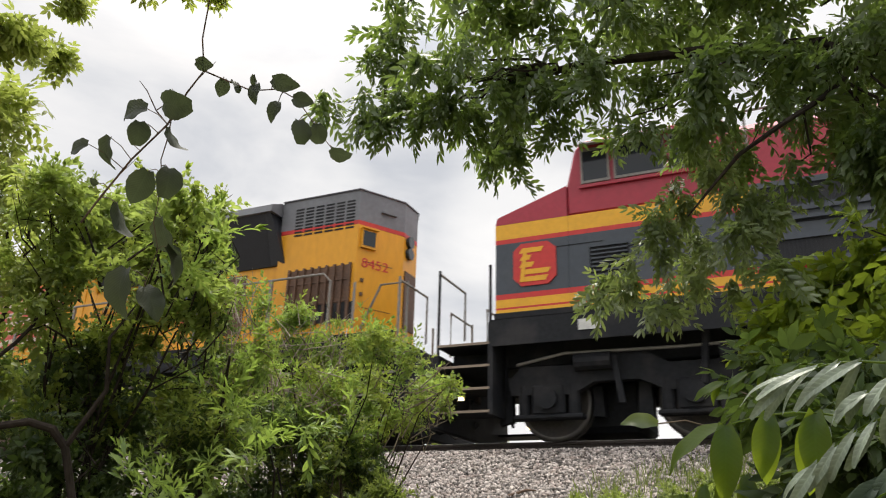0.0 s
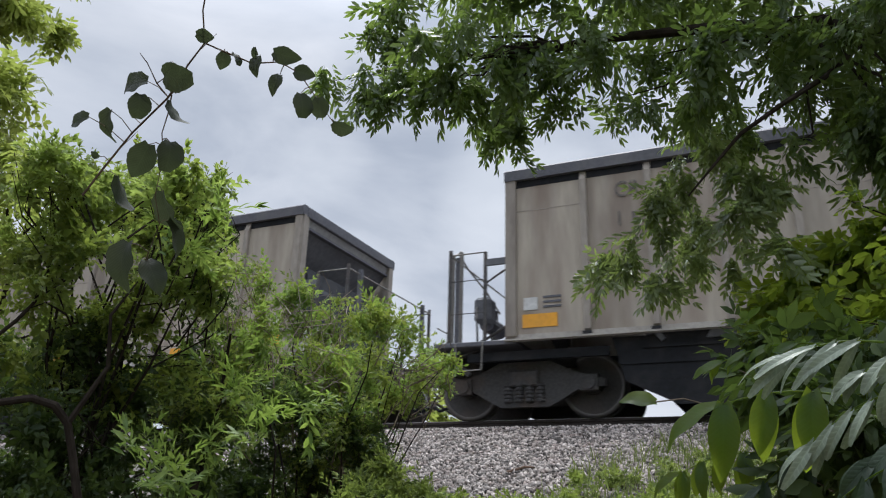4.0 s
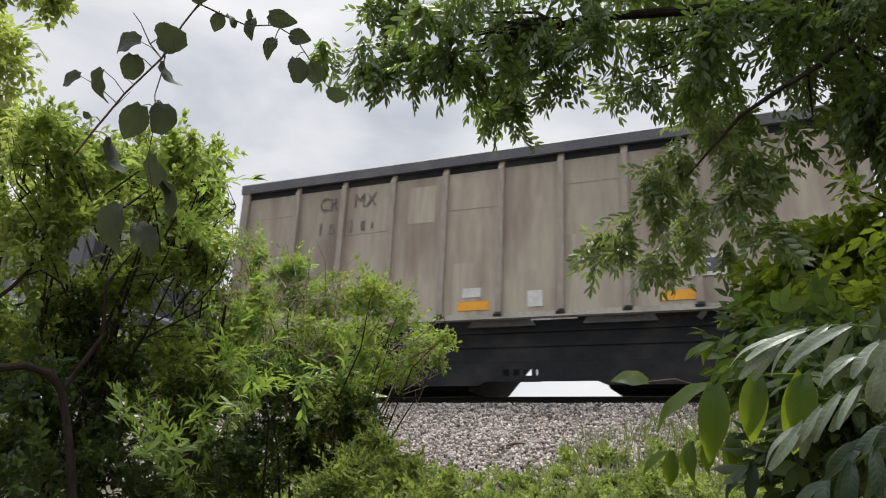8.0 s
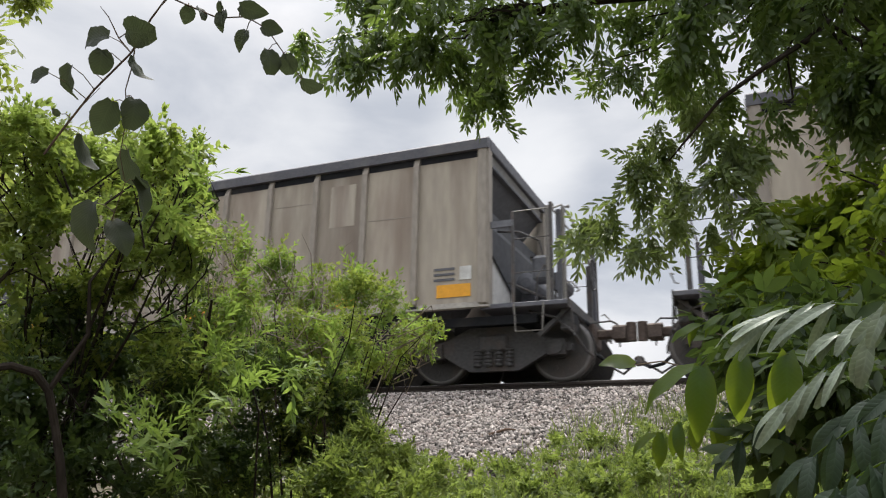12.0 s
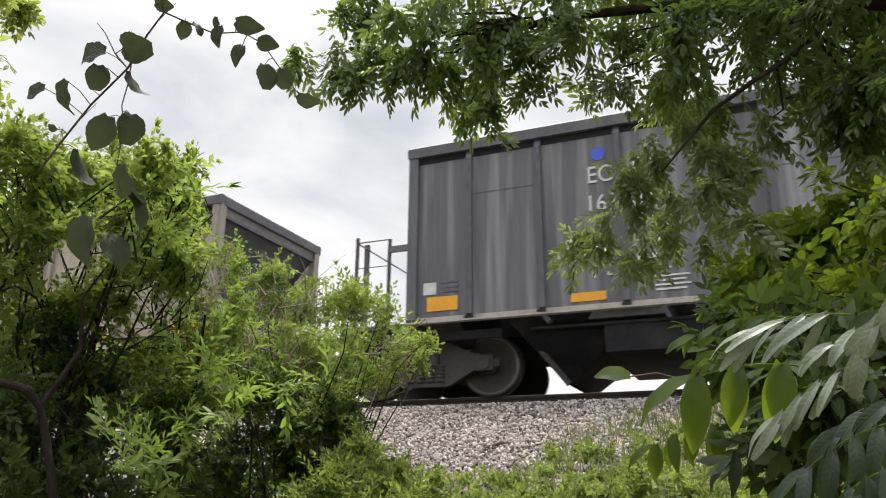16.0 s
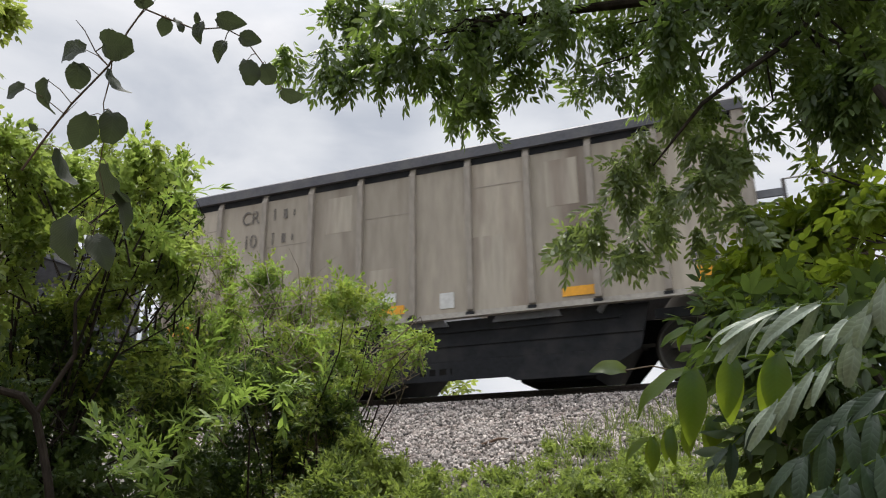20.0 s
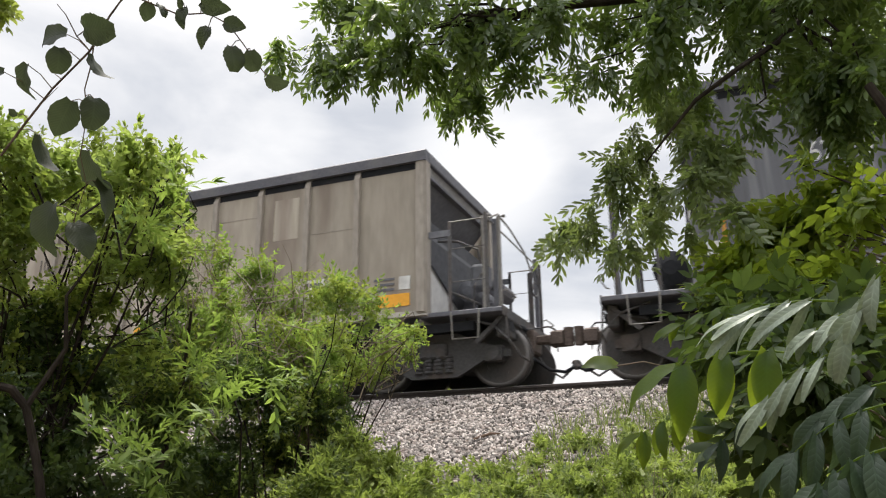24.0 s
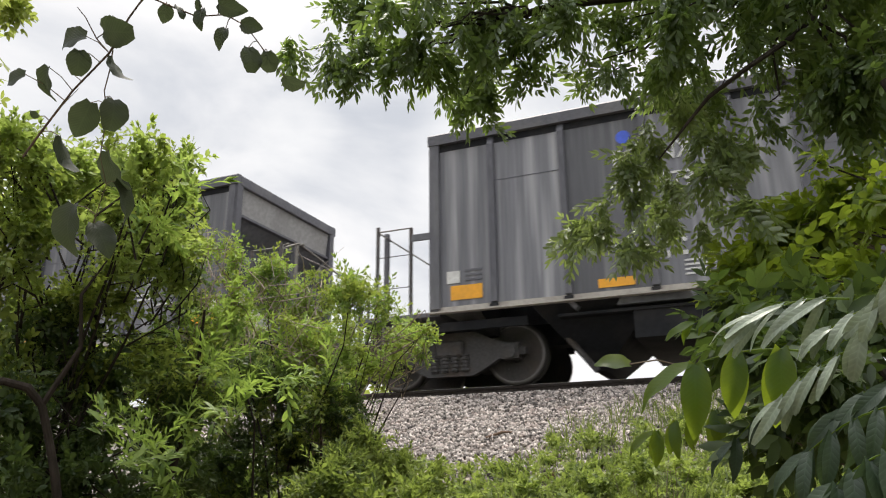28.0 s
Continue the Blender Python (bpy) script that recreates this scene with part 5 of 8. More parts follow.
def locomotive(label, scheme):
    """A six-axle diesel locomotive; x runs from the face of its nose back along the hood, z from the rail."""
    up = scheme == "yellow"
    loco = thing("locomotive", label, "locomotive", "locomotives of the train")
    main = "yellow" if up else "belle_dark"
    roof = "loco_grey" if up else "belle_red"
    L, W, H = 19.1, 1.55, 0.98
    deck = 1.68
    # frame and deck
    part("frame", B(-0.9, L + 0.9, -1.0, 1.0, 1.08, 1.5, bevel=0.02), M["coal"], loco, "black underframe")
    part("deck", B(-0.1, L + 0.9, -W, W, 1.50, deck - 0.1), M["coal"], loco)
    part("deck_edge", B(-0.02, L + 0.2, -W - 0.012, -W + 0.02, deck + 0.01, deck + 0.09), M["yellow" if up else "coal"], loco, "walkway edge")
    part("deck_skirt", B(-0.1, L + 0.9, -W - 0.006, -W + 0.02, 1.3, deck + 0.008), M["coal"], loco, "black frame side")
    part("deck_edge", B(0.6, L - 1.2, W - 0.02, W + 0.01, deck - 0.26, deck), M["yellow" if up else "belle_yellow"], loco)
    # nose and cab
    nose = [(0.0, deck + 0.06), (-0.02, 3.2), (0.1, 3.38), (1.1, 3.5), (1.1, deck + 0.06)]
    if up:
        part("nose", prism(nose, -W, W, bevel=0.05), M[main], loco, "yellow wide nose")
    else:
        bands = ((1.70, 1.82, "belle_yellow"), (1.82, 1.85, "loco_red"), (1.85, 1.97, "belle_yellow"), (1.97, 2.05, "loco_red"), (2.05, 2.83, "belle_dark"), (2.83, 2.90, "loco_red"), (2.90, 3.14, "belle_yellow"))
        for z0, z1, c in bands:
            part("nose_band", B(0.0, 1.10, -W, W, z0, z1), M[c], loco)
        part("nose_top", prism([(0.0, 3.144), (0.03, 3.26), (1.1, 3.62), (1.1, 3.144)], -W, W), M["belle_red"], loco, "red sloping nose top")
    cab = [(1.22, deck - 0.1), (1.22, 3.40), (1.34, 4.16), (1.5, 4.27), (2.9, 4.27), (2.98, 4.18), (2.98, deck - 0.1)]
    if up:
        part("cab", prism([(1.104, deck + 0.06), (1.104, 3.5), (3.36, 3.5), (3.36, deck + 0.06)], -W, W), M[main], loco)
        part("cab_top", prism([(1.104, 3.504), (1.2, 4.2), (1.36, 4.33), (3.26, 4.33), (3.36, 4.22), (3.36, 3.504)], -W + 0.03, W - 0.03, bevel=0.03), M[roof], loco, "grey cab top")
        part("cab_stripe", B(3.0, 3.35, -W - 0.006, W + 0.006, 3.5, 3.57), M["loco_red"], loco, "red stripe")
    else:
        for z0, z1, c in bands:
            part("cab_band", B(1.104, 3.36, -W, W, z0, z1), M[c], loco)
        part("cab_top", prism([(1.104, 3.144), (1.104, 3.62), (1.24, 4.2), (1.4, 4.33), (3.26, 4.33), (3.36, 4.22), (3.36, 3.144)], -W + 0.01, W - 0.01, bevel=0.03), M["belle_red"], loco, "red cab top")
    for x0, x1, nm in ((1.36, 1.72, "cab_window"), (1.84, 2.5, "cab_window"), (2.62, 2.98, "cab_window")):
        for s in (-1, 1):
            y = s * (W - 0.02)
            w = part(nm, B(x0, x1, min(y, y + s * 0.03), max(y, y + s * 0.03), 3.64, 4.12), M["window"], loco, "dark cab window")
            bm = bmesh.new()
            for a0, a1, b0, b1 in ((x0 - 0.03, x1 + 0.03, 3.60, 3.64), (x0 - 0.03, x1 + 0.03, 4.12, 4.16), (x0 - 0.03, x0, 3.64, 4.12), (x1, x1 + 0.03, 3.64, 4.12)):
                box(bm, a0, a1, min(y, y + s * 0.045), max(y, y + s * 0.045), b0, b1)
            part("window_frame", bm, M["rail_pipe"], w)
    for s in (-1, 1):
        y = s * (W - 0.01)
        part("sun_visor", prism_x([(y, 4.26), (y + s * 0.3, 4.12), (y + s * 0.3, 4.10), (y, 4.23)], 1.3, 2.66), M["visor"], loco, "pale window awning")
    part("windshield", prism([(1.10, 3.66), (1.2, 4.16), (1.17, 4.16), (1.08, 3.66)], -1.2, 1.2), M["window"], loco, "dark sloping windshield")
    part("nose_hand_rail", pipe((0.45, -1.2, 3.4), (0.45, -1.2, 3.58), (1.08, -1.2, 3.68), (1.08, -1.2, 3.5), r=0.014), M["rail_pipe"], loco)
    # wide electrical cabinet behind the cab
    part("cabinet", B(3.364, 7.2, -W + 0.01, W - 0.01, deck + (0.06 if up else 0.02), 3.46, bevel=0.02), M[main], loco)
    part("cabinet_roof", prism_x([(-1.2, 3.464), (1.2, 3.464), (1.2, 4.2), (0.95, 4.42), (-0.95, 4.42), (-1.2, 4.2)], 3.364, 7.15), M[roof], loco, "tall upper cabinet behind the cab")
    for s in (-1, 1):
        y = s * (W - 0.01)
        slots = [(3.62, 5.71, 2.82, 3.11), (3.62, 5.71, 2.1, 2.36)] + ([(5.93, 7.02, 2.7, 3.36)] if up else [])
        for x0, x1, z0, z1 in slots:
            g = part("intake_grille", B(x0, x1, min(y, y + s * 0.01), max(y, y + s * 0.01), z0, z1), M["brown" if up else "mesh_black"], loco, "dark louvred intake")
            bm = bmesh.new()
            n = int((x1 - x0) / 0.05)
            for k in range(n):
                x = x0 + (x1 - x0) * (k + 0.5) / n
                box(bm, x - 0.007, x + 0.007, min(y, y + s * 0.026), max(y, y + s * 0.026), z0, z1)
            part("louvre", bm, M["brown" if up else "coal"], g)
            bm = bmesh.new()
            for a0, a1, b0, b1 in ((x0 - 0.07, x1 + 0.07, z0 - 0.08, z0), (x0 - 0.07, x1 + 0.07, z1, z1 + 0.08), (x0 - 0.07, x0, z0, z1), (x1, x1 + 0.07, z0, z1)):
                box(bm, a0, a1, min(y, y + s * 0.04), max(y, y + s * 0.04), b0, b1)
            part("grille_frame", bm, M[main], g)
        part("cabinet_ledge", B(3.45, 5.8, min(y, y + s * 0.05), max(y, y + s * 0.05), 2.62, 2.66), M[main], loco)
        part("cabinet_gap", B(3.45, 5.8, min(y, y + s * 0.012), max(y, y + s * 0.012), 2.59, 2.615), M["coal"], loco)
        part("cabinet_step", B(5.80, 5.84, min(y, y + s * 0.025), max(y, y + s * 0.025), deck + 0.06, 3.42), M[main], loco)
        g = part("nose_vent", B(1.99, 2.45, min(s * W, s * (W + 0.01)), max(s * W, s * (W + 0.01)), 1.95, 2.38) if up else B(1.4, 1.95, min(s * W, s * (W + 0.01)), max(s * W, s * (W + 0.01)), 2.21, 2.62), M["coal"], loco, "dark louvred vent")
        bm = bmesh.new()
        for k in range(7):
            z = (1.97 if up else 2.24) + 0.06 * k
            box(bm, 2.0 if up else 1.42, 2.44 if up else 1.93, min(s * W, s * (W + 0.03)), max(s * W, s * (W + 0.03)), z, z + 0.022)
        part("louvre", bm, M[main], g)
        for x0, x1, z0, z1 in ((1.6, 2.7, 2.55, 2.57), (3.33, 3.345, 1.8, 3.4), (0.9, 1.6, 2.68, 2.69), (2.72, 2.735, 1.8, 2.5)):
            part("door_seam", B(x0, x1, min(s * W, s * (W + 0.006)), max(s * W, s * (W + 0.006)), z0, z1), M["brown" if up else "coal"], loco)
        part("window_ledge", B(1.3, 3.05, min(s * W, s * (W + 0.035)), max(s * W, s * (W + 0.035)), 3.53, 3.58), M[main if up else "belle_red"], loco)
        for x, z in ((1.75, 2.3), (2.62, 2.3), (1.75, 2.05)):
            part("latch", B(x - 0.03, x + 0.03, min(s * W, s * (W + 0.02)), max(s * W, s * (W + 0.02)), z, z + 0.06), M["brown" if up else "coal"], loco)
        part("rear_vent", B(7.22, 7.42, min(s * H, s * (W - 0.2)), max(s * H, s * (W - 0.2)), 1.85, 2.9, bevel=0.01), M["brown"], loco)
        g = part("upper_grille", B(5.95, 7.08, min(s * 1.2, s * 1.24), max(s * 1.2, s * 1.24), 3.72, 4.32, bevel=0.01), M["mesh_black"], loco, "black screened blower box")
        bm = bmesh.new()
        for k in range(18):
            box(bm, 5.98 + 0.06 * k, 6.0 + 0.06 * k, min(s * 1.24, s * 1.255), max(s * 1.24, s * 1.255), 3.74, 4.30)
        part("grille_bar", bm, M["coal"], g)
        part("upper_stripe", B(4.7, 5.85, min(s * 1.2, s * 1.21), max(s * 1.2, s * 1.21), 3.47, 3.55), M["loco_red"], loco, "red stripe")
        for x in (3.6, 4.75, 5.85, 6.95):
            part("roof_rail_post", B(x - 0.02, x + 0.02, s * 1.22 - 0.015, s * 1.22 + 0.015, 3.55, 4.5), M["rail_pipe"], loco)
        part("roof_rail", pipe((3.4, s * 1.22, 4.5), (7.0, s * 1.22, 4.5), (7.12, s * 1.22, 4.42), (7.2, s * 1.22, 3.5), r=0.02), M["rail_pipe"], loco)
    # narrow engine hood
    part("hood", B(7.2, 12.8, -H, H, deck + 0.02, 3.86, bevel=0.02), M[main], loco)
    part("hood_roof", prism_x([(-H, 3.864), (H, 3.864), (H, 3.96), (H - 0.14, 4.1), (-H + 0.14, 4.1), (-H, 3.96)], 7.2, 12.8), M[roof], loco, "hood roof")
    part("hood_stripe", B(7.2, 12.8, -H - 0.006, H + 0.006, 3.80, 3.87), M["loco_red"], loco, "red stripe")
    for k in range(7):
        x = 7.65 + 0.75 * k
        for s in (-1, 1):
            part("hood_door", B(x - 0.335, x + 0.335, s * (H + 0.008) - 0.008, s * (H + 0.008) + 0.008, deck + 0.1, 3.76, bevel=0.004), M[main], loco)
            part("latch", B(x + 0.2, x + 0.27, s * (H + 0.02) - 0.012, s * (H + 0.02) + 0.012, 3.56, 3.66), M["coal"], loco)
            part("latch", B(x + 0.2, x + 0.26, s * (H + 0.02) - 0.012, s * (H + 0.02) + 0.012, 1.95, 2.02), M["coal"], loco)
    part("brake_hatch", prism([(7.2, 4.1), (9.25, 4.1), (8.85, 4.4), (7.2, 4.45)], -0.8, 0.8, bevel=0.03), M[roof], loco, "roof hatch")
    part("exhaust", B(11.3, 12.0, -0.35, 0.35, 4.1, 4.25, bevel=0.03), M["coal"], loco)
    horn = part("horn", tube(bmesh.new(), [(9.95, -0.3, 4.46), (10.05, -0.3, 4.46), (10.3, -0.3, 4.46), (10.6, -0.3, 4.46), (10.76, -0.3, 4.46)], [0.1, 0.05, 0.035, 0.05, 0.1], 10), M["coal"], loco, "black air horn")
    part("horn_bracket", B(10.3, 10.38, -0.34, -0.26, 4.08, 4.56), M["coal"], horn)
    # flared radiators and rear hood
    part("radiator_core", B(12.8, 17.3, -H, H, deck + 0.02, 3.5), M[main], loco)
    for s in (-1, 1):
        pr = [(s * (H + 0.04), 3.24), (s * (H + 0.36), 4.16), (s * 0.2, 4.16), (s * 0.2, 3.24)]
        part("radiator_wing", prism_x(pr, 12.85, 17.1), M["mesh_black"], loco, "black flared radiator screen")
        part("radiator_end", prism_x([(s * H, 3.2), (s * (H + 0.05), 3.2), (s * (H + 0.38), 4.162), (s * H, 4.162)], 12.79, 12.85), M[main], loco)
        part("radiator_end", hull([(17.104, s * (H + 0.04), 3.24), (17.46, s * (H + 0.11), 3.24), (17.22, s * (H + 0.36), 4.16), (17.104, s * (H + 0.36), 4.16), (17.104, s * 0.9, 3.24), (17.46, s * 0.9, 3.24), (17.22, s * 0.9, 4.16), (17.104, s * 0.9, 4.16)]), M["mesh_black"], loco, "slanted black end of the radiator screen")
    part("radiator_roof", prism_x([(-1.4, 4.164), (1.4, 4.164), (1.38, 4.3), (1.1, 4.42), (-1.1, 4.42), (-1.38, 4.3)], 12.75, 17.28), M[roof], loco, "grey radiator roof")
    hh = H + 0.1
    e, end = 18.93, 19.40
    plan = [(17.3, -hh), (e, -hh), (end, -0.26), (end, 0.26), (e, hh), (17.3, hh)]
    part("rear_hood_low", prism_z(plan, deck + 0.02, 3.78), M[main], loco, "rear hood with cut corners")
    part("rear_hood_top", prism_z(plan, 3.862, 4.43), M[roof], loco, "grey rear hood top")
    part("rear_stripe", prism_z([(17.32, -hh - 0.004), (e, -hh - 0.004), (end + 0.004, -0.262), (end + 0.004, 0.262), (e, hh + 0.004), (17.32, hh + 0.004)], 3.784, 3.858), M["loco_red"], loco, "red stripe")
    part("roof_lip", prism_z([(17.3, -hh - 0.02), (e + 0.01, -hh - 0.02), (end + 0.02, -0.27), (end + 0.02, 0.27), (e + 0.01, hh + 0.02), (17.3, hh + 0.02)], 4.434, 4.455), M["chord"], loco, "dark roof edge")
    part("roof_grab", pipe((19.1, -0.5, 4.45), (19.1, -0.5, 4.53), (19.1, 0.3, 4.53), (19.1, 0.3, 4.45), r=0.014), M["rail_pipe"], loco)
    for s in (-1, 1):
        y = s * hh
        for q in range(6):
            bm = bmesh.new()
            for r in range(9):
                box(bm, 17.6 + 0.215 * q, 17.77 + 0.215 * q, min(y, y + s * 0.006), max(y, y + s * 0.006), 3.72 + 0.063 * r, 3.752 + 0.063 * r)
            part("roof_louvre", bm, M["coal"], loco)
        g = part("cooling_grille", B(17.6, 18.82, min(y, y + s * 0.012), max(y, y + s * 0.012), 2.05, 3.05), M["brown"], loco, "barred dark cooling opening")
        bm = bmesh.new()
        for k in range(9):
            x = 17.6 + 1.24 * k / 8
            box(bm, x - 0.02, x + 0.02, min(y, y + s * 0.05), max(y, y + s * 0.05), 2.03, 3.07)
        for z in (2.4, 2.78):
            box(bm, 17.6, 18.84, min(y, y + s * 0.03), max(y, y + s * 0.03), z, z + 0.03)
        part("grille_bar", bm, M["brown"], g)
        bm = bmesh.new()
        for k in range(9):
            box(bm, 17.63 + 0.155 * k - 0.02, 17.70 + 0.155 * k, min(y + s * 0.012, y + s * 0.016), max(y + s * 0.012, y + s * 0.016), 2.06, 2.38)
        part("grille_shadow_plate", bm, M["coal"], g)
        part("side_door", B(15.97, 16.58, min(s * H, s * (H + 0.02)), max(s * H, s * (H + 0.02)), 2.04, 3.14), M["brown"], loco, "dark louvred door")
    # fittings on the cut corner: number window, road number, hand hold; lamps and door on the end
    run = Vector((end - e, hh - 0.26, 0)).normalized()
    cut = Matrix((run, (0, 0, 1), run.cross(Vector((0, 0, 1))), )).transposed().to_4x4()
    cut.translation = (e, -hh, 0)
    def on_cut(name, u0, u1, z0, z1, depth, mat, label=""):
        return part(name, box(bmesh.new(), u0, u1, z0, z1, 0.002, depth), M[mat], loco, label, at=cut)
    on_cut("number_box", 0.06, 0.36, 3.36, 3.70, 0.05, main)
    on_cut("rear_window", 0.09, 0.33, 3.40, 3.67, 0.056, "window", "dark number window")
    on_cut("window_hood", 0.05, 0.37, 3.70, 3.73, 0.10, main)
    for z0, z1 in ((2.3, 2.31), (3.12, 3.13)):
        on_cut("door_seam", 0.12, 0.72, z0, z1, 0.006, "brown")
    on_cut("hand_hold", 0.45, 0.75, 4.1, 4.13, 0.05, "loco_grey")
    for z in (2.75, 2.5):
        on_cut("latch", 0.1, 0.16, z, z + 0.06, 0.02, "brown")
    for z in (3.5, 3.72):
        part("rear_lamp", tube(bmesh.new(), [(end, -0.08, z), (end + 0.07, -0.08, z)], 0.11, 14), M["window"], loco, "round rear lamp")
    part("rear_door", B(end, end + 0.02, -0.2, 0.22, 2.1, 3.15), M["brown"], loco, "brown rear door")
    if up:
        num = words("8452", 0.24, 0, 0, 0, M["loco_red"], loco, "road_number")
        num.matrix_basis = cut @ Matrix.Translation((0.1, 3.02, 0.006)) @ Matrix.Diagonal((1.15, 1, 1, 1))
    part("end_brace", pipe((e + 0.15, -1.05, 1.9), (e + 0.5, -1.05, 2.62), (e + 1.0, -1.05, 2.62), (e + 1.0, -1.05, 1.6), r=0.022), M["rail_pipe"], loco)
    # fuel tank
    part("fuel_tank", prism_x([(-1.42, 1.12), (1.42, 1.12), (1.5, 1.02), (1.5, 0.62), (1.1, 0.18), (-1.1, 0.18), (-1.5, 0.62), (-1.5, 1.02)], 5.95, 12.75), M["tan"] if up else M["coal"], loco, "long dusty fuel tank")
    part("tank_bracket", B(5.25, 5.945, -1.25, 1.25, 0.25, 1.08, bevel=0.04), M["coal"], loco, "black air tank rack")
    part("tank_bracket", B(12.755, 13.6, -1.25, 1.25, 0.25, 1.08, bevel=0.04), M["coal"], loco, "black air tank rack")
    for x in (5.75, 13.15):
        part("air_hose", tube(bmesh.new(), [(x, -1.25, 1.3), (x - 0.15, -1.3, 0.7), (x - 0.4, -1.25, 0.35), (x - 0.7, -1.2, 0.6)], 0.03, 6), M["coal"], loco)
    loco_truck(loco, 2.61, "tan" if up else "coal")
    loco_truck(loco, 16.42, "tan" if up else "coal")
    loco_pilot(loco, 0.0, -1, "rail_pipe" if up else "tan")
    loco_pilot(loco, L, 1, "rail_pipe" if up else "tan")
    # walkway rails
    for s in (-1, 1):
        y = s * (W - 0.04)
        part("walk_rail", pipe((7.3, y, 2.4), (7.45, y, 2.76), (L - 0.5, y, 2.76), (L - 0.36, y, 2.62), (L - 0.36, y, deck - 0.1), r=0.02), M["rail_pipe"], loco)
        for k in range(8):
            x = 7.69 + 1.22 * k if k < 4 else 12.9 + 1.55 * (k - 4)
            part("rail_post", B(x - 0.03, x + 0.03, y - 0.02, y + 0.02, deck - 0.1, 2.76), M["rail_pipe"], loco)
    y = -W - 0.004
    if up:
        words("8452", 0.68, 1.5, 2.8, y, M["loco_red"], loco, "road_number", stretch=1.02)
        words("BUILDING AMERICA", 0.235, 12.83, 2.7, -H - 0.024, M["brown"], loco, "slogan", stretch=0.9)
        flag_art(loco, 8.05, 11.9, 2.05, 3.62, -H - 0.024)
        sh = [(15.3, 2.2), (15.3, 2.75), (15.55, 2.82), (15.8, 2.75), (15.8, 2.2), (15.55, 2.08)]
        sh = [(15.36 + (x - 15.55) * 0.95, z + 0.2) for x, z in sh]
        part("shield_emblem", prism(sh, -H - 0.028, -H - 0.018), M["flag_red"], loco, "small red and blue shield shape")
        part("shield_top", prism([(15.12, 2.72), (15.12, 2.95), (15.36, 3.02), (15.6, 2.95), (15.6, 2.72)], -H - 0.034, -H - 0.029), M["navy"], loco)
    else:
        oct_ = [(0.28, 2.26), (0.28, 2.68), (0.40, 2.79), (0.80, 2.79), (0.92, 2.68), (0.92, 2.26), (0.80, 2.14), (0.40, 2.14)]
        e8 = part("emblem", prism(oct_, -W - 0.02, -W - 0.001), M["loco_red"], loco, "red eight-sided emblem with golden bars")
        for x0, x1, z0 in ((0.37, 0.74, 2.64), (0.38, 0.56, 2.53), (0.37, 0.60, 2.42), (0.40, 0.84, 2.31), (0.37, 0.80, 2.2)):
            part("emblem_bar", prism([(x0, z0), (x1 - 0.04, z0), (x1, z0 + 0.075), (x0 + 0.05, z0 + 0.075)], -W - 0.026, -W - 0.021), M["belle_yellow"], e8)
        part("emblem_bar", prism([(0.38, 2.2), (0.44, 2.2), (0.5, 2.7), (0.44, 2.7)], -W - 0.031, -W - 0.027), M["belle_yellow"], e8)
        part("pale_panel", B(1.2, 1.5, -W - 0.02, -W - 0.011, 1.43, 1.58), M["placard"], loco)
        part("pale_panel", B(5.0, 5.5, -W - 0.02, -W - 0.011, 1.43, 1.6), M["placard"], loco)
        for z0, z1, c in bands:
            if c != "belle_dark":
                part("side_band", B(3.37, 7.19, -W + 0.002, -W + 0.0095, z0, z1), M[c], loco)
                part("side_band", B(7.205, 17.0, -H - 0.03, -H - 0.022, z0, z1), M[c], loco)
        part("upper_band", B(3.37, 7.19, -W + 0.002, -W + 0.0095, 3.145, 3.45), M["belle_red"], loco)
    return loco


yellow_loco = locomotive("yellow and grey diesel locomotive with painted flag", "yellow")
red_loco = locomotive("red, yellow and dark slate diesel locomotive with emblem", "belle")


# ---- foliage ----
def leaflet(length, width, fold=0.18, bend=0.15, blunt=0.0):
    """One leaf blade along +x with a folded midrib and a drooping tip: 8 points, 8 triangles-worth of faces as quads."""
    l, w = length, width / 2
    return np.array([(0, 0, 0), (0.28 * l, -0.82 * w, fold * w), (0.28 * l, 0, 0.0), (0.28 * l, 0.82 * w, fold * w),
                     ((0.62 + blunt) * l, -0.86 * w, fold * w - 0.35 * bend * l), ((0.62 + blunt) * l, 0, -0.35 * bend * l), ((0.62 + blunt) * l, 0.86 * w, fold * w - 0.35 * bend * l),
                     (l, 0, -bend * l)])


LEAF_FACES = np.array([(0, 1, 2), (0, 2, 3), (1, 4, 5), (1, 5, 2), (2, 5, 6), (2, 6, 3), (4, 7, 5), (5, 7, 6)])


def basis(along, up):
    x = along / np.linalg.norm(along)
    y = np.cross(up, x)
    y /= max(np.linalg.norm(y), 1e-6)
    return np.column_stack((x, y, np.cross(x, y)))


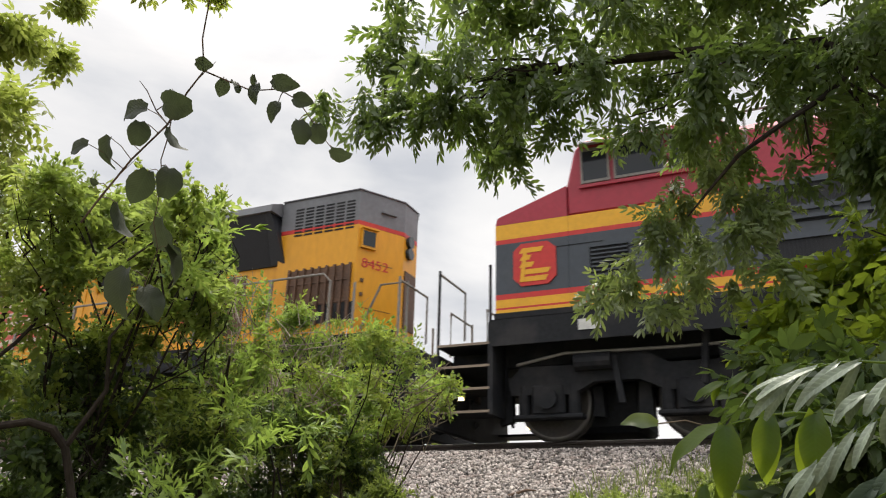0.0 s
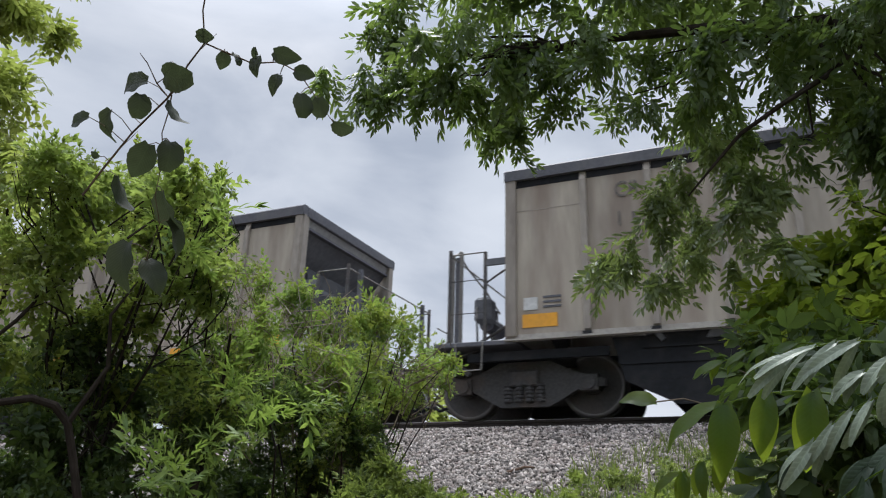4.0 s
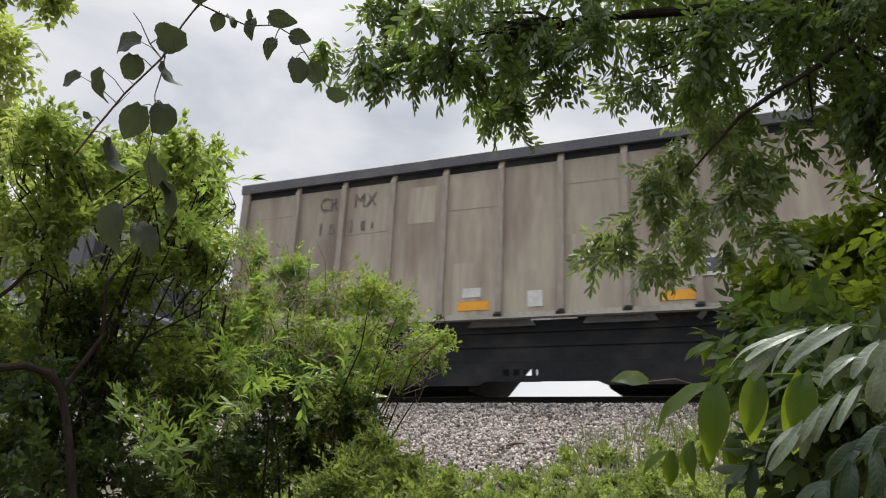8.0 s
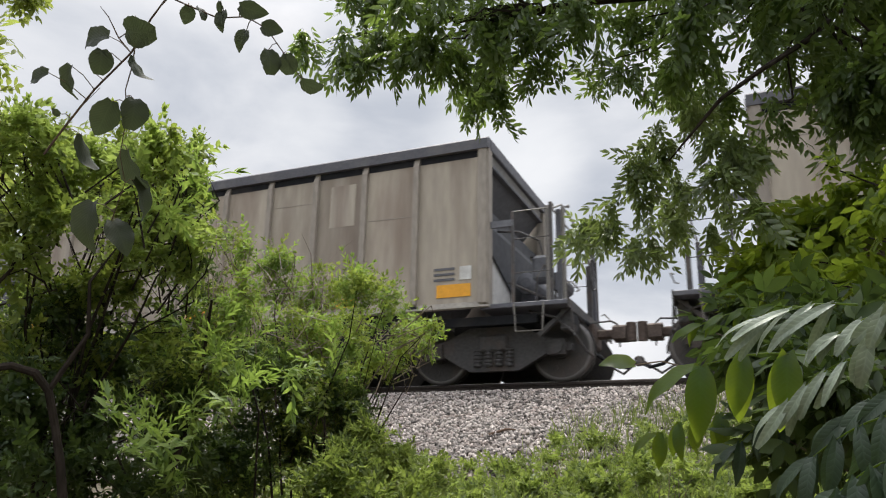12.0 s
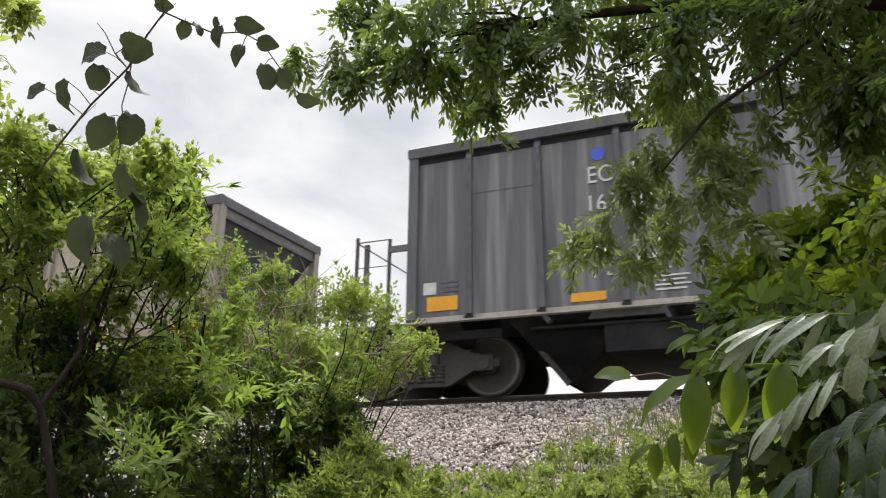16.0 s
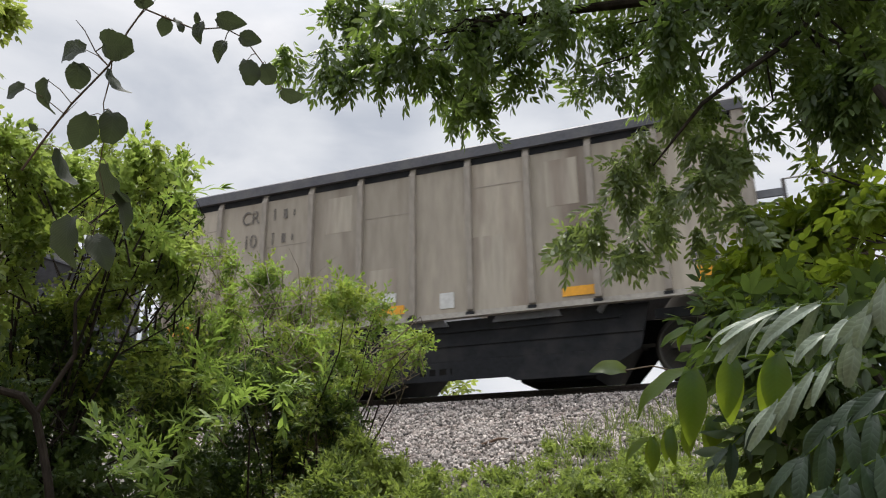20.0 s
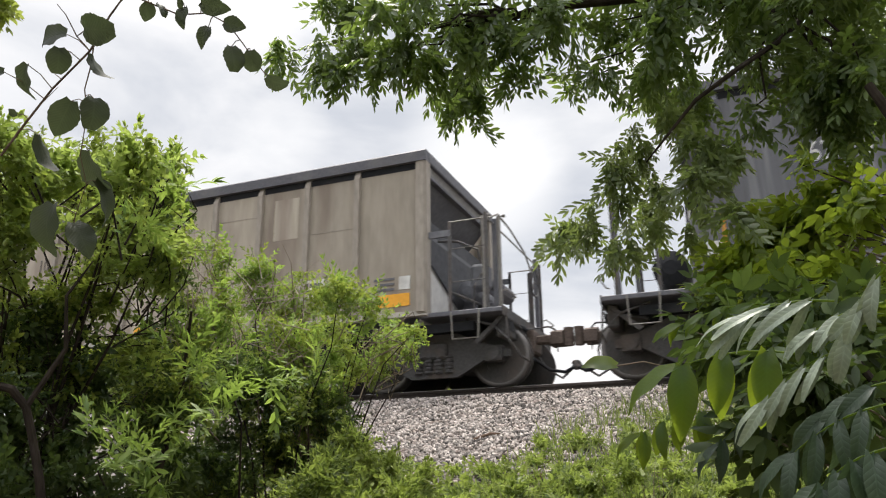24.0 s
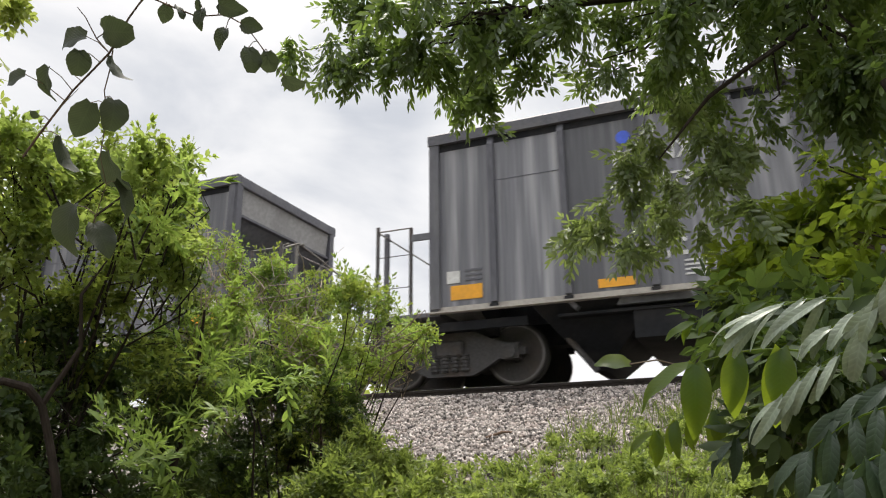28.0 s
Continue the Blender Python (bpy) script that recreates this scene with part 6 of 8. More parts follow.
def sprig(rng, pairs, stem, length, width, spread, droop=0.0, odd=True, blunt=0.0):
    """A pinnate spray along +x: paired leaflets and one at the tip. Returns leaflet points (k, 8, 3)."""
    out = []
    for k in range(pairs):
        s = stem * (0.18 + 0.78 * k / max(1, pairs - 1))
        size = 0.72 + 0.45 * math.sin(math.pi * (k + 0.8) / (pairs + 0.9))
        base = np.array((s, 0, -droop * s * s / stem))
        for side in (-1, 1):
            a = spread + rng.uniform(-0.2, 0.2)
            d = np.array((math.cos(a), side * math.sin(a), rng.uniform(-0.35, 0.15) - droop))
            out.append(leaflet(length * size * rng.uniform(0.75, 1.15), width * size * rng.uniform(0.8, 1.15), 0.18, 0.15, blunt) @ basis(d, np.array((0.1, 0, 1.0))).T + base)
    if odd:
        out.append(leaflet(length, width) @ basis(np.array((1, rng.uniform(-0.2, 0.2), -droop)), np.array((0, 0, 1.0))).T + np.array((stem, 0, -droop * stem)))
    return np.array(out)


def shoot(rng, count, stem, length, width, angle=0.75, curve=0.25, tuft=3):
    """A leafy shoot along +x: single leaves set spirally round a thin bending stem, and a tuft at its tip."""
    out = []
    for k in range(count):
        u = (k + 0.6) / count
        s = stem * u
        base = np.array((s, 0, -curve * s * s / stem))
        phi = 2.4 * k + rng.uniform(-0.5, 0.5)
        a = angle * rng.uniform(0.75, 1.3) * (1.15 - 0.4 * u)
        d = np.array((math.cos(a), math.sin(a) * math.cos(phi), 0.7 * math.sin(a) * math.sin(phi) - curve * u))
        size = rng.uniform(0.6, 1.15) * (0.75 + 0.4 * math.sin(math.pi * u))
        out.append(leaflet(length * size, width * size * rng.uniform(0.8, 1.2), rng.uniform(0.1, 0.5), rng.uniform(0.05, 0.35)) @ basis(d, np.array((0.2, rng.uniform(-0.5, 0.5), 1.0))).T + base)
    tip = np.array((stem, 0, -curve * stem))
    for k in range(tuft):
        d = np.array((1.0, rng.uniform(-0.5, 0.5), rng.uniform(-0.4, 0.5) - curve))
        out.append(leaflet(length * rng.uniform(0.6, 0.95), width * 0.7, 0.4, 0.1) @ basis(d, np.array((0, rng.uniform(-0.6, 0.6), 1.0))).T + tip)
    out.append(leaflet(stem, 0.0022, 0.9, curve) @ np.eye(3))
    return np.array(out)


def sprays(rng, clumps, count, templates, rise, jitter, name, material, parent, label="", shell=0.55, scale=(0.75, 1.2), flat=1.0, stem=0.1, tufts=0, tight=0.42):
    """Fill clumps (x, y, z, radius) with sprays that point outwards and upwards (rise > 0) or hang (rise < 0)."""
    c = np.array(clumps)
    if tufts:
        # every clump breaks up into smaller tufts with gaps between them
        sub = []
        for x, y, z, r in clumps:
            for _ in range(max(3, int(tufts * rng.uniform(0.7, 1.3)))):
                o = rng.normal(size=3)
                o *= r * rng.uniform(0.35, 1.0) / np.linalg.norm(o)
                sub.append((x + o[0], y + o[1], z + o[2] * flat, r * tight * rng.uniform(0.6, 1.3)))
        c = np.array(sub)
    weight = c[:, 3] ** 2
    pick = rng.choice(len(c), count, p=weight / weight.sum())
    d = rng.normal(size=(count, 3))
    d /= np.linalg.norm(d, axis=1)[:, None]
    rad = c[pick, 3] * (shell + (1 - shell) * rng.rand(count)) ** 0.7 * np.where(rng.rand(count) < 0.12, 1.22, 1.0)
    pos = c[pick, :3] + d * rad[:, None] * np.array((1, 1, flat))
    aim = d + np.array((0, 0, rise)) + rng.normal(size=(count, 3)) * jitter
    aim /= np.linalg.norm(aim, axis=1)[:, None]
    pos = pos - aim * stem * 0.5
    up = np.array((0, 0, 1.0)) + rng.normal(size=(count, 3)) * 0.5
    y = np.cross(up, aim)
    y /= np.linalg.norm(y, axis=1)[:, None]
    z = np.cross(aim, y)
    rot = np.stack((aim, y, z), axis=2) * rng.uniform(*scale, count)[:, None, None]
    which = rng.randint(len(templates), size=count)
    vs, stems = [], []
    for k, t in enumerate(templates):
        sel = which == k
        v = np.einsum("nij,kpj->nkpi", rot[sel], t) + pos[sel][:, None, None]
        vs.append(v.reshape(-1, 8, 3))
    v = np.concatenate(vs)
    f = (LEAF_FACES[None] + (np.arange(len(v)) * 8)[:, None, None]).reshape(-1, 3)
    return scatter_mesh(name, v.reshape(-1, 3), f, material, label, "", "", parent, smooth=False)


def twigs(rng, clumps, count, root, parent, r=0.0026, name="twig", mat="twig"):
    """Thin branches from a root to and through the clumps."""
    bm = bmesh.new()
    for _ in range(count):
        c = clumps[rng.randint(len(clumps))]
        end = Vector(c[:3]) + Vector(rng.normal(size=3)) * c[3] * 0.55
        start = Vector(root).lerp(Vector(c[:3]), rng.uniform(0.72, 0.95)) + Vector(rng.normal(size=3)) * 0.06
        mid = start.lerp(end, 0.5) + Vector(rng.normal(size=3)) * 0.04 + Vector((0, 0, 0.03))
        tube(bm, [start, mid, end], [r * 1.4, r, r * 0.35], 4)
    ob = part(name, bm, M[mat], parent)
    ob["kind"] = "stuff"
    return ob


def limbs(rng, clumps, root, parent, r=0.02, name="branch", mat="bark", sag=0.0):
    """One tapered branch from the root to each clump."""
    root = Vector(root)
    for c in clumps:
        end = Vector(c[:3])
        d = end - root
        pts, rad = [], []
        for k in range(6):
            u = k / 5
            p = root + d * u + Vector((0, 0, 1)) * (0.12 * d.length * math.sin(math.pi * u) * (1 - sag))
            p += Vector(rng.normal(size=3)) * 0.02 * (0 < k < 5)
            pts.append(p)
            rad.append(r * (1 - 0.82 * u))
        part(name, tube(bmesh.new(), pts, rad, 6), M[mat], parent)


DARK_SHRUB = [(-2.26, 2.03, 2.64, 0.11), (-2.37, 2.23, 2.68, 0.15), (-2.52, 2.58, 2.86, 0.19), (-1.99, 2.28, 2.70, 0.10), (-2.02, 2.44, 2.80, 0.06), (-2.28, 2.13, 2.41, 0.19), (-2.32, 2.40, 2.51, 0.22), (-2.39, 2.71, 2.71, 0.18), (-2.45, 2.35, 2.21, 0.25), (-2.47, 2.67, 2.33, 0.27), (-2.28, 2.29, 1.92, 0.19), (-2.60, 2.96, 1.98, 0.32), (-2.04, 2.49, 2.45, 0.09), (-2.27, 2.45, 1.73, 0.20), (-2.21, 2.63, 2.79, 0.08), (-2.46, 3.01, 2.42, 0.17), (-2.44, 2.95, 2.23, 0.19), (-2.45, 3.00, 2.81, 0.08), (-2.79, 2.62, 1.80, 0.18), (-2.30, 2.68, 1.77, 0.21), (-2.47, 2.50, 2.09, 0.21)]
LOW_LEFT = [(-2.53, 2.21, 2.15, 0.2), (-2.43, 2.22, 1.91, 0.2), (-2.32, 2.21, 1.73, 0.18), (-2.38, 2.45, 1.82, 0.2), (-2.37, 2.6, 1.98, 0.2), (-2.52, 2.37, 2.26, 0.18), (-2.37, 2.56, 2.21, 0.16)]
LIGHT_SHRUB_A = [(-2.5, 3.28, 2.71, 0.12), (-2.49, 3.65, 2.68, 0.17), (-2.39, 3.87, 2.65, 0.174), (-1.8, 3.21, 2.47, 0.111), (-1.84, 3.55, 2.5, 0.083), (-2.74, 3.78, 2.43, 0.27), (-2.21, 3.61, 2.33, 0.233), (-1.9, 3.57, 2.32, 0.147), (-1.84, 3.84, 2.4, 0.074), (-1.62, 3.57, 2.38, 0.046), (-1.98, 4.07, 2.5, 0.11), (-1.7, 3.69, 2.31, 0.055), (-1.94, 3.82, 2.28, 0.101), (-2.21, 2.91, 2.38, 0.14)]
LIGHT_SHRUB_B = [(-2.17, 2.76, 2.07, 0.21), (-2.35, 3.48, 2.08, 0.26), (-1.94, 3.36, 2.10, 0.14), (-2.48, 3.34, 1.84, 0.29), (-2.33, 3.75, 1.85, 0.25), (-1.97, 3.46, 2.02, 0.11), (-2.01, 3.40, 1.97, 0.12)]
LOW_SHRUB = [(-1.80, 3.57, 1.80, 0.12), (-1.70, 3.07, 1.77, 0.11), (-1.66, 3.57, 1.72, 0.10), (-1.45, 2.92, 1.67, 0.15), (-1.68, 2.86, 1.70, 0.12), (-1.76, 3.30, 1.87, 0.07)]
PALE_TREE = [(-4.68, 3.44, 3.95, 0.19), (-3.99, 3.15, 3.52, 0.11), (-4.66, 3.49, 3.64, 0.21), (-3.69, 2.68, 3.59, 0.16), (-3.73, 2.64, 3.79, 0.17), (-4.49, 3.32, 3.26, 0.27)]
TOP_LEFT = [(-3.24, 2.53, 3.85, 0.10), (-2.83, 2.16, 3.57, 0.14), (-3.07, 2.48, 3.97, 0.10), (-2.31, 2.21, 3.60, 0.06), (-2.24, 2.34, 3.69, 0.07), (-2.43, 2.71, 4.04, 0.07)]
LIMB_A = [(-1.49, 2.64, 3.32, 0.08), (-1.18, 2.34, 3.03, 0.10), (-1.02, 2.34, 2.97, 0.12), (-0.95, 2.57, 3.10, 0.14), (-0.80, 2.55, 3.07, 0.11), (-1.58, 2.44, 3.08, 0.05), (-1.42, 2.38, 2.97, 0.07), (-1.32, 2.43, 2.99, 0.08), (-1.16, 2.37, 2.91, 0.07), (-1.09, 2.52, 2.93, 0.07), (-1.13, 2.97, 3.18, 0.11), (-0.87, 2.59, 2.95, 0.07), (-1.18, 2.87, 3.01, 0.06), (-1.11, 2.99, 3.07, 0.07), (-0.78, 2.91, 3.27, 0.05)]
LIMB_B = [(-0.67, 2.70, 2.97, 0.07), (-0.61, 2.85, 3.19, 0.09), (-0.76, 2.94, 3.04, 0.04), (-0.45, 2.56, 2.98, 0.14), (-0.29, 2.78, 3.08, 0.16), (-0.13, 2.70, 2.99, 0.17), (0.09, 3.02, 3.12, 0.18), (-0.04, 2.74, 2.81, 0.11), (0.03, 2.70, 2.71, 0.09), (-0.47, 3.25, 3.18, 0.12), (-0.33, 3.03, 2.98, 0.14), (-0.24, 2.73, 2.73, 0.06), (-0.08, 3.11, 3.06, 0.14), (-0.02, 2.78, 2.70, 0.08), (-0.09, 2.83, 2.79, 0.08), (0.07, 2.81, 2.86, 0.13)]
CANOPY = [(-1.44, 2.57, 3.52, 0.13), (-1.30, 2.84, 3.65, 0.18), (-0.98, 2.69, 3.47, 0.19), (-0.75, 2.68, 3.37, 0.18), (-0.57, 3.25, 3.74, 0.25), (-0.30, 3.19, 3.64, 0.26), (-0.04, 3.20, 3.57, 0.28), (0.19, 3.17, 3.45, 0.26), (-0.99, 2.40, 3.57, 0.26), (-0.70, 2.70, 3.76, 0.31), (-0.30, 3.17, 4.07, 0.39), (0.01, 2.63, 3.44, 0.32), (0.41, 3.44, 3.44, 0.30), (0.41, 3.61, 3.16, 0.25), (0.26, 2.68, 3.29, 0.32), (-0.52, 2.69, 4.15, 0.43), (-0.00, 2.73, 3.98, 0.46)]
LIMB_C = [(-0.50, 2.91, 2.84, 0.09), (-0.39, 2.61, 2.61, 0.10), (-0.57, 2.98, 2.77, 0.09), (-0.30, 3.11, 2.74, 0.11), (-0.51, 3.13, 2.68, 0.11), (-0.62, 2.76, 2.60, 0.07), (-0.68, 2.90, 2.52, 0.08), (-0.78, 3.00, 2.53, 0.07), (-0.59, 2.95, 2.49, 0.08), (-0.42, 3.00, 2.54, 0.09), (-0.75, 2.52, 2.34, 0.03), (-0.63, 2.73, 2.37, 0.05), (-0.29, 2.57, 2.39, 0.06)]
LIMB_D = [(-0.00, 2.68, 2.51, 0.06), (-0.17, 2.38, 2.42, 0.03), (-0.10, 2.74, 2.47, 0.07), (-0.02, 2.82, 2.44, 0.10), (-0.17, 2.86, 2.40, 0.10), (-0.08, 2.57, 2.24, 0.10), (-0.29, 2.67, 2.29, 0.08), (-0.36, 2.78, 2.25, 0.07), (-0.11, 2.71, 2.17, 0.09), (-0.11, 2.71, 2.36, 0.08), (-0.08, 2.31, 2.23, 0.08), (-0.22, 2.50, 2.20, 0.07), (-0.09, 2.35, 2.12, 0.08)]
SHOOTS = [(-1.84, 2.20, 1.83, 0.10), (-2.00, 2.55, 1.77, 0.11), (-1.91, 2.58, 2.13, 0.07), (-1.57, 2.51, 2.03, 0.06), (-1.94, 2.23, 1.92, 0.05), (-1.73, 2.49, 1.92, 0.07), (-1.94, 2.51, 1.96, 0.07), (-1.90, 2.24, 2.45, 0.06), (-1.74, 2.16, 2.55, 0.04)]
NEAR_LEAVES = [(-0.44, 2.31, 2.06, 0.03), (-0.37, 2.35, 2.11, 0.06), (-0.26, 2.30, 2.09, 0.08), (-0.18, 2.16, 2.01, 0.08), (-0.35, 2.04, 1.97, 0.06), (-0.25, 1.94, 1.90, 0.09), (-0.17, 2.13, 1.85, 0.10), (-0.32, 2.13, 1.83, 0.06)]
WEEDS = [(-1.07, 5.68, 1.89, 0.23), (-0.86, 5.43, 1.98, 0.18), (-1.41, 6.11, 1.79, 0.25), (-0.73, 6.64, 1.83, 0.27), (-0.43, 6.14, 1.79, 0.25), (-1.80, 6.06, 1.71, 0.17), (-1.86, 5.21, 1.64, 0.13), (-2.41, 5.86, 1.67, 0.15), (-1.78, 6.85, 1.88, 0.14), (-0.96, 6.83, 1.75, 0.28), (-1.34, 6.58, 1.67, 0.27)]
VINE_STEM = [(-1.245, 1.345, 2.184), (-1.222, 1.350, 2.222), (-1.182, 1.357, 2.280), (-1.135, 1.369, 2.336), (-1.102, 1.365, 2.382), (-1.076, 1.365, 2.413), (-1.064, 1.340, 2.450), (-1.030, 1.309, 2.511)]
VINE_RUNNER = [(-1.076, 1.365, 2.413), (-1.051, 1.396, 2.406), (-1.030, 1.421, 2.401), (-0.997, 1.443, 2.409), (-0.977, 1.467, 2.399), (-0.967, 1.492, 2.377), (-0.957, 1.517, 2.354), (-0.950, 1.531, 2.341)]
VINE_TENDRIL = [(-1.130, 1.370, 2.340), (-1.141, 1.379, 2.315), (-1.153, 1.385, 2.288), (-1.160, 1.401, 2.256), (-1.178, 1.415, 2.202), (-1.180, 1.434, 2.165), (-1.202, 1.439, 2.108)]
VINE_LEAVES = [(-1.22, 1.31, 2.29, 0.041, -1.00, 0.35), (-1.19, 1.32, 2.30, 0.051, -0.25, 1.00), (-1.16, 1.34, 2.33, 0.040, 0.00, 1.00), (-1.13, 1.37, 2.33, 0.040, 0.35, 1.00), (-1.15, 1.34, 2.35, 0.046, -1.00, 0.25), (-1.13, 1.35, 2.36, 0.056, 1.00, 0.20), (-1.17, 1.38, 2.27, 0.055, -0.45, 1.00), (-1.15, 1.40, 2.28, 0.050, 0.15, 1.00), (-1.21, 1.37, 2.22, 0.055, 0.20, 1.00)]
VINE_LEAVES_OUTER = [(-1.06, 1.39, 2.41, 0.033, -0.20, 1.00), (-1.05, 1.40, 2.41, 0.025, 0.60, 0.80), (-1.02, 1.41, 2.42, 0.020, -0.10, 1.00), (-1.02, 1.42, 2.41, 0.035, -0.10, 1.00), (-1.00, 1.45, 2.39, 0.036, -0.40, 1.00), (-1.00, 1.43, 2.42, 0.044, 1.00, 0.35), (-0.98, 1.46, 2.40, 0.035, 1.00, 0.30), (-0.98, 1.48, 2.37, 0.042, 0.20, 1.00), (-0.96, 1.50, 2.37, 0.036, 0.10, 1.00), (-0.95, 1.53, 2.34, 0.036, 1.00, 0.60), (-1.08, 1.35, 2.42, 0.029, 1.00, 0.20), (-1.22, 1.34, 2.24, 0.015, -0.70, -0.30), (-1.17, 1.42, 2.21, 0.068, 0.25, 1.00), (-1.21, 1.41, 2.13, 0.077, -0.20, 1.00), (-1.17, 1.44, 2.17, 0.073, 0.30, 1.00), (-1.20, 1.44, 2.11, 0.064, 0.60, 1.00)]
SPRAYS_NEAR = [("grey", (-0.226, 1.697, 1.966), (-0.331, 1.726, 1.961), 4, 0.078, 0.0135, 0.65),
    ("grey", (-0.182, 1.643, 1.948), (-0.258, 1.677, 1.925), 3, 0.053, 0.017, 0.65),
    ("green", (-0.268, 1.761, 1.912), (-0.430, 1.784, 1.907), 3, 0.098, 0.045, 1.60),
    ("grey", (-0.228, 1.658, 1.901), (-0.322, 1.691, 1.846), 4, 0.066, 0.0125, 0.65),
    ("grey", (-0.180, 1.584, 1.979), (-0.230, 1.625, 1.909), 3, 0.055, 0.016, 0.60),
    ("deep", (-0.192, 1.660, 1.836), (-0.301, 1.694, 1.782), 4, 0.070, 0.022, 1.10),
    ("green", (-0.276, 1.946, 2.019), (-0.438, 1.975, 2.002), 4, 0.049, 0.020, 0.60),
    ("green", (-0.383, 2.170, 1.875), (-0.541, 2.190, 1.838), 4, 0.068, 0.030, 1.20),
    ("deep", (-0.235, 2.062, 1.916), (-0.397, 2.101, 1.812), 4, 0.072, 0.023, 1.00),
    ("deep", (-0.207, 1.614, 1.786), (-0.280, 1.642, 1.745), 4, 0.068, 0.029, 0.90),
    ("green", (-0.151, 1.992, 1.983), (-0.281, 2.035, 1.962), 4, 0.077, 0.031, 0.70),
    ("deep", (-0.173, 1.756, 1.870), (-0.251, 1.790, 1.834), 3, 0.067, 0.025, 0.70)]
DIAGONAL = [(0.012, 2.863, 3.115), (-0.145, 2.666, 2.891), (-0.256, 2.564, 2.780), (-0.368, 2.549, 2.705), (-0.440, 2.577, 2.642), (-0.514, 2.602, 2.574)]
BROAD_FILL = [(-0.25, 2.88, 2.42, 0.07), (-0.15, 2.87, 2.42, 0.08), (-0.3, 2.9, 2.33, 0.06), (-0.21, 2.9, 2.34, 0.08), (-0.12, 2.89, 2.35, 0.08), (-0.36, 2.93, 2.23, 0.05), (-0.27, 2.92, 2.24, 0.07), (-0.16, 2.92, 2.24, 0.08), (-0.13, 2.93, 2.15, 0.08), (-0.23, 2.94, 2.15, 0.07)]
LONE_LEAF = (-0.530, 1.899, 1.932), (-0.444, 1.910, 1.924)
FAR_BUSHES = [(-9.40, 18.54, 4.11, 0.38), (-10.33, 22.79, 4.74, 0.46), (-7.72, 19.18, 4.14, 0.33), (-13.36, 21.54, 4.64, 1.13), (-13.90, 17.70, 4.39, 1.16)]


def make_shrubs():
    rng = np.random.RandomState(11)
    oval = [shoot(rng, 9, 0.11, 0.034, 0.018, 0.95, 0.2) for _ in range(6)]
    lance = [shoot(rng, 10, 0.13, 0.046, 0.0125, 0.75, 0.2, 4) for _ in range(5)]
    mid = [shoot(rng, 10, 0.11, 0.028, 0.0105, 0.9, 0.25, 4) for _ in range(6)]
    small = [shoot(rng, 8, 0.085, 0.023, 0.0115, 1.0, 0.2, 3) for _ in range(6)]
    a = thing("shrub", "tall dark green shrub with dense small leaves", "shrub", "shrubs before the track")
    base = (-2.62, 2.6, ground_height(-2.62, 2.6) - 0.05)
    top = DARK_SHRUB[:5] + DARK_SHRUB[7:8] + DARK_SHRUB[12:13] + DARK_SHRUB[14:15]
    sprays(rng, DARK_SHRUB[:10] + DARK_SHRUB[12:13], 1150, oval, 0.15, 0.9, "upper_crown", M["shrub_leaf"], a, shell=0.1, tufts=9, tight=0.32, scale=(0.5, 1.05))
    # lighter leaves paint the light that falls on the middle of the shrub
    sprays(rng, DARK_SHRUB[5:8] + DARK_SHRUB[8:10], 400, oval, 0.4, 0.8, "mid_growth", M["sun_leaf"], a, "green shoots coloured as sunlit", shell=0.6, tufts=7, tight=0.28, scale=(0.5, 0.95))
    # lower crown takes the darker copy, so its shade is in the colour
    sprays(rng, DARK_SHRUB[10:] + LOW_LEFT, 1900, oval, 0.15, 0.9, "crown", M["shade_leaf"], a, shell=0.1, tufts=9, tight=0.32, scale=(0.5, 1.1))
    # the lit top is coloured in with the lighter leaf too
    sprays(rng, top, 900, oval, 0.5, 0.8, "lit_top", M["sun_leaf"], a, "yellow-green shoots coloured as sunlit", shell=0.3, tufts=7, tight=0.36, scale=(0.6, 1.05))
    # the old trunk comes in level and bends down; limbs rise from it
    bm = tube(bmesh.new(), [(-2.62, 1.62, 1.93), (-2.27, 2.0, 1.995), (-2.21, 2.08, 2.02), (-2.17, 2.125, 2.005), (-2.15, 2.16, 1.96), (-2.14, 2.19, 1.87), (-2.12, 2.21, 1.77), (-2.10, 2.24, 1.6), (-2.12, 2.3, ground_height(-2.12, 2.3) - 0.05)],
              [0.010, 0.010, 0.011, 0.012, 0.011, 0.011, 0.012, 0.014, 0.02], 9)
    tube(bm, [(-2.62, 1.62, 1.93), (-2.75, 1.6, 1.6), (-2.8, 1.65, ground_height(-2.8, 1.65) - 0.05)], [0.010, 0.014, 0.02], 8)
    tube(bm, [base, (-2.60, 2.55, 1.32), (-2.52, 2.48, 1.62), (-2.42, 2.55, 2.0), (-2.38, 2.5, 2.5)], [0.04, 0.034, 0.024, 0.015, 0.006], 8)
    tube(bm, [base, (-2.3, 2.75, 1.5), (-2.1, 2.7, 2.0), (-2.0, 2.6, 2.3)], [0.024, 0.018, 0.009, 0.004], 7)
    tube(bm, [(-2.36, 1.9, 1.99), (-2.31, 1.99, 2.16), (-2.27, 2.03, 2.23), (-2.24, 2.05, 2.285), (-2.21, 2.05, 2.38), (-2.19, 2.03, 2.48)], [0.007, 0.006, 0.0055, 0.005, 0.004, 0.002], 7)
    tube(bm, [(-2.15, 2.16, 1.96), (-2.08, 2.2, 2.12), (-2.06, 2.16, 2.26), (-2.0, 2.18, 2.36)], [0.009, 0.007, 0.005, 0.002], 6)
    part("trunk", bm, M["bark"], a, "dark bent trunk")
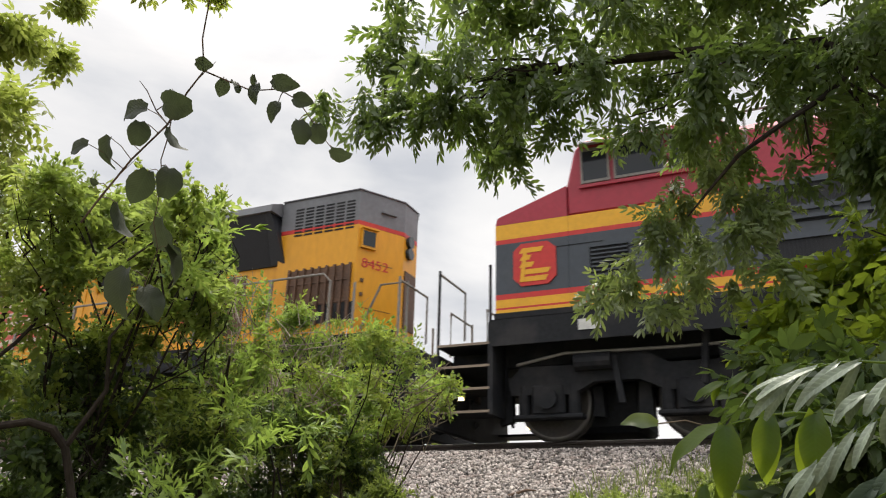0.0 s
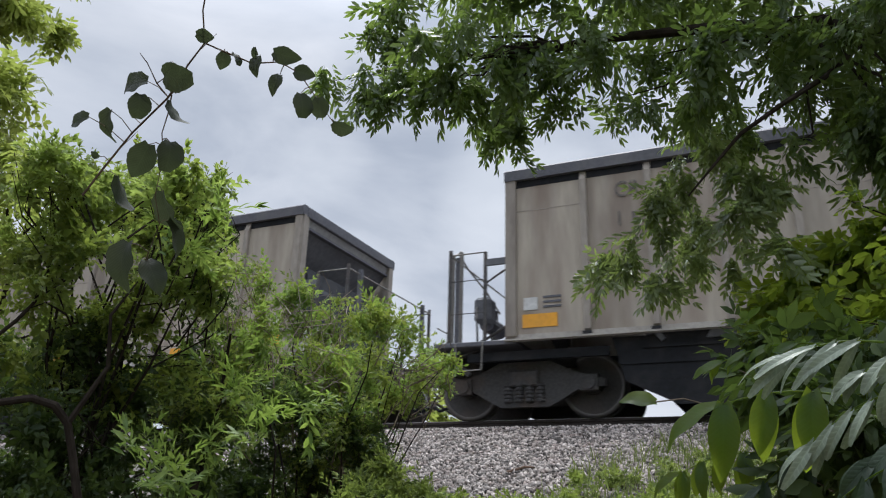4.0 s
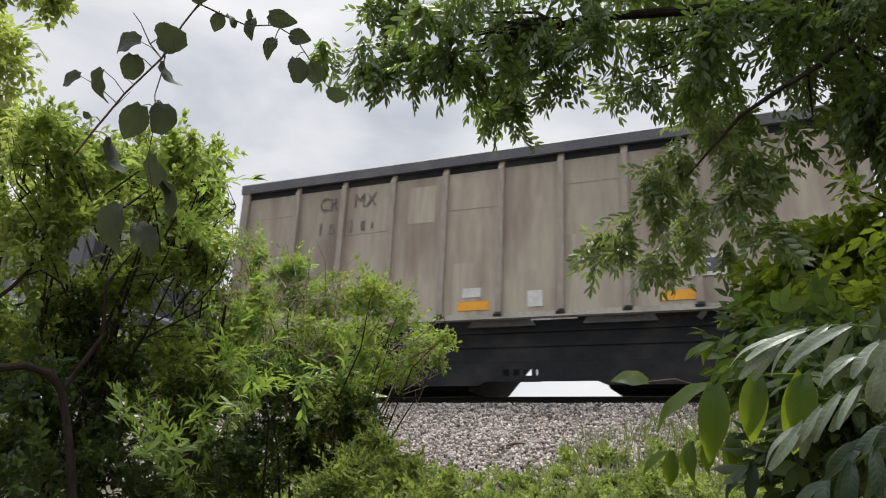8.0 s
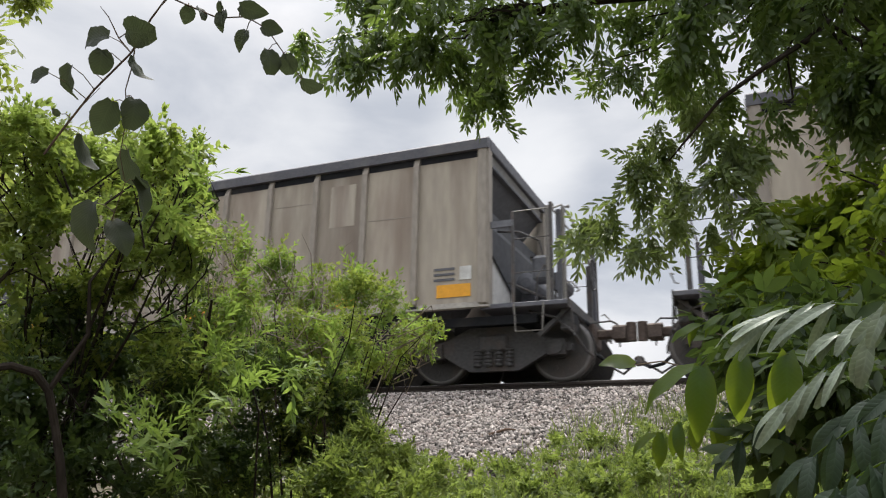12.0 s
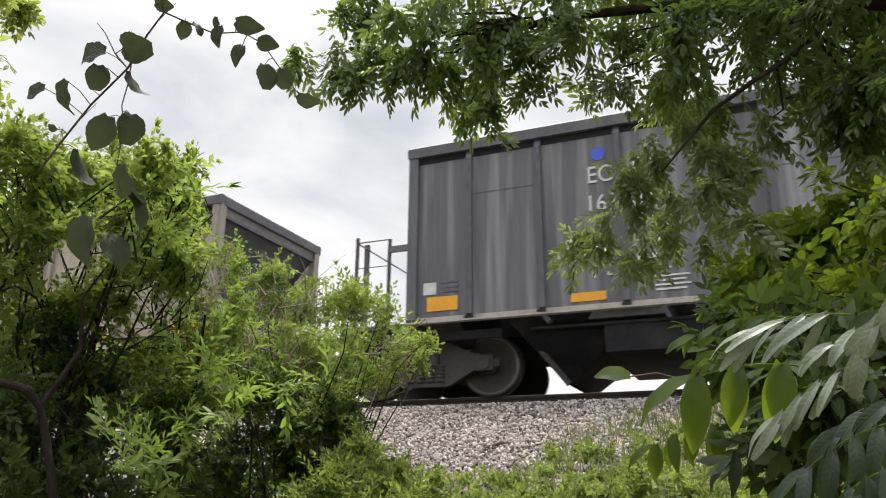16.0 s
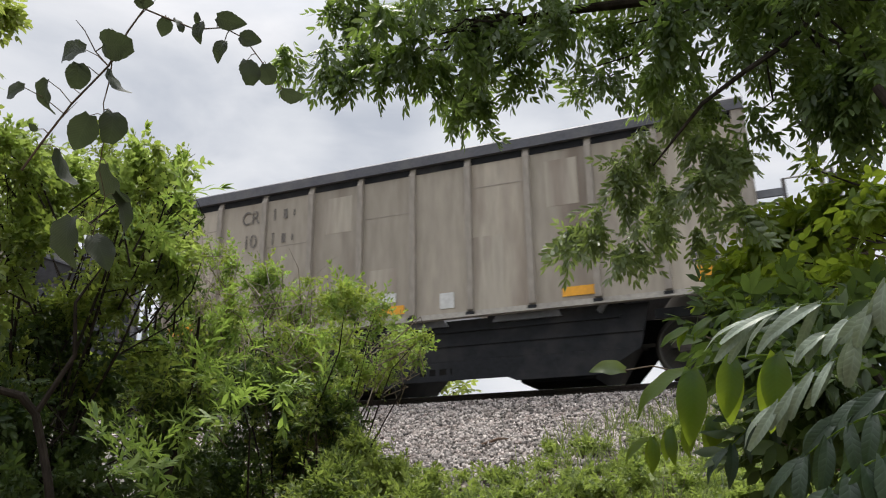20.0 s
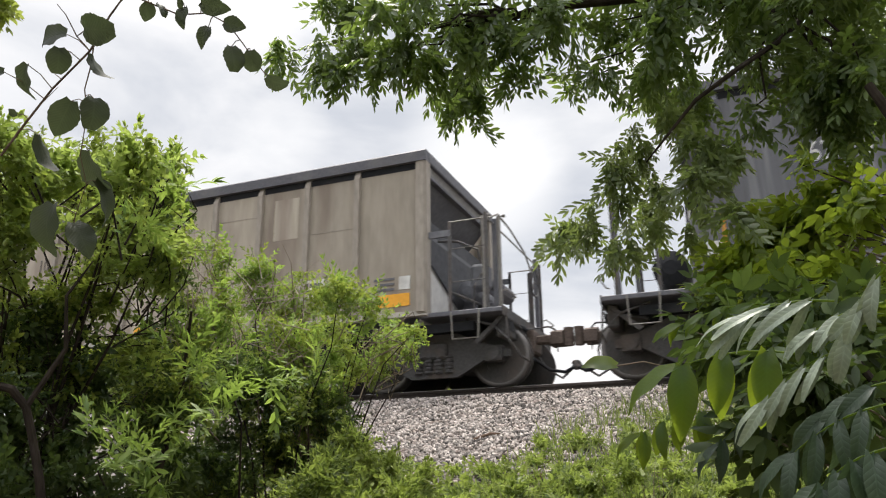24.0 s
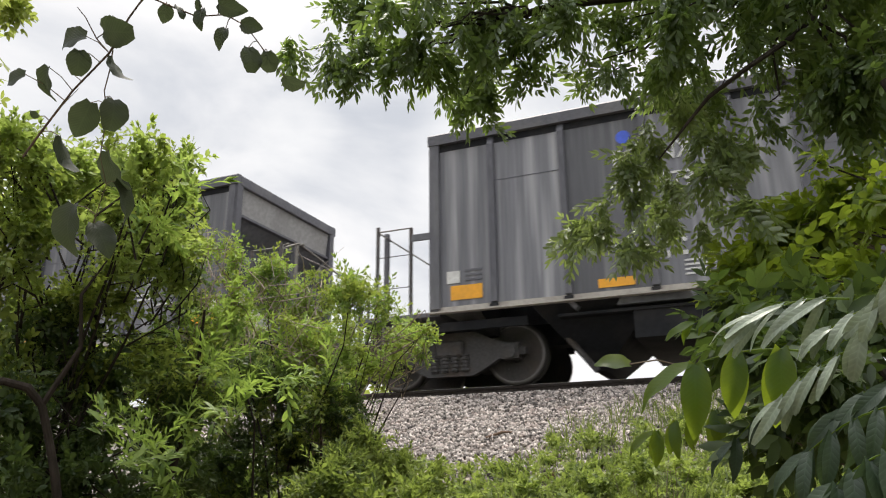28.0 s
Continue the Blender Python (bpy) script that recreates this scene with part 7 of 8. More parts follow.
    limbs(rng, DARK_SHRUB[:9] + DARK_SHRUB[12:13], (-2.52, 2.48, 1.62), a, 0.008)
    sprays(rng, SHOOTS, 70, lance, 0.6, 0.6, "front_shoot", M["light_leaf"], a, "bright lance-leaved shoots", shell=0.1, scale=(0.7, 1.15), tufts=3)
    twigs(rng, DARK_SHRUB, 170, (-2.5, 2.5, 1.7), a, 0.0026, mat="bark")
    b = thing("shrub", "bright green loose shrub leaning towards the track", "shrub", "shrubs before the track")
    base = (-2.15, 3.4, ground_height(-2.15, 3.4) - 0.05)
    # paler leaf outside, darker inside: light on the crown put into colour
    sprays(rng, LIGHT_SHRUB_A, 1250, mid + small, 0.45, 0.8, "upper_crown", M["light_leaf"], b, "leafy shoots coloured as sunlit", shell=0.2, tufts=10, tight=0.27, scale=(0.55, 1.15))
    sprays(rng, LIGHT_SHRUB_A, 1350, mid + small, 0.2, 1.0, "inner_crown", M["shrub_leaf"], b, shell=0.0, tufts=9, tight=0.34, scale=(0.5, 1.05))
    # shade low in this shrub is coloured in with the darker leaf
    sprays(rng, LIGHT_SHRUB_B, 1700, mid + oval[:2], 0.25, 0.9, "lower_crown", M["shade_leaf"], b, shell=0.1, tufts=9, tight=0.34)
    sprays(rng, LIGHT_SHRUB_B, 700, mid + small, 0.4, 0.8, "mid_growth", M["shrub_leaf"], b, shell=0.6, tufts=8, tight=0.28)
    sprays(rng, LIGHT_SHRUB_B, 200, lance, 0.7, 0.5, "lower_growth", M["light_leaf"], b, "bright lance-leaved shoots", shell=0.8, tufts=4, scale=(0.7, 1.2))
    limbs(rng, LIGHT_SHRUB_A, base, b, 0.007)
    twigs(rng, LIGHT_SHRUB_A + LIGHT_SHRUB_B, 150, (-2.1, 3.3, 1.7), b, 0.002)
    # bare, dry twigs stand out of the crown
    dry = [c for c in LIGHT_SHRUB_A if c[0] < -2.1 and c[2] > 2.3]
    twigs(rng, [(x, y - 0.1, z + 0.03, r * 1.35) for x, y, z, r in dry], 110, (-2.2, 3.2, 2.0), b, 0.0017, "dry_twig", "dry_twig")
    c = thing("shrub", "low pale green shrub at the foot of the ballast", "shrub", "shrubs before the track")
    sprays(rng, LOW_SHRUB, 1000, mid + small, 0.6, 0.6, "crown", M["weed_leaf"], c, shell=0.2, tufts=8, tight=0.34)
    mx, my = np.mean([q[0] for q in LOW_SHRUB]), np.mean([q[1] for q in LOW_SHRUB])
    limbs(rng, LOW_SHRUB, (mx, my, ground_height(mx, my) - 0.05), c, 0.004)


def make_trees():
    rng = np.random.RandomState(23)
    hang = [sprig(rng, 5, 0.11, 0.038, 0.0125, 0.75, 0.6, True, 0.1) for _ in range(7)]
    a = thing("tree", "tree with drooping pinnate leaves overhanging the view", "tree", "trees around the viewpoint")
    trunk_base = (1.1, 2.6, ground_height(1.1, 2.6) - 0.1)
    bm = tube(bmesh.new(), [trunk_base, (1.05, 2.65, 1.6), (0.9, 2.75, 2.6), (0.75, 2.85, 3.2), (0.6, 2.9, 3.9)], [0.16, 0.13, 0.10, 0.085, 0.06], 12)
    part("trunk", bm, M["bark"], a, "dark rough trunk")
    bm = tube(bmesh.new(), [(0.78, 2.82, 3.12), (0.4, 2.85, 3.11), (0.13, 2.86, 3.11), (-0.36, 2.82, 3.22), (-0.8, 2.7, 3.2), (-1.25, 2.6, 3.1)], [0.04, 0.027, 0.022, 0.018, 0.013, 0.006], 9)
    tube(bm, DIAGONAL, [0.009, 0.008, 0.007, 0.0055, 0.004, 0.002], 7)
    part("bough", bm, M["bark"], a, "dark horizontal bough")
    limbs(rng, LIMB_A, (-0.9, 2.68, 3.2), a, 0.006, "branch", "bark", 0.8)
    limbs(rng, LIMB_B, (-0.1, 2.85, 3.2), a, 0.008, "branch", "bark", 0.8)
    sprays(rng, LIMB_A, 640, hang, -0.75, 0.45, "outer_crown", M["tree_leaf"], a, shell=0.1, tufts=5, scale=(0.6, 1.1))
    sprays(rng, LIMB_B, 1050, hang, -0.5, 0.6, "inner_crown", M["tree_leaf"], a, shell=0.1, tufts=6, scale=(0.6, 1.15))
    sprays(rng, LIMB_C, 520, hang, -0.8, 0.45, "hanging_spray", M["hang_leaf"], a, "drooping leaf sprays coloured bright as if lit through", shell=0.1, scale=(0.55, 0.95), tufts=4)
    limbs(rng, CANOPY, (0.5, 2.9, 3.6), a, 0.02, "branch", "bark", 0.3)
    # foliage out of view overhead, added to shade the leaves at the right
    sprays(rng, [(0.35, 1.9, 3.75, 0.5), (0.8, 2.2, 3.8, 0.6), (0.1, 2.3, 4.0, 0.5), (0.95, 1.5, 3.5, 0.6), (0.5, 1.2, 3.8, 0.6), (1.2, 2.0, 3.2, 0.6), (1.3, 1.2, 2.6, 0.5)], 620, hang, -0.3, 0.7, "unseen_shade_crown", M["tree_leaf"], a, shell=0.1, scale=(1.0, 1.5), tufts=6)
    sprays(rng, CANOPY, 2300, hang, -0.3, 0.7, "upper_crown", M["tree_leaf"], a, shell=0.1, scale=(0.9, 1.4), tufts=8)
    b = thing("tree", "leafy young tree with oval green leaves", "tree", "trees around the viewpoint")
    oval = [sprig(rng, 4, 0.10, 0.042, 0.019, 0.9, 0.2, True, 0.12) for _ in range(4)]
    bm = tube(bmesh.new(), [(0.45, 2.5, ground_height(0.45, 2.5) - 0.1), (0.4, 2.48, 1.4), (0.2, 2.45, 2.1), (0.0, 2.42, 2.6)], [0.05, 0.04, 0.025, 0.01], 8)
    part("trunk", bm, M["bark"], b)
    limbs(rng, LIMB_D, (0.25, 2.46, 1.9), b, 0.006, "branch")
    sprays(rng, LIMB_D, 420, oval, -0.1, 0.7, "crown", M["broad_mid_leaf"], b, shell=0.1, scale=(0.6, 1.0), tufts=5)
    limbs(rng, BROAD_FILL, (0.2, 2.5, 2.1), b, 0.005, "branch", "twig", 0.6)
    sprays(rng, BROAD_FILL, 420, oval, -0.15, 0.7, "outer_crown", M["broad_mid_leaf"], b, "bright oval leaves lit from above", shell=0.1, scale=(0.7, 1.2), tufts=5)
    c = thing("tree", "pale yellow-green tree beyond the dark shrub", "tree", "trees around the viewpoint")
    rough = [sprig(rng, 4, 0.16, 0.06, 0.028, 0.9, 0.2) for _ in range(4)]
    limbs(rng, PALE_TREE, (-5.8, 4.3, ground_height(-5.8, 4.3) - 0.1), c, 0.03, "limb")
    sprays(rng, PALE_TREE, 560, rough, 0.2, 0.5, "crown", M["pale_leaf"], c, shell=0.2, tufts=7, scale=(0.5, 1.0))
    d = thing("tree", "tree with light green leaves overhead", "tree", "trees around the viewpoint")
    bm = tube(bmesh.new(), [(-4.3, 1.4, ground_height(-4.3, 1.4) - 0.1), (-4.2, 1.6, 2.2), (-3.7, 2.0, 3.9), (-3.0, 2.4, 4.3), (-2.3, 2.5, 4.15)], [0.12, 0.10, 0.06, 0.035, 0.01], 9)
    part("trunk", bm, M["bark"], d)
    sprays(rng, TOP_LEFT, 330, rough, -0.3, 0.6, "crown", M["pale_leaf"], d, shell=0.2, scale=(0.4, 0.7), tufts=4)


def broad_leaf(width, length, toothed=0.0, droop=0.18, curl=0.0, blunt=False):
    """A broad leaf blade along +x: a raised midrib, cupped halves, a drooping tip and curled edges."""
    bm = bmesh.new()
    n = 12
    rows = []
    for k in range(n + 1):
        u = k / n
        w = width * 0.5 * (math.sin(math.pi * min(1, u * 0.94 + 0.06)) ** 0.7) * (1.0 - 0.30 * u) * (1 + toothed * (-1) ** k)
        if blunt:
            w = width * 0.5 * math.sin(math.pi * min(1, u * 0.88 + 0.06)) ** 0.6 * (1 + toothed * (-1) ** k)
        w = max(w, 0.0006)
        z = 0.08 * length * math.sin(math.pi * u) - droop * length * u * u
        back = -0.06 * length if k == 0 else 0
        wave = 0.05 * width * math.sin(u * 11.0)
        rows.append([bm.verts.new((u * length + back * abs(f), f * w, z + abs(f) * w * 0.22 + curl * f * abs(f) * w + wave * f * f)) for f in (-1, -0.5, 0, 0.5, 1)])
    for a, b in zip(rows, rows[1:]):
        for k in range(4):
            bm.faces.new((a[k], b[k], b[k + 1], a[k + 1])).smooth = True
    return bm


def blade_pose(p, along, face):
    """A pose at p whose x runs along and whose z looks towards face."""
    x = Vector(along).normalized()
    z = (Vector(face) - x * Vector(face).dot(x)).normalized()
    y = z.cross(x)
    m = Matrix((x, y, z)).transposed().to_4x4()
    m.translation = p
    return m


def make_vine():
    v = thing("vine", "thin vine with heart-shaped dark grey-green leaves", "vine")
    bm = tube(bmesh.new(), VINE_STEM, [0.0016, 0.0016, 0.0015, 0.0015, 0.0014, 0.0013, 0.0013, 0.0012], 6)
    tube(bm, VINE_RUNNER, [0.0013, 0.0013, 0.0012, 0.0011, 0.001, 0.0009, 0.0008, 0.0006], 5)
    tube(bm, VINE_TENDRIL, [0.0011, 0.001, 0.0009, 0.0008, 0.0007, 0.0007, 0.0006], 5)
    part("stem", bm, M["stick"], v, "brown twining stem")
    nodes = [Vector(p).lerp(Vector(q), k / 4) for line in (VINE_STEM, VINE_RUNNER, VINE_TENDRIL) for p, q in zip(line, line[1:]) for k in range(4)]
    rnd = random.Random(3)
    right, up, out = Vector((0.92, 0.38, 0.0)), Vector((0.12, -0.29, 0.95)), Vector((0.36, -0.88, -0.31))
    # a dead forked side twig
    shape = random.Random(8)
    fork = Vector(VINE_STEM[3])
    bm = tube(bmesh.new(), [fork, fork - right * 0.018 + up * 0.021, fork - right * 0.033 + up * 0.051, fork - right * 0.045 + up * 0.066], [0.0011, 0.001, 0.0008, 0.0005], 5)
    tube(bm, [fork - right * 0.018 + up * 0.021, fork - right * 0.005 + up * 0.03, fork + right * 0.012 + up * 0.034], [0.0009, 0.0008, 0.0005], 5)
    part("dead_twig", bm, M["stick"], v, "bare dead twig")
    for x, y, z, size, a, b in VINE_LEAVES + VINE_LEAVES_OUTER:
        along = (right * a - up * b).normalized() + out * rnd.uniform(-0.5, 0.5)
        face = out + Vector((rnd.uniform(-1.3, 1.3), rnd.uniform(-0.4, 0.4), rnd.uniform(-0.9, 1.1)))
        lf = part("leaf", broad_leaf(size * rnd.uniform(0.7, 0.9), size * rnd.uniform(0.84, 1.0), shape.uniform(0.015, 0.04), rnd.uniform(0.05, 0.4), rnd.uniform(-0.35, 0.4), shape.random() < 0.6), M["vine_leaf"], v, at=blade_pose((x, y, z), along, face))
        p = Vector((x, y, z))
        near = min(nodes, key=lambda n: (n - p).length)
        mid = (p + near) / 2 + Vector((0, 0, 0.004))
        part("leaf_stalk", tube(bmesh.new(), [near, mid, p], [0.0009, 0.0008, 0.0007], 4), M["twig"], v)
    for k, c in enumerate(nodes[6:20:3]):
        bm = bmesh.new()
        tube(bm, [c, c + Vector((0.015 * (-1) ** k, 0.0, 0.012)), c + Vector((0.03 * (-1) ** k, 0.004, 0.03))], [0.0008, 0.0006, 0.0004], 4)
        part("tendril", bm, M["twig"], v)
    return v


def compound_leaf(kind, a, b, pairs, length, width, hang, rnd):
    """A large pinnate leaf: a stalk from a to b with broad leaflets that hang from it."""
    a, b = Vector(a), Vector(b)
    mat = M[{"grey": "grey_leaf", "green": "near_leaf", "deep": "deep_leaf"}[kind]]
    t = thing("compound_leaf", {"grey": "large glossy compound leaf with grey-green leaflets paled as if top-lit", "green": "large compound leaf with broad bright green leaflets", "deep": "large compound leaf with blue-green leaflets darkened for shade"}[kind], "leaf", "compound leaves close to the viewpoint")
    ax = (b - a)
    pts = [a + ax * u + Vector((0, 0, 0.10 * ax.length * math.sin(math.pi * u) * 0.8)) for u in (0, 0.2, 0.4, 0.6, 0.8, 1.0)]
    part("stalk", tube(bmesh.new(), pts, [0.0015, 0.0014, 0.0012, 0.001, 0.0009, 0.0007], 6), M["near_leaf"], t, "slender green leaf stalk")
    d = ax.normalized()
    out = Vector((0.36, -0.88, -0.31))
    for k in range(pairs):
        u = 0.25 + 0.7 * k / max(1, pairs - 1)
        p = a + ax * u + Vector((0, 0, 0.08 * ax.length * math.sin(math.pi * u)))
        for s in (-1, 1):
            side = Vector((0, 0, -1)) * hang + out * (0.3 * s) + d * rnd.uniform(0.6, 0.95) * (1.0 if hang < 0.9 else 0.3) + Vector((0, 0, 0.3 * s)) + Vector((rnd.uniform(-0.15, 0.15), 0, rnd.uniform(-0.1, 0.25)))
            face = Vector((0.1, -0.75 if hang > 0.8 else -1.0, 0.8 if hang > 0.8 else 0.6)) + Vector((rnd.uniform(-0.4, 0.4), rnd.uniform(-0.3, 0.3), 0))
            sc = rnd.uniform(0.85, 1.1)
            part("leaflet", broad_leaf(width * sc, length * sc, 0.0, rnd.uniform(0.05, 0.25), rnd.uniform(-0.15, 0.3), kind == "grey"), mat, t, at=blade_pose(p, side, face))
    part("leaflet", broad_leaf(width, length), mat, t, at=blade_pose(pts[-1], d + Vector((0, 0, -0.35 * hang)), (0.1, -0.6, 0.8)))
    return t


def make_near_leaves():
    rnd = random.Random(8)
    for row in SPRAYS_NEAR:
        compound_leaf(*row, rnd)
    t = thing("young_shoot", "thin shoot with one yellow-green leaf", "shoot")
    tip, base = LONE_LEAF
    part("stalk", tube(bmesh.new(), [base, ((tip[0] + base[0]) / 2, tip[1], tip[2] + 0.004), tip], 0.0013, 5), M["twig"], t)
    part("leaf", broad_leaf(0.035, 0.055), M["weed_leaf"], t, at=blade_pose(tip, (-0.9, -0.3, 0.1), (0.3, -0.8, 0.5)))
    rng = np.random.RandomState(31)
    b = thing("sapling", "leafy sapling with broad green leaves", "sapling")
    tmpl = [sprig(rng, 3, 0.075, 0.036, 0.0155, 0.9, 0.25) for _ in range(4)]
    bm = tube(bmesh.new(), [(0.25, 1.95, ground_height(0.25, 1.95) - 0.05), (0.15, 1.98, 1.2), (-0.05, 2.02, 1.7), (-0.2, 2.05, 2.0)], [0.02, 0.016, 0.01, 0.005], 7)
    part("stem", bm, M["bark"], b)
    limbs(rng, NEAR_LEAVES, (0.0, 2.0, 1.6), b, 0.005, "branch", "twig", 0.5)
    # sapling under the tree: its shade is coloured in as well
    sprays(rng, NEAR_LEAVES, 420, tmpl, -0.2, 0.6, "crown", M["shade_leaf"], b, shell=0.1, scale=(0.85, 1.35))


def make_undergrowth():
    rng = np.random.RandomState(77)
    # grass blades on the verge: up the bank beyond the bare ballast, low in front of it
    n = 52000
    x, y = rng.uniform(-5.0, 2.0, n), rng.uniform(4.0, 9.9, n)
    edge = np.interp(x, (-5, -4.4, -3.9, -3.2, -2.75, -2.3, -2.2, -1.9, -1.55, -1.0, 2.0), (9.3, 8.6, 7.3, 6.7, 6.5, 6.8, 8.1, 8.8, 9.3, 9.75, 9.8))
    thin = np.clip((edge - y) / 1.2, 0.12, 1.0) * np.clip(0.55 + 0.9 * np.array([noise.noise((a * 1.7, b * 1.7, 9)) for a, b in zip(x, y)]), 0.1, 1)
    keep = (y < edge + rng.normal(0, 0.1, n)) & (rng.rand(n) < thin * np.where(y < 7.7, 0.3, 0.85))
    x, y = x[keep], y[keep]
    z = np.array([ground_height(a, b) for a, b in zip(x, y)]) + np.where(y > 6.4, 0.03, 0)
    h = rng.uniform(0.06, 0.2, len(x)) * np.where(rng.rand(len(x)) < 0.15, 1.5, 1) * np.interp(y, (4, 7, 9.5), (1.2, 1.1, 0.9))
    lean = rng.normal(0, 0.45, (len(x), 2)) * h[:, None]
    w = rng.uniform(0.003, 0.008, len(x))
    ang = rng.uniform(0, math.pi, len(x))
    dx, dy = np.cos(ang) * w, np.sin(ang) * w
    v = np.stack([np.column_stack((x - dx, y - dy, z - 0.02)), np.column_stack((x + dx, y + dy, z - 0.02)),
                  np.column_stack((x + dx * 0.8 + lean[:, 0] * 0.35, y + dy * 0.8 + lean[:, 1] * 0.35, z + h * 0.6)),
                  np.column_stack((x - dx * 0.8 + lean[:, 0] * 0.35, y - dy * 0.8 + lean[:, 1] * 0.35, z + h * 0.6)),
                  np.column_stack((x + lean[:, 0], y + lean[:, 1], z + h))], axis=1)
    f3 = np.array([(0, 1, 2), (0, 2, 3), (3, 2, 4)])
    f = (f3[None] + (np.arange(len(x)) * 5)[:, None, None]).reshape(-1, 3)
    scatter_mesh("grass", v.reshape(-1, 3), f, M["grass_leaf"], "thin pale green grass at the foot of the ballast", "grass")
    low = [sprig(rng, 4, 0.10, 0.045, 0.022, 0.95, 0.15) for _ in range(4)]
    cl = []
    for _ in range(330):
        a, b = rng.uniform(-4.2, 1.0), rng.uniform(5.6, 8.6)
        if b > np.interp(a, (-4.2, -3.9, -3.3, -2.75, -2.3, -2.0, -1.0, 1.0), (8.2, 7.4, 6.9, 6.65, 6.9, 7.7, 8.4, 8.6)):
            continue
        cl.append((a, b, ground_height(a, b) + 0.06, rng.uniform(0.08, 0.2)))
    for _ in range(90):
        a, b = rng.uniform(-3.9, 0.4), rng.uniform(6.15, 6.85)
        cl.append((a, b, ground_height(a, b) + 0.07, rng.uniform(0.08, 0.16)))
    herb = [shoot(rng, 8, 0.11, 0.046, 0.018, 0.9, 0.1, 3) for _ in range(5)]
    sprays(rng, cl, 10500, low + herb + herb, 0.6, 0.7, "weeds", M["weed_leaf"], None, "low bright green weeds on the slope", shell=0.1, flat=0.7, scale=(0.5, 1.15), tufts=3)["kind"] = "stuff"
    # dead leaves and bare stems lie between the weeds
    n = 2200
    lx, ly = rng.uniform(-4.0, 0.8, n), rng.uniform(4.5, 7.3, n)
    lz = np.array([ground_height(p, q) for p, q in zip(lx, ly)]) + 0.02 + np.where(ly > 6.4, 0.03, 0)
    q4 = rng.normal(size=(n, 4)) * (1, 0.3, 0.3, 1.5)
    q4 /= np.linalg.norm(q4, axis=1)[:, None]
    v = rotate(q4, np.repeat(leaflet(0.05, 0.024, 0.5, 0.2)[None], n, 0) * rng.uniform(0.5, 1.2, (n, 1, 1))) + np.column_stack((lx, ly, lz))[:, None]
    f = (LEAF_FACES[None] + (np.arange(n) * 8)[:, None, None]).reshape(-1, 3)
    scatter_mesh("leaf_litter", v.reshape(-1, 3), f, M["dead_leaf"], "brown dead leaves lying among the weeds", "leaf litter")
    w = thing("weed_clump", "knee-high bright green weeds beside the ballast", "weeds")
    sprays(rng, [(x, y, z - 0.10, r * 0.75) for x, y, z, r in WEEDS], 800, low + herb, 0.5, 0.7, "foliage", M["weed_leaf"], w, shell=0.1, scale=(0.5, 0.95), flat=0.7, tufts=5)
    bm = bmesh.new()
    for c in WEEDS:
        for _ in range(5):
            a, b = c[0] + rng.normal() * c[3] * 0.5, c[1] + rng.normal() * c[3] * 0.5
            g = ground_height(a, b)
            tube(bm, [(a, b, g - 0.02), (a + rng.normal() * 0.03, b, (g + c[2] - 0.1) / 2), (a + rng.normal() * 0.04, b, c[2] - 0.1)], [0.0025, 0.002, 0.001], 4)
    part("stem", bm, M["twig"], w)["kind"] = "stuff"
    s = single("stick", tube(bmesh.new(), [(-2.98, 7.72, 2.10), (-2.85, 7.8, 2.15), (-2.7, 7.84, 2.2), (-2.62, 7.9, 2.2)], [0.012, 0.016, 0.014, 0.006], 7), M["stick"], "short dead brown stick lying on the ballast", "stick")
    far = thing("far_bush", "distant green bushes beyond the railway", "bush")
    big = [sprig(rng, 4, 0.5, 0.22, 0.12, 0.9, 0.2) for _ in range(3)]
    sprays(rng, FAR_BUSHES, 900, big, 0.3, 0.5, "crown", M["pale_leaf"], far, shell=0.1)
    bm = bmesh.new()
    for c in FAR_BUSHES:
        tube(bm, [(c[0], c[1], ground_height(c[0], c[1]) - 0.1), (c[0] + 0.1, c[1], c[2])], [0.08, 0.03], 6)
    part("stem", bm, M["bark"], far)


def make_shade_trees():
    """Unseen trees added at the back of the viewpoint to shade the leaves around it."""
    rng = np.random.RandomState(52)
    big = [sprig(rng, 5, 0.75, 0.30, 0.13, 0.85, 0.2) for _ in range(4)]
    for x, y, h, r in ((-6.5, -4.6, 4.0, 1.6), (-3.0, -5.8, 4.2, 1.8), (0.5, -5.6, 4.0, 1.7), (4.0, -4.4, 4.6, 1.9), (5.0, 1.2, 5.2, 1.8), (-8.5, 0.0, 4.4, 1.5)):
        t = thing("tree", "unseen broad tree added at the back of the viewpoint for shade", "tree", "trees around the viewpoint")
        g = ground_height(x, y) - 0.1
        part("trunk", tube(bmesh.new(), [(x, y, g), (x + 0.1, y, 1.5), (x - 0.1, y + 0.1, 3.2), (x, y, h - 1)], [0.2, 0.16, 0.12, 0.05], 10), M["bark"], t)
        cl = [(x + rng.normal() * r * 0.5, y + rng.normal() * r * 0.4, z, r * rng.uniform(0.4, 0.6)) for z in (1.6, 2.3, 2.9, h - 0.8) for _ in range(2)]
        limbs(rng, cl, (x, y, 1.4), t, 0.05, "branch", "bark", 0.4)
        cl = [c for c in cl if (c[0] + 0.35) ** 2 + (c[1] - 0.7) ** 2 > (c[3] + 0.7) ** 2 or c[2] > 3.6 + c[3]]
        sprays(rng, cl, 300, big, 0.0, 0.8, "crown", M["shrub_leaf"], t, shell=0.2, stem=0.7)


make_shrubs()
make_trees()
make_shade_trees()
VINE = make_vine()
make_near_leaves()
make_undergrowth()


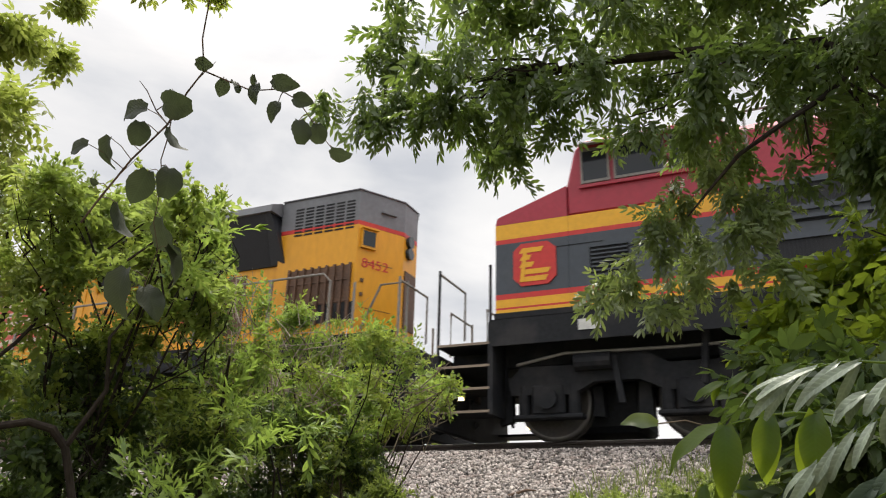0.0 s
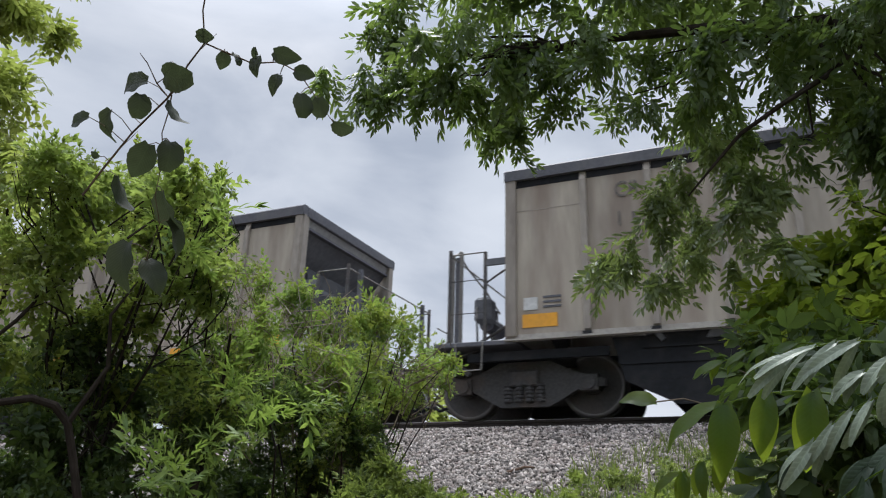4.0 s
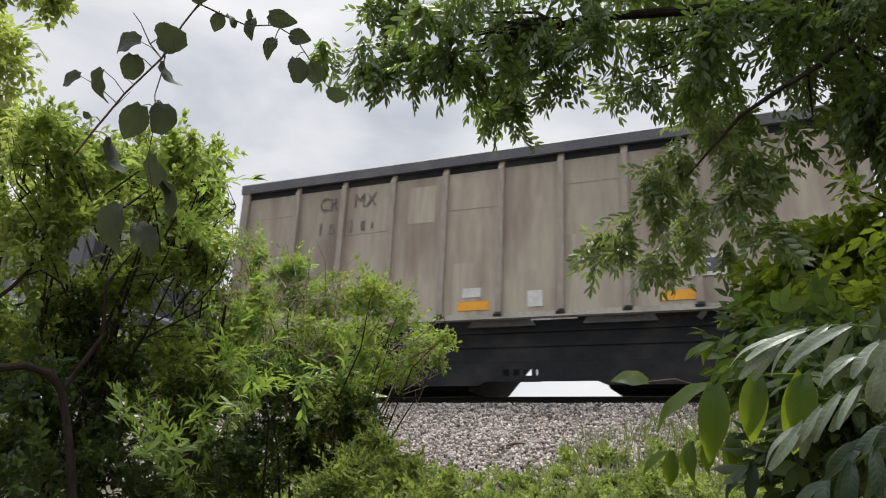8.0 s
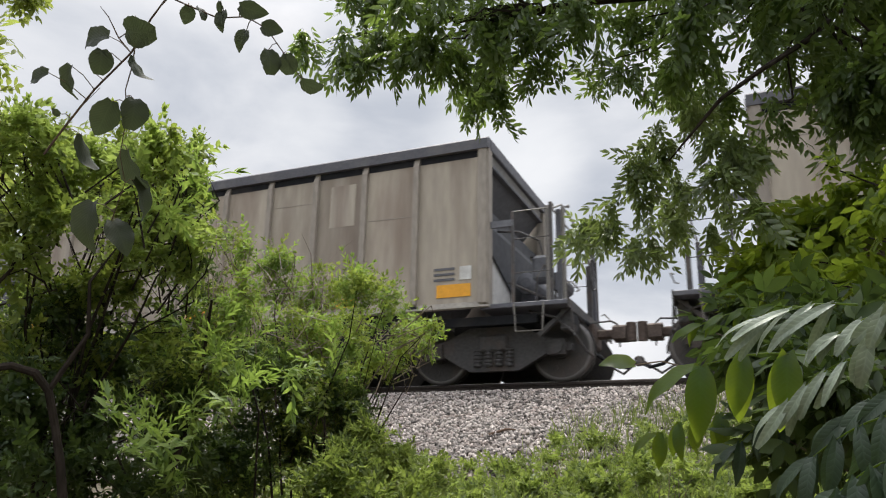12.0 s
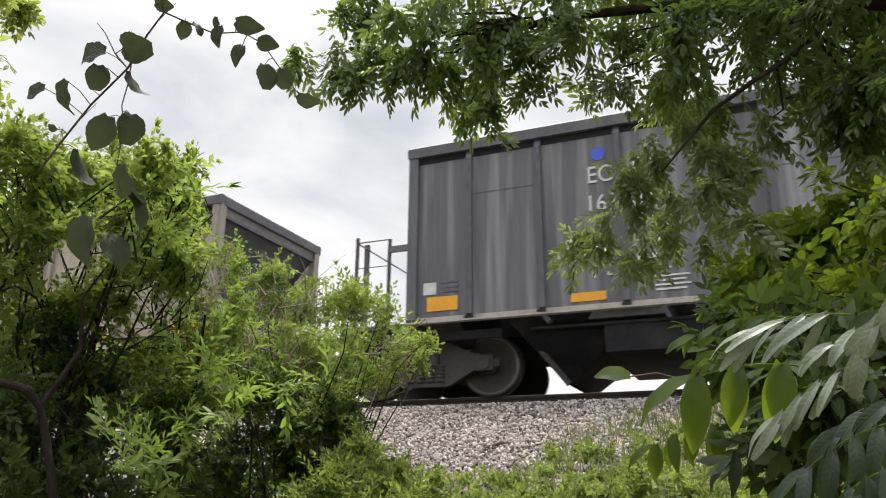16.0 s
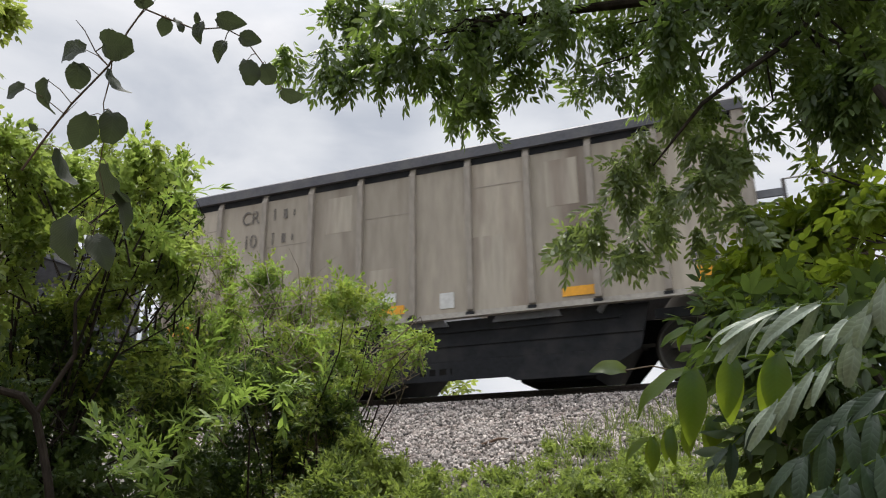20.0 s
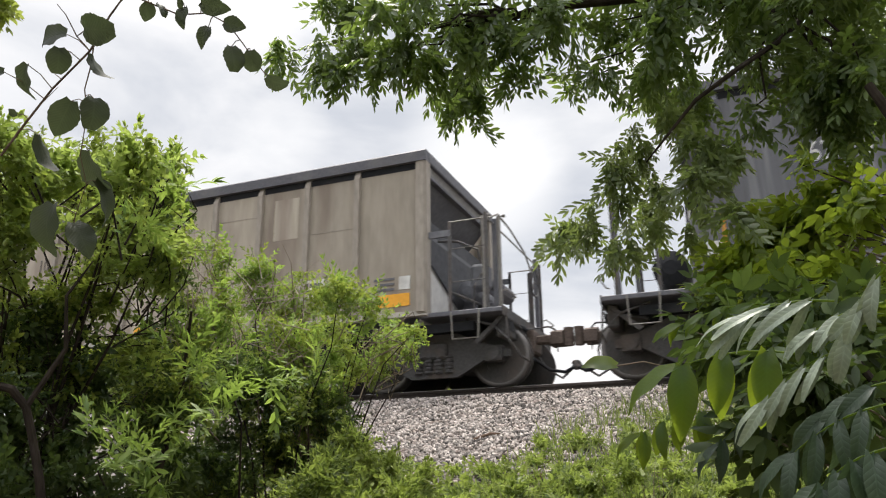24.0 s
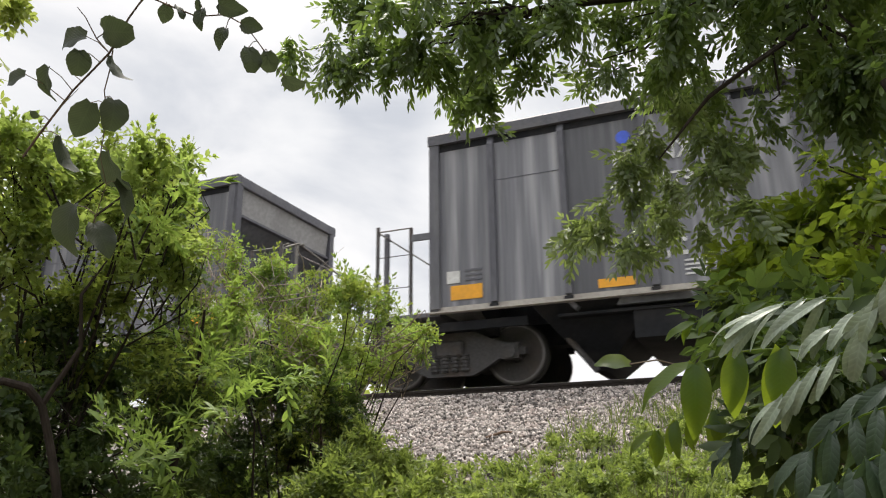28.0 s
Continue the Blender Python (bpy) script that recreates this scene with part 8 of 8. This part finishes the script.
# ---- what moves ----
# place of the train along the track, second by second: the rear body end of the first hopper car
RUN = [(0.0, -38.45), (3.0, -12.50), (5.0, 4.83), (7.0, 22.17), (8.0, 30.81), (9.5, 43.81), (11.0, 56.83), (14.5, 87.24), (16.0, 100.19),
       (17.5, 113.23), (19.0, 126.31), (20.5, 139.43), (23.5, 165.67), (25.0, 178.89), (26.5, 192.28), (28.0, 205.78)]
YELLOW_AHEAD, RED_AHEAD = 12.87, 34.50


def run_at(t):
    for (t0, s0), (t1, s1) in zip(RUN, RUN[1:]):
        if t <= t1:
            return s0 + (s1 - s0) * (t - t0) / (t1 - t0)
    return RUN[-1][1]


def spin(wheel, ahead, radius):
    """Roll a wheelset while it passes the opening; it rests before and after."""
    home = wheel.matrix_basis.translation.copy()
    x_local = ahead + home.x
    steps = [k * 0.05 for k in range(561)]
    inside = [t for t in steps if -15.5 < run_at(t) + x_local < 5.0]
    if not inside:
        return
    start = run_at(inside[0])
    rows = [] if inside[0] == 0 else [(0.0, pose(*home))]
    last = None
    for t in inside:
        a = math.degrees((run_at(t) - start) / radius)
        rows.append((t, pose(*home, 0, a, 0)))
        last = a
    if inside[-1] < 28.0:
        rows.append((28.0, pose(*home, 0, last, 0)))
    walk(wheel, rows)


def motions():
    movers = [(c, -PITCH * k, WHEEL_R) for k, (c, _, _) in enumerate(CARS)] + [(yellow_loco, YELLOW_AHEAD, 0.53), (red_loco, RED_AHEAD, 0.53)]
    for car, ahead, radius in movers:
        walk(car, [(t, pose(s + ahead, TRACK_Y, RAIL_Z)) for t, s in RUN])
        for ob in car.children:
            if ob.name.startswith("wheelset"):
                spin(ob, ahead, radius)
    # the vine sways in the draught of the train
    walk(VINE, [(t, pose(x / 100, y / 100, z / 100)) for t, x, y, z in SWAY])


SWAY = [(0, 0.4, 1.7, -1.4), (1, 1.0, 2.0, -0.9), (1.5, 1.6, 3.2, -1.5), (2, 2.0, 3.9, -1.7), (2.5, 2.1, 3.9, -1.7), (3, 1.7, 3.4, -1.6), (3.5, 1.2, 2.3, -1.0), (5.5, 0.1, 0.7, -0.8), (7, -0.0, 0.2, -0.3), (8, 0.6, 0.7, 0.0), (9, 0.1, 0.1, -0.0), (10.5, 0.2, 0.5, -0.2), (12, -0.2, -0.0, -0.3), (12.5, 0.2, 0.3, -0.0), (14.5, -0.3, -0.3, -0.1), (15.5, 0.5, 1.2, -0.6)]
SWAY += [(16.5, -0.3, -0.5, 0.2), (17.5, 0.3, 0.5, -0.1), (19, -0.3, -0.6, 0.2), (20.5, -0.4, -0.7, 0.2), (21.5, -0.3, -0.6, 0.3), (23.5, -1.0, -2.0, 0.8), (24.5, -1.1, -2.1, 0.7), (25, -1.7, -3.1, 1.0), (25.5, -2.5, -4.4, 1.0), (26, -2.9, -5.4, 1.5), (26.5, -1.9, -4.8, 2.6), (27, -0.8, -2.1, 1.3), (27.5, 0.2, -0.2, 0.6), (28, -0.6, -1.4, 0.8)]
motions()
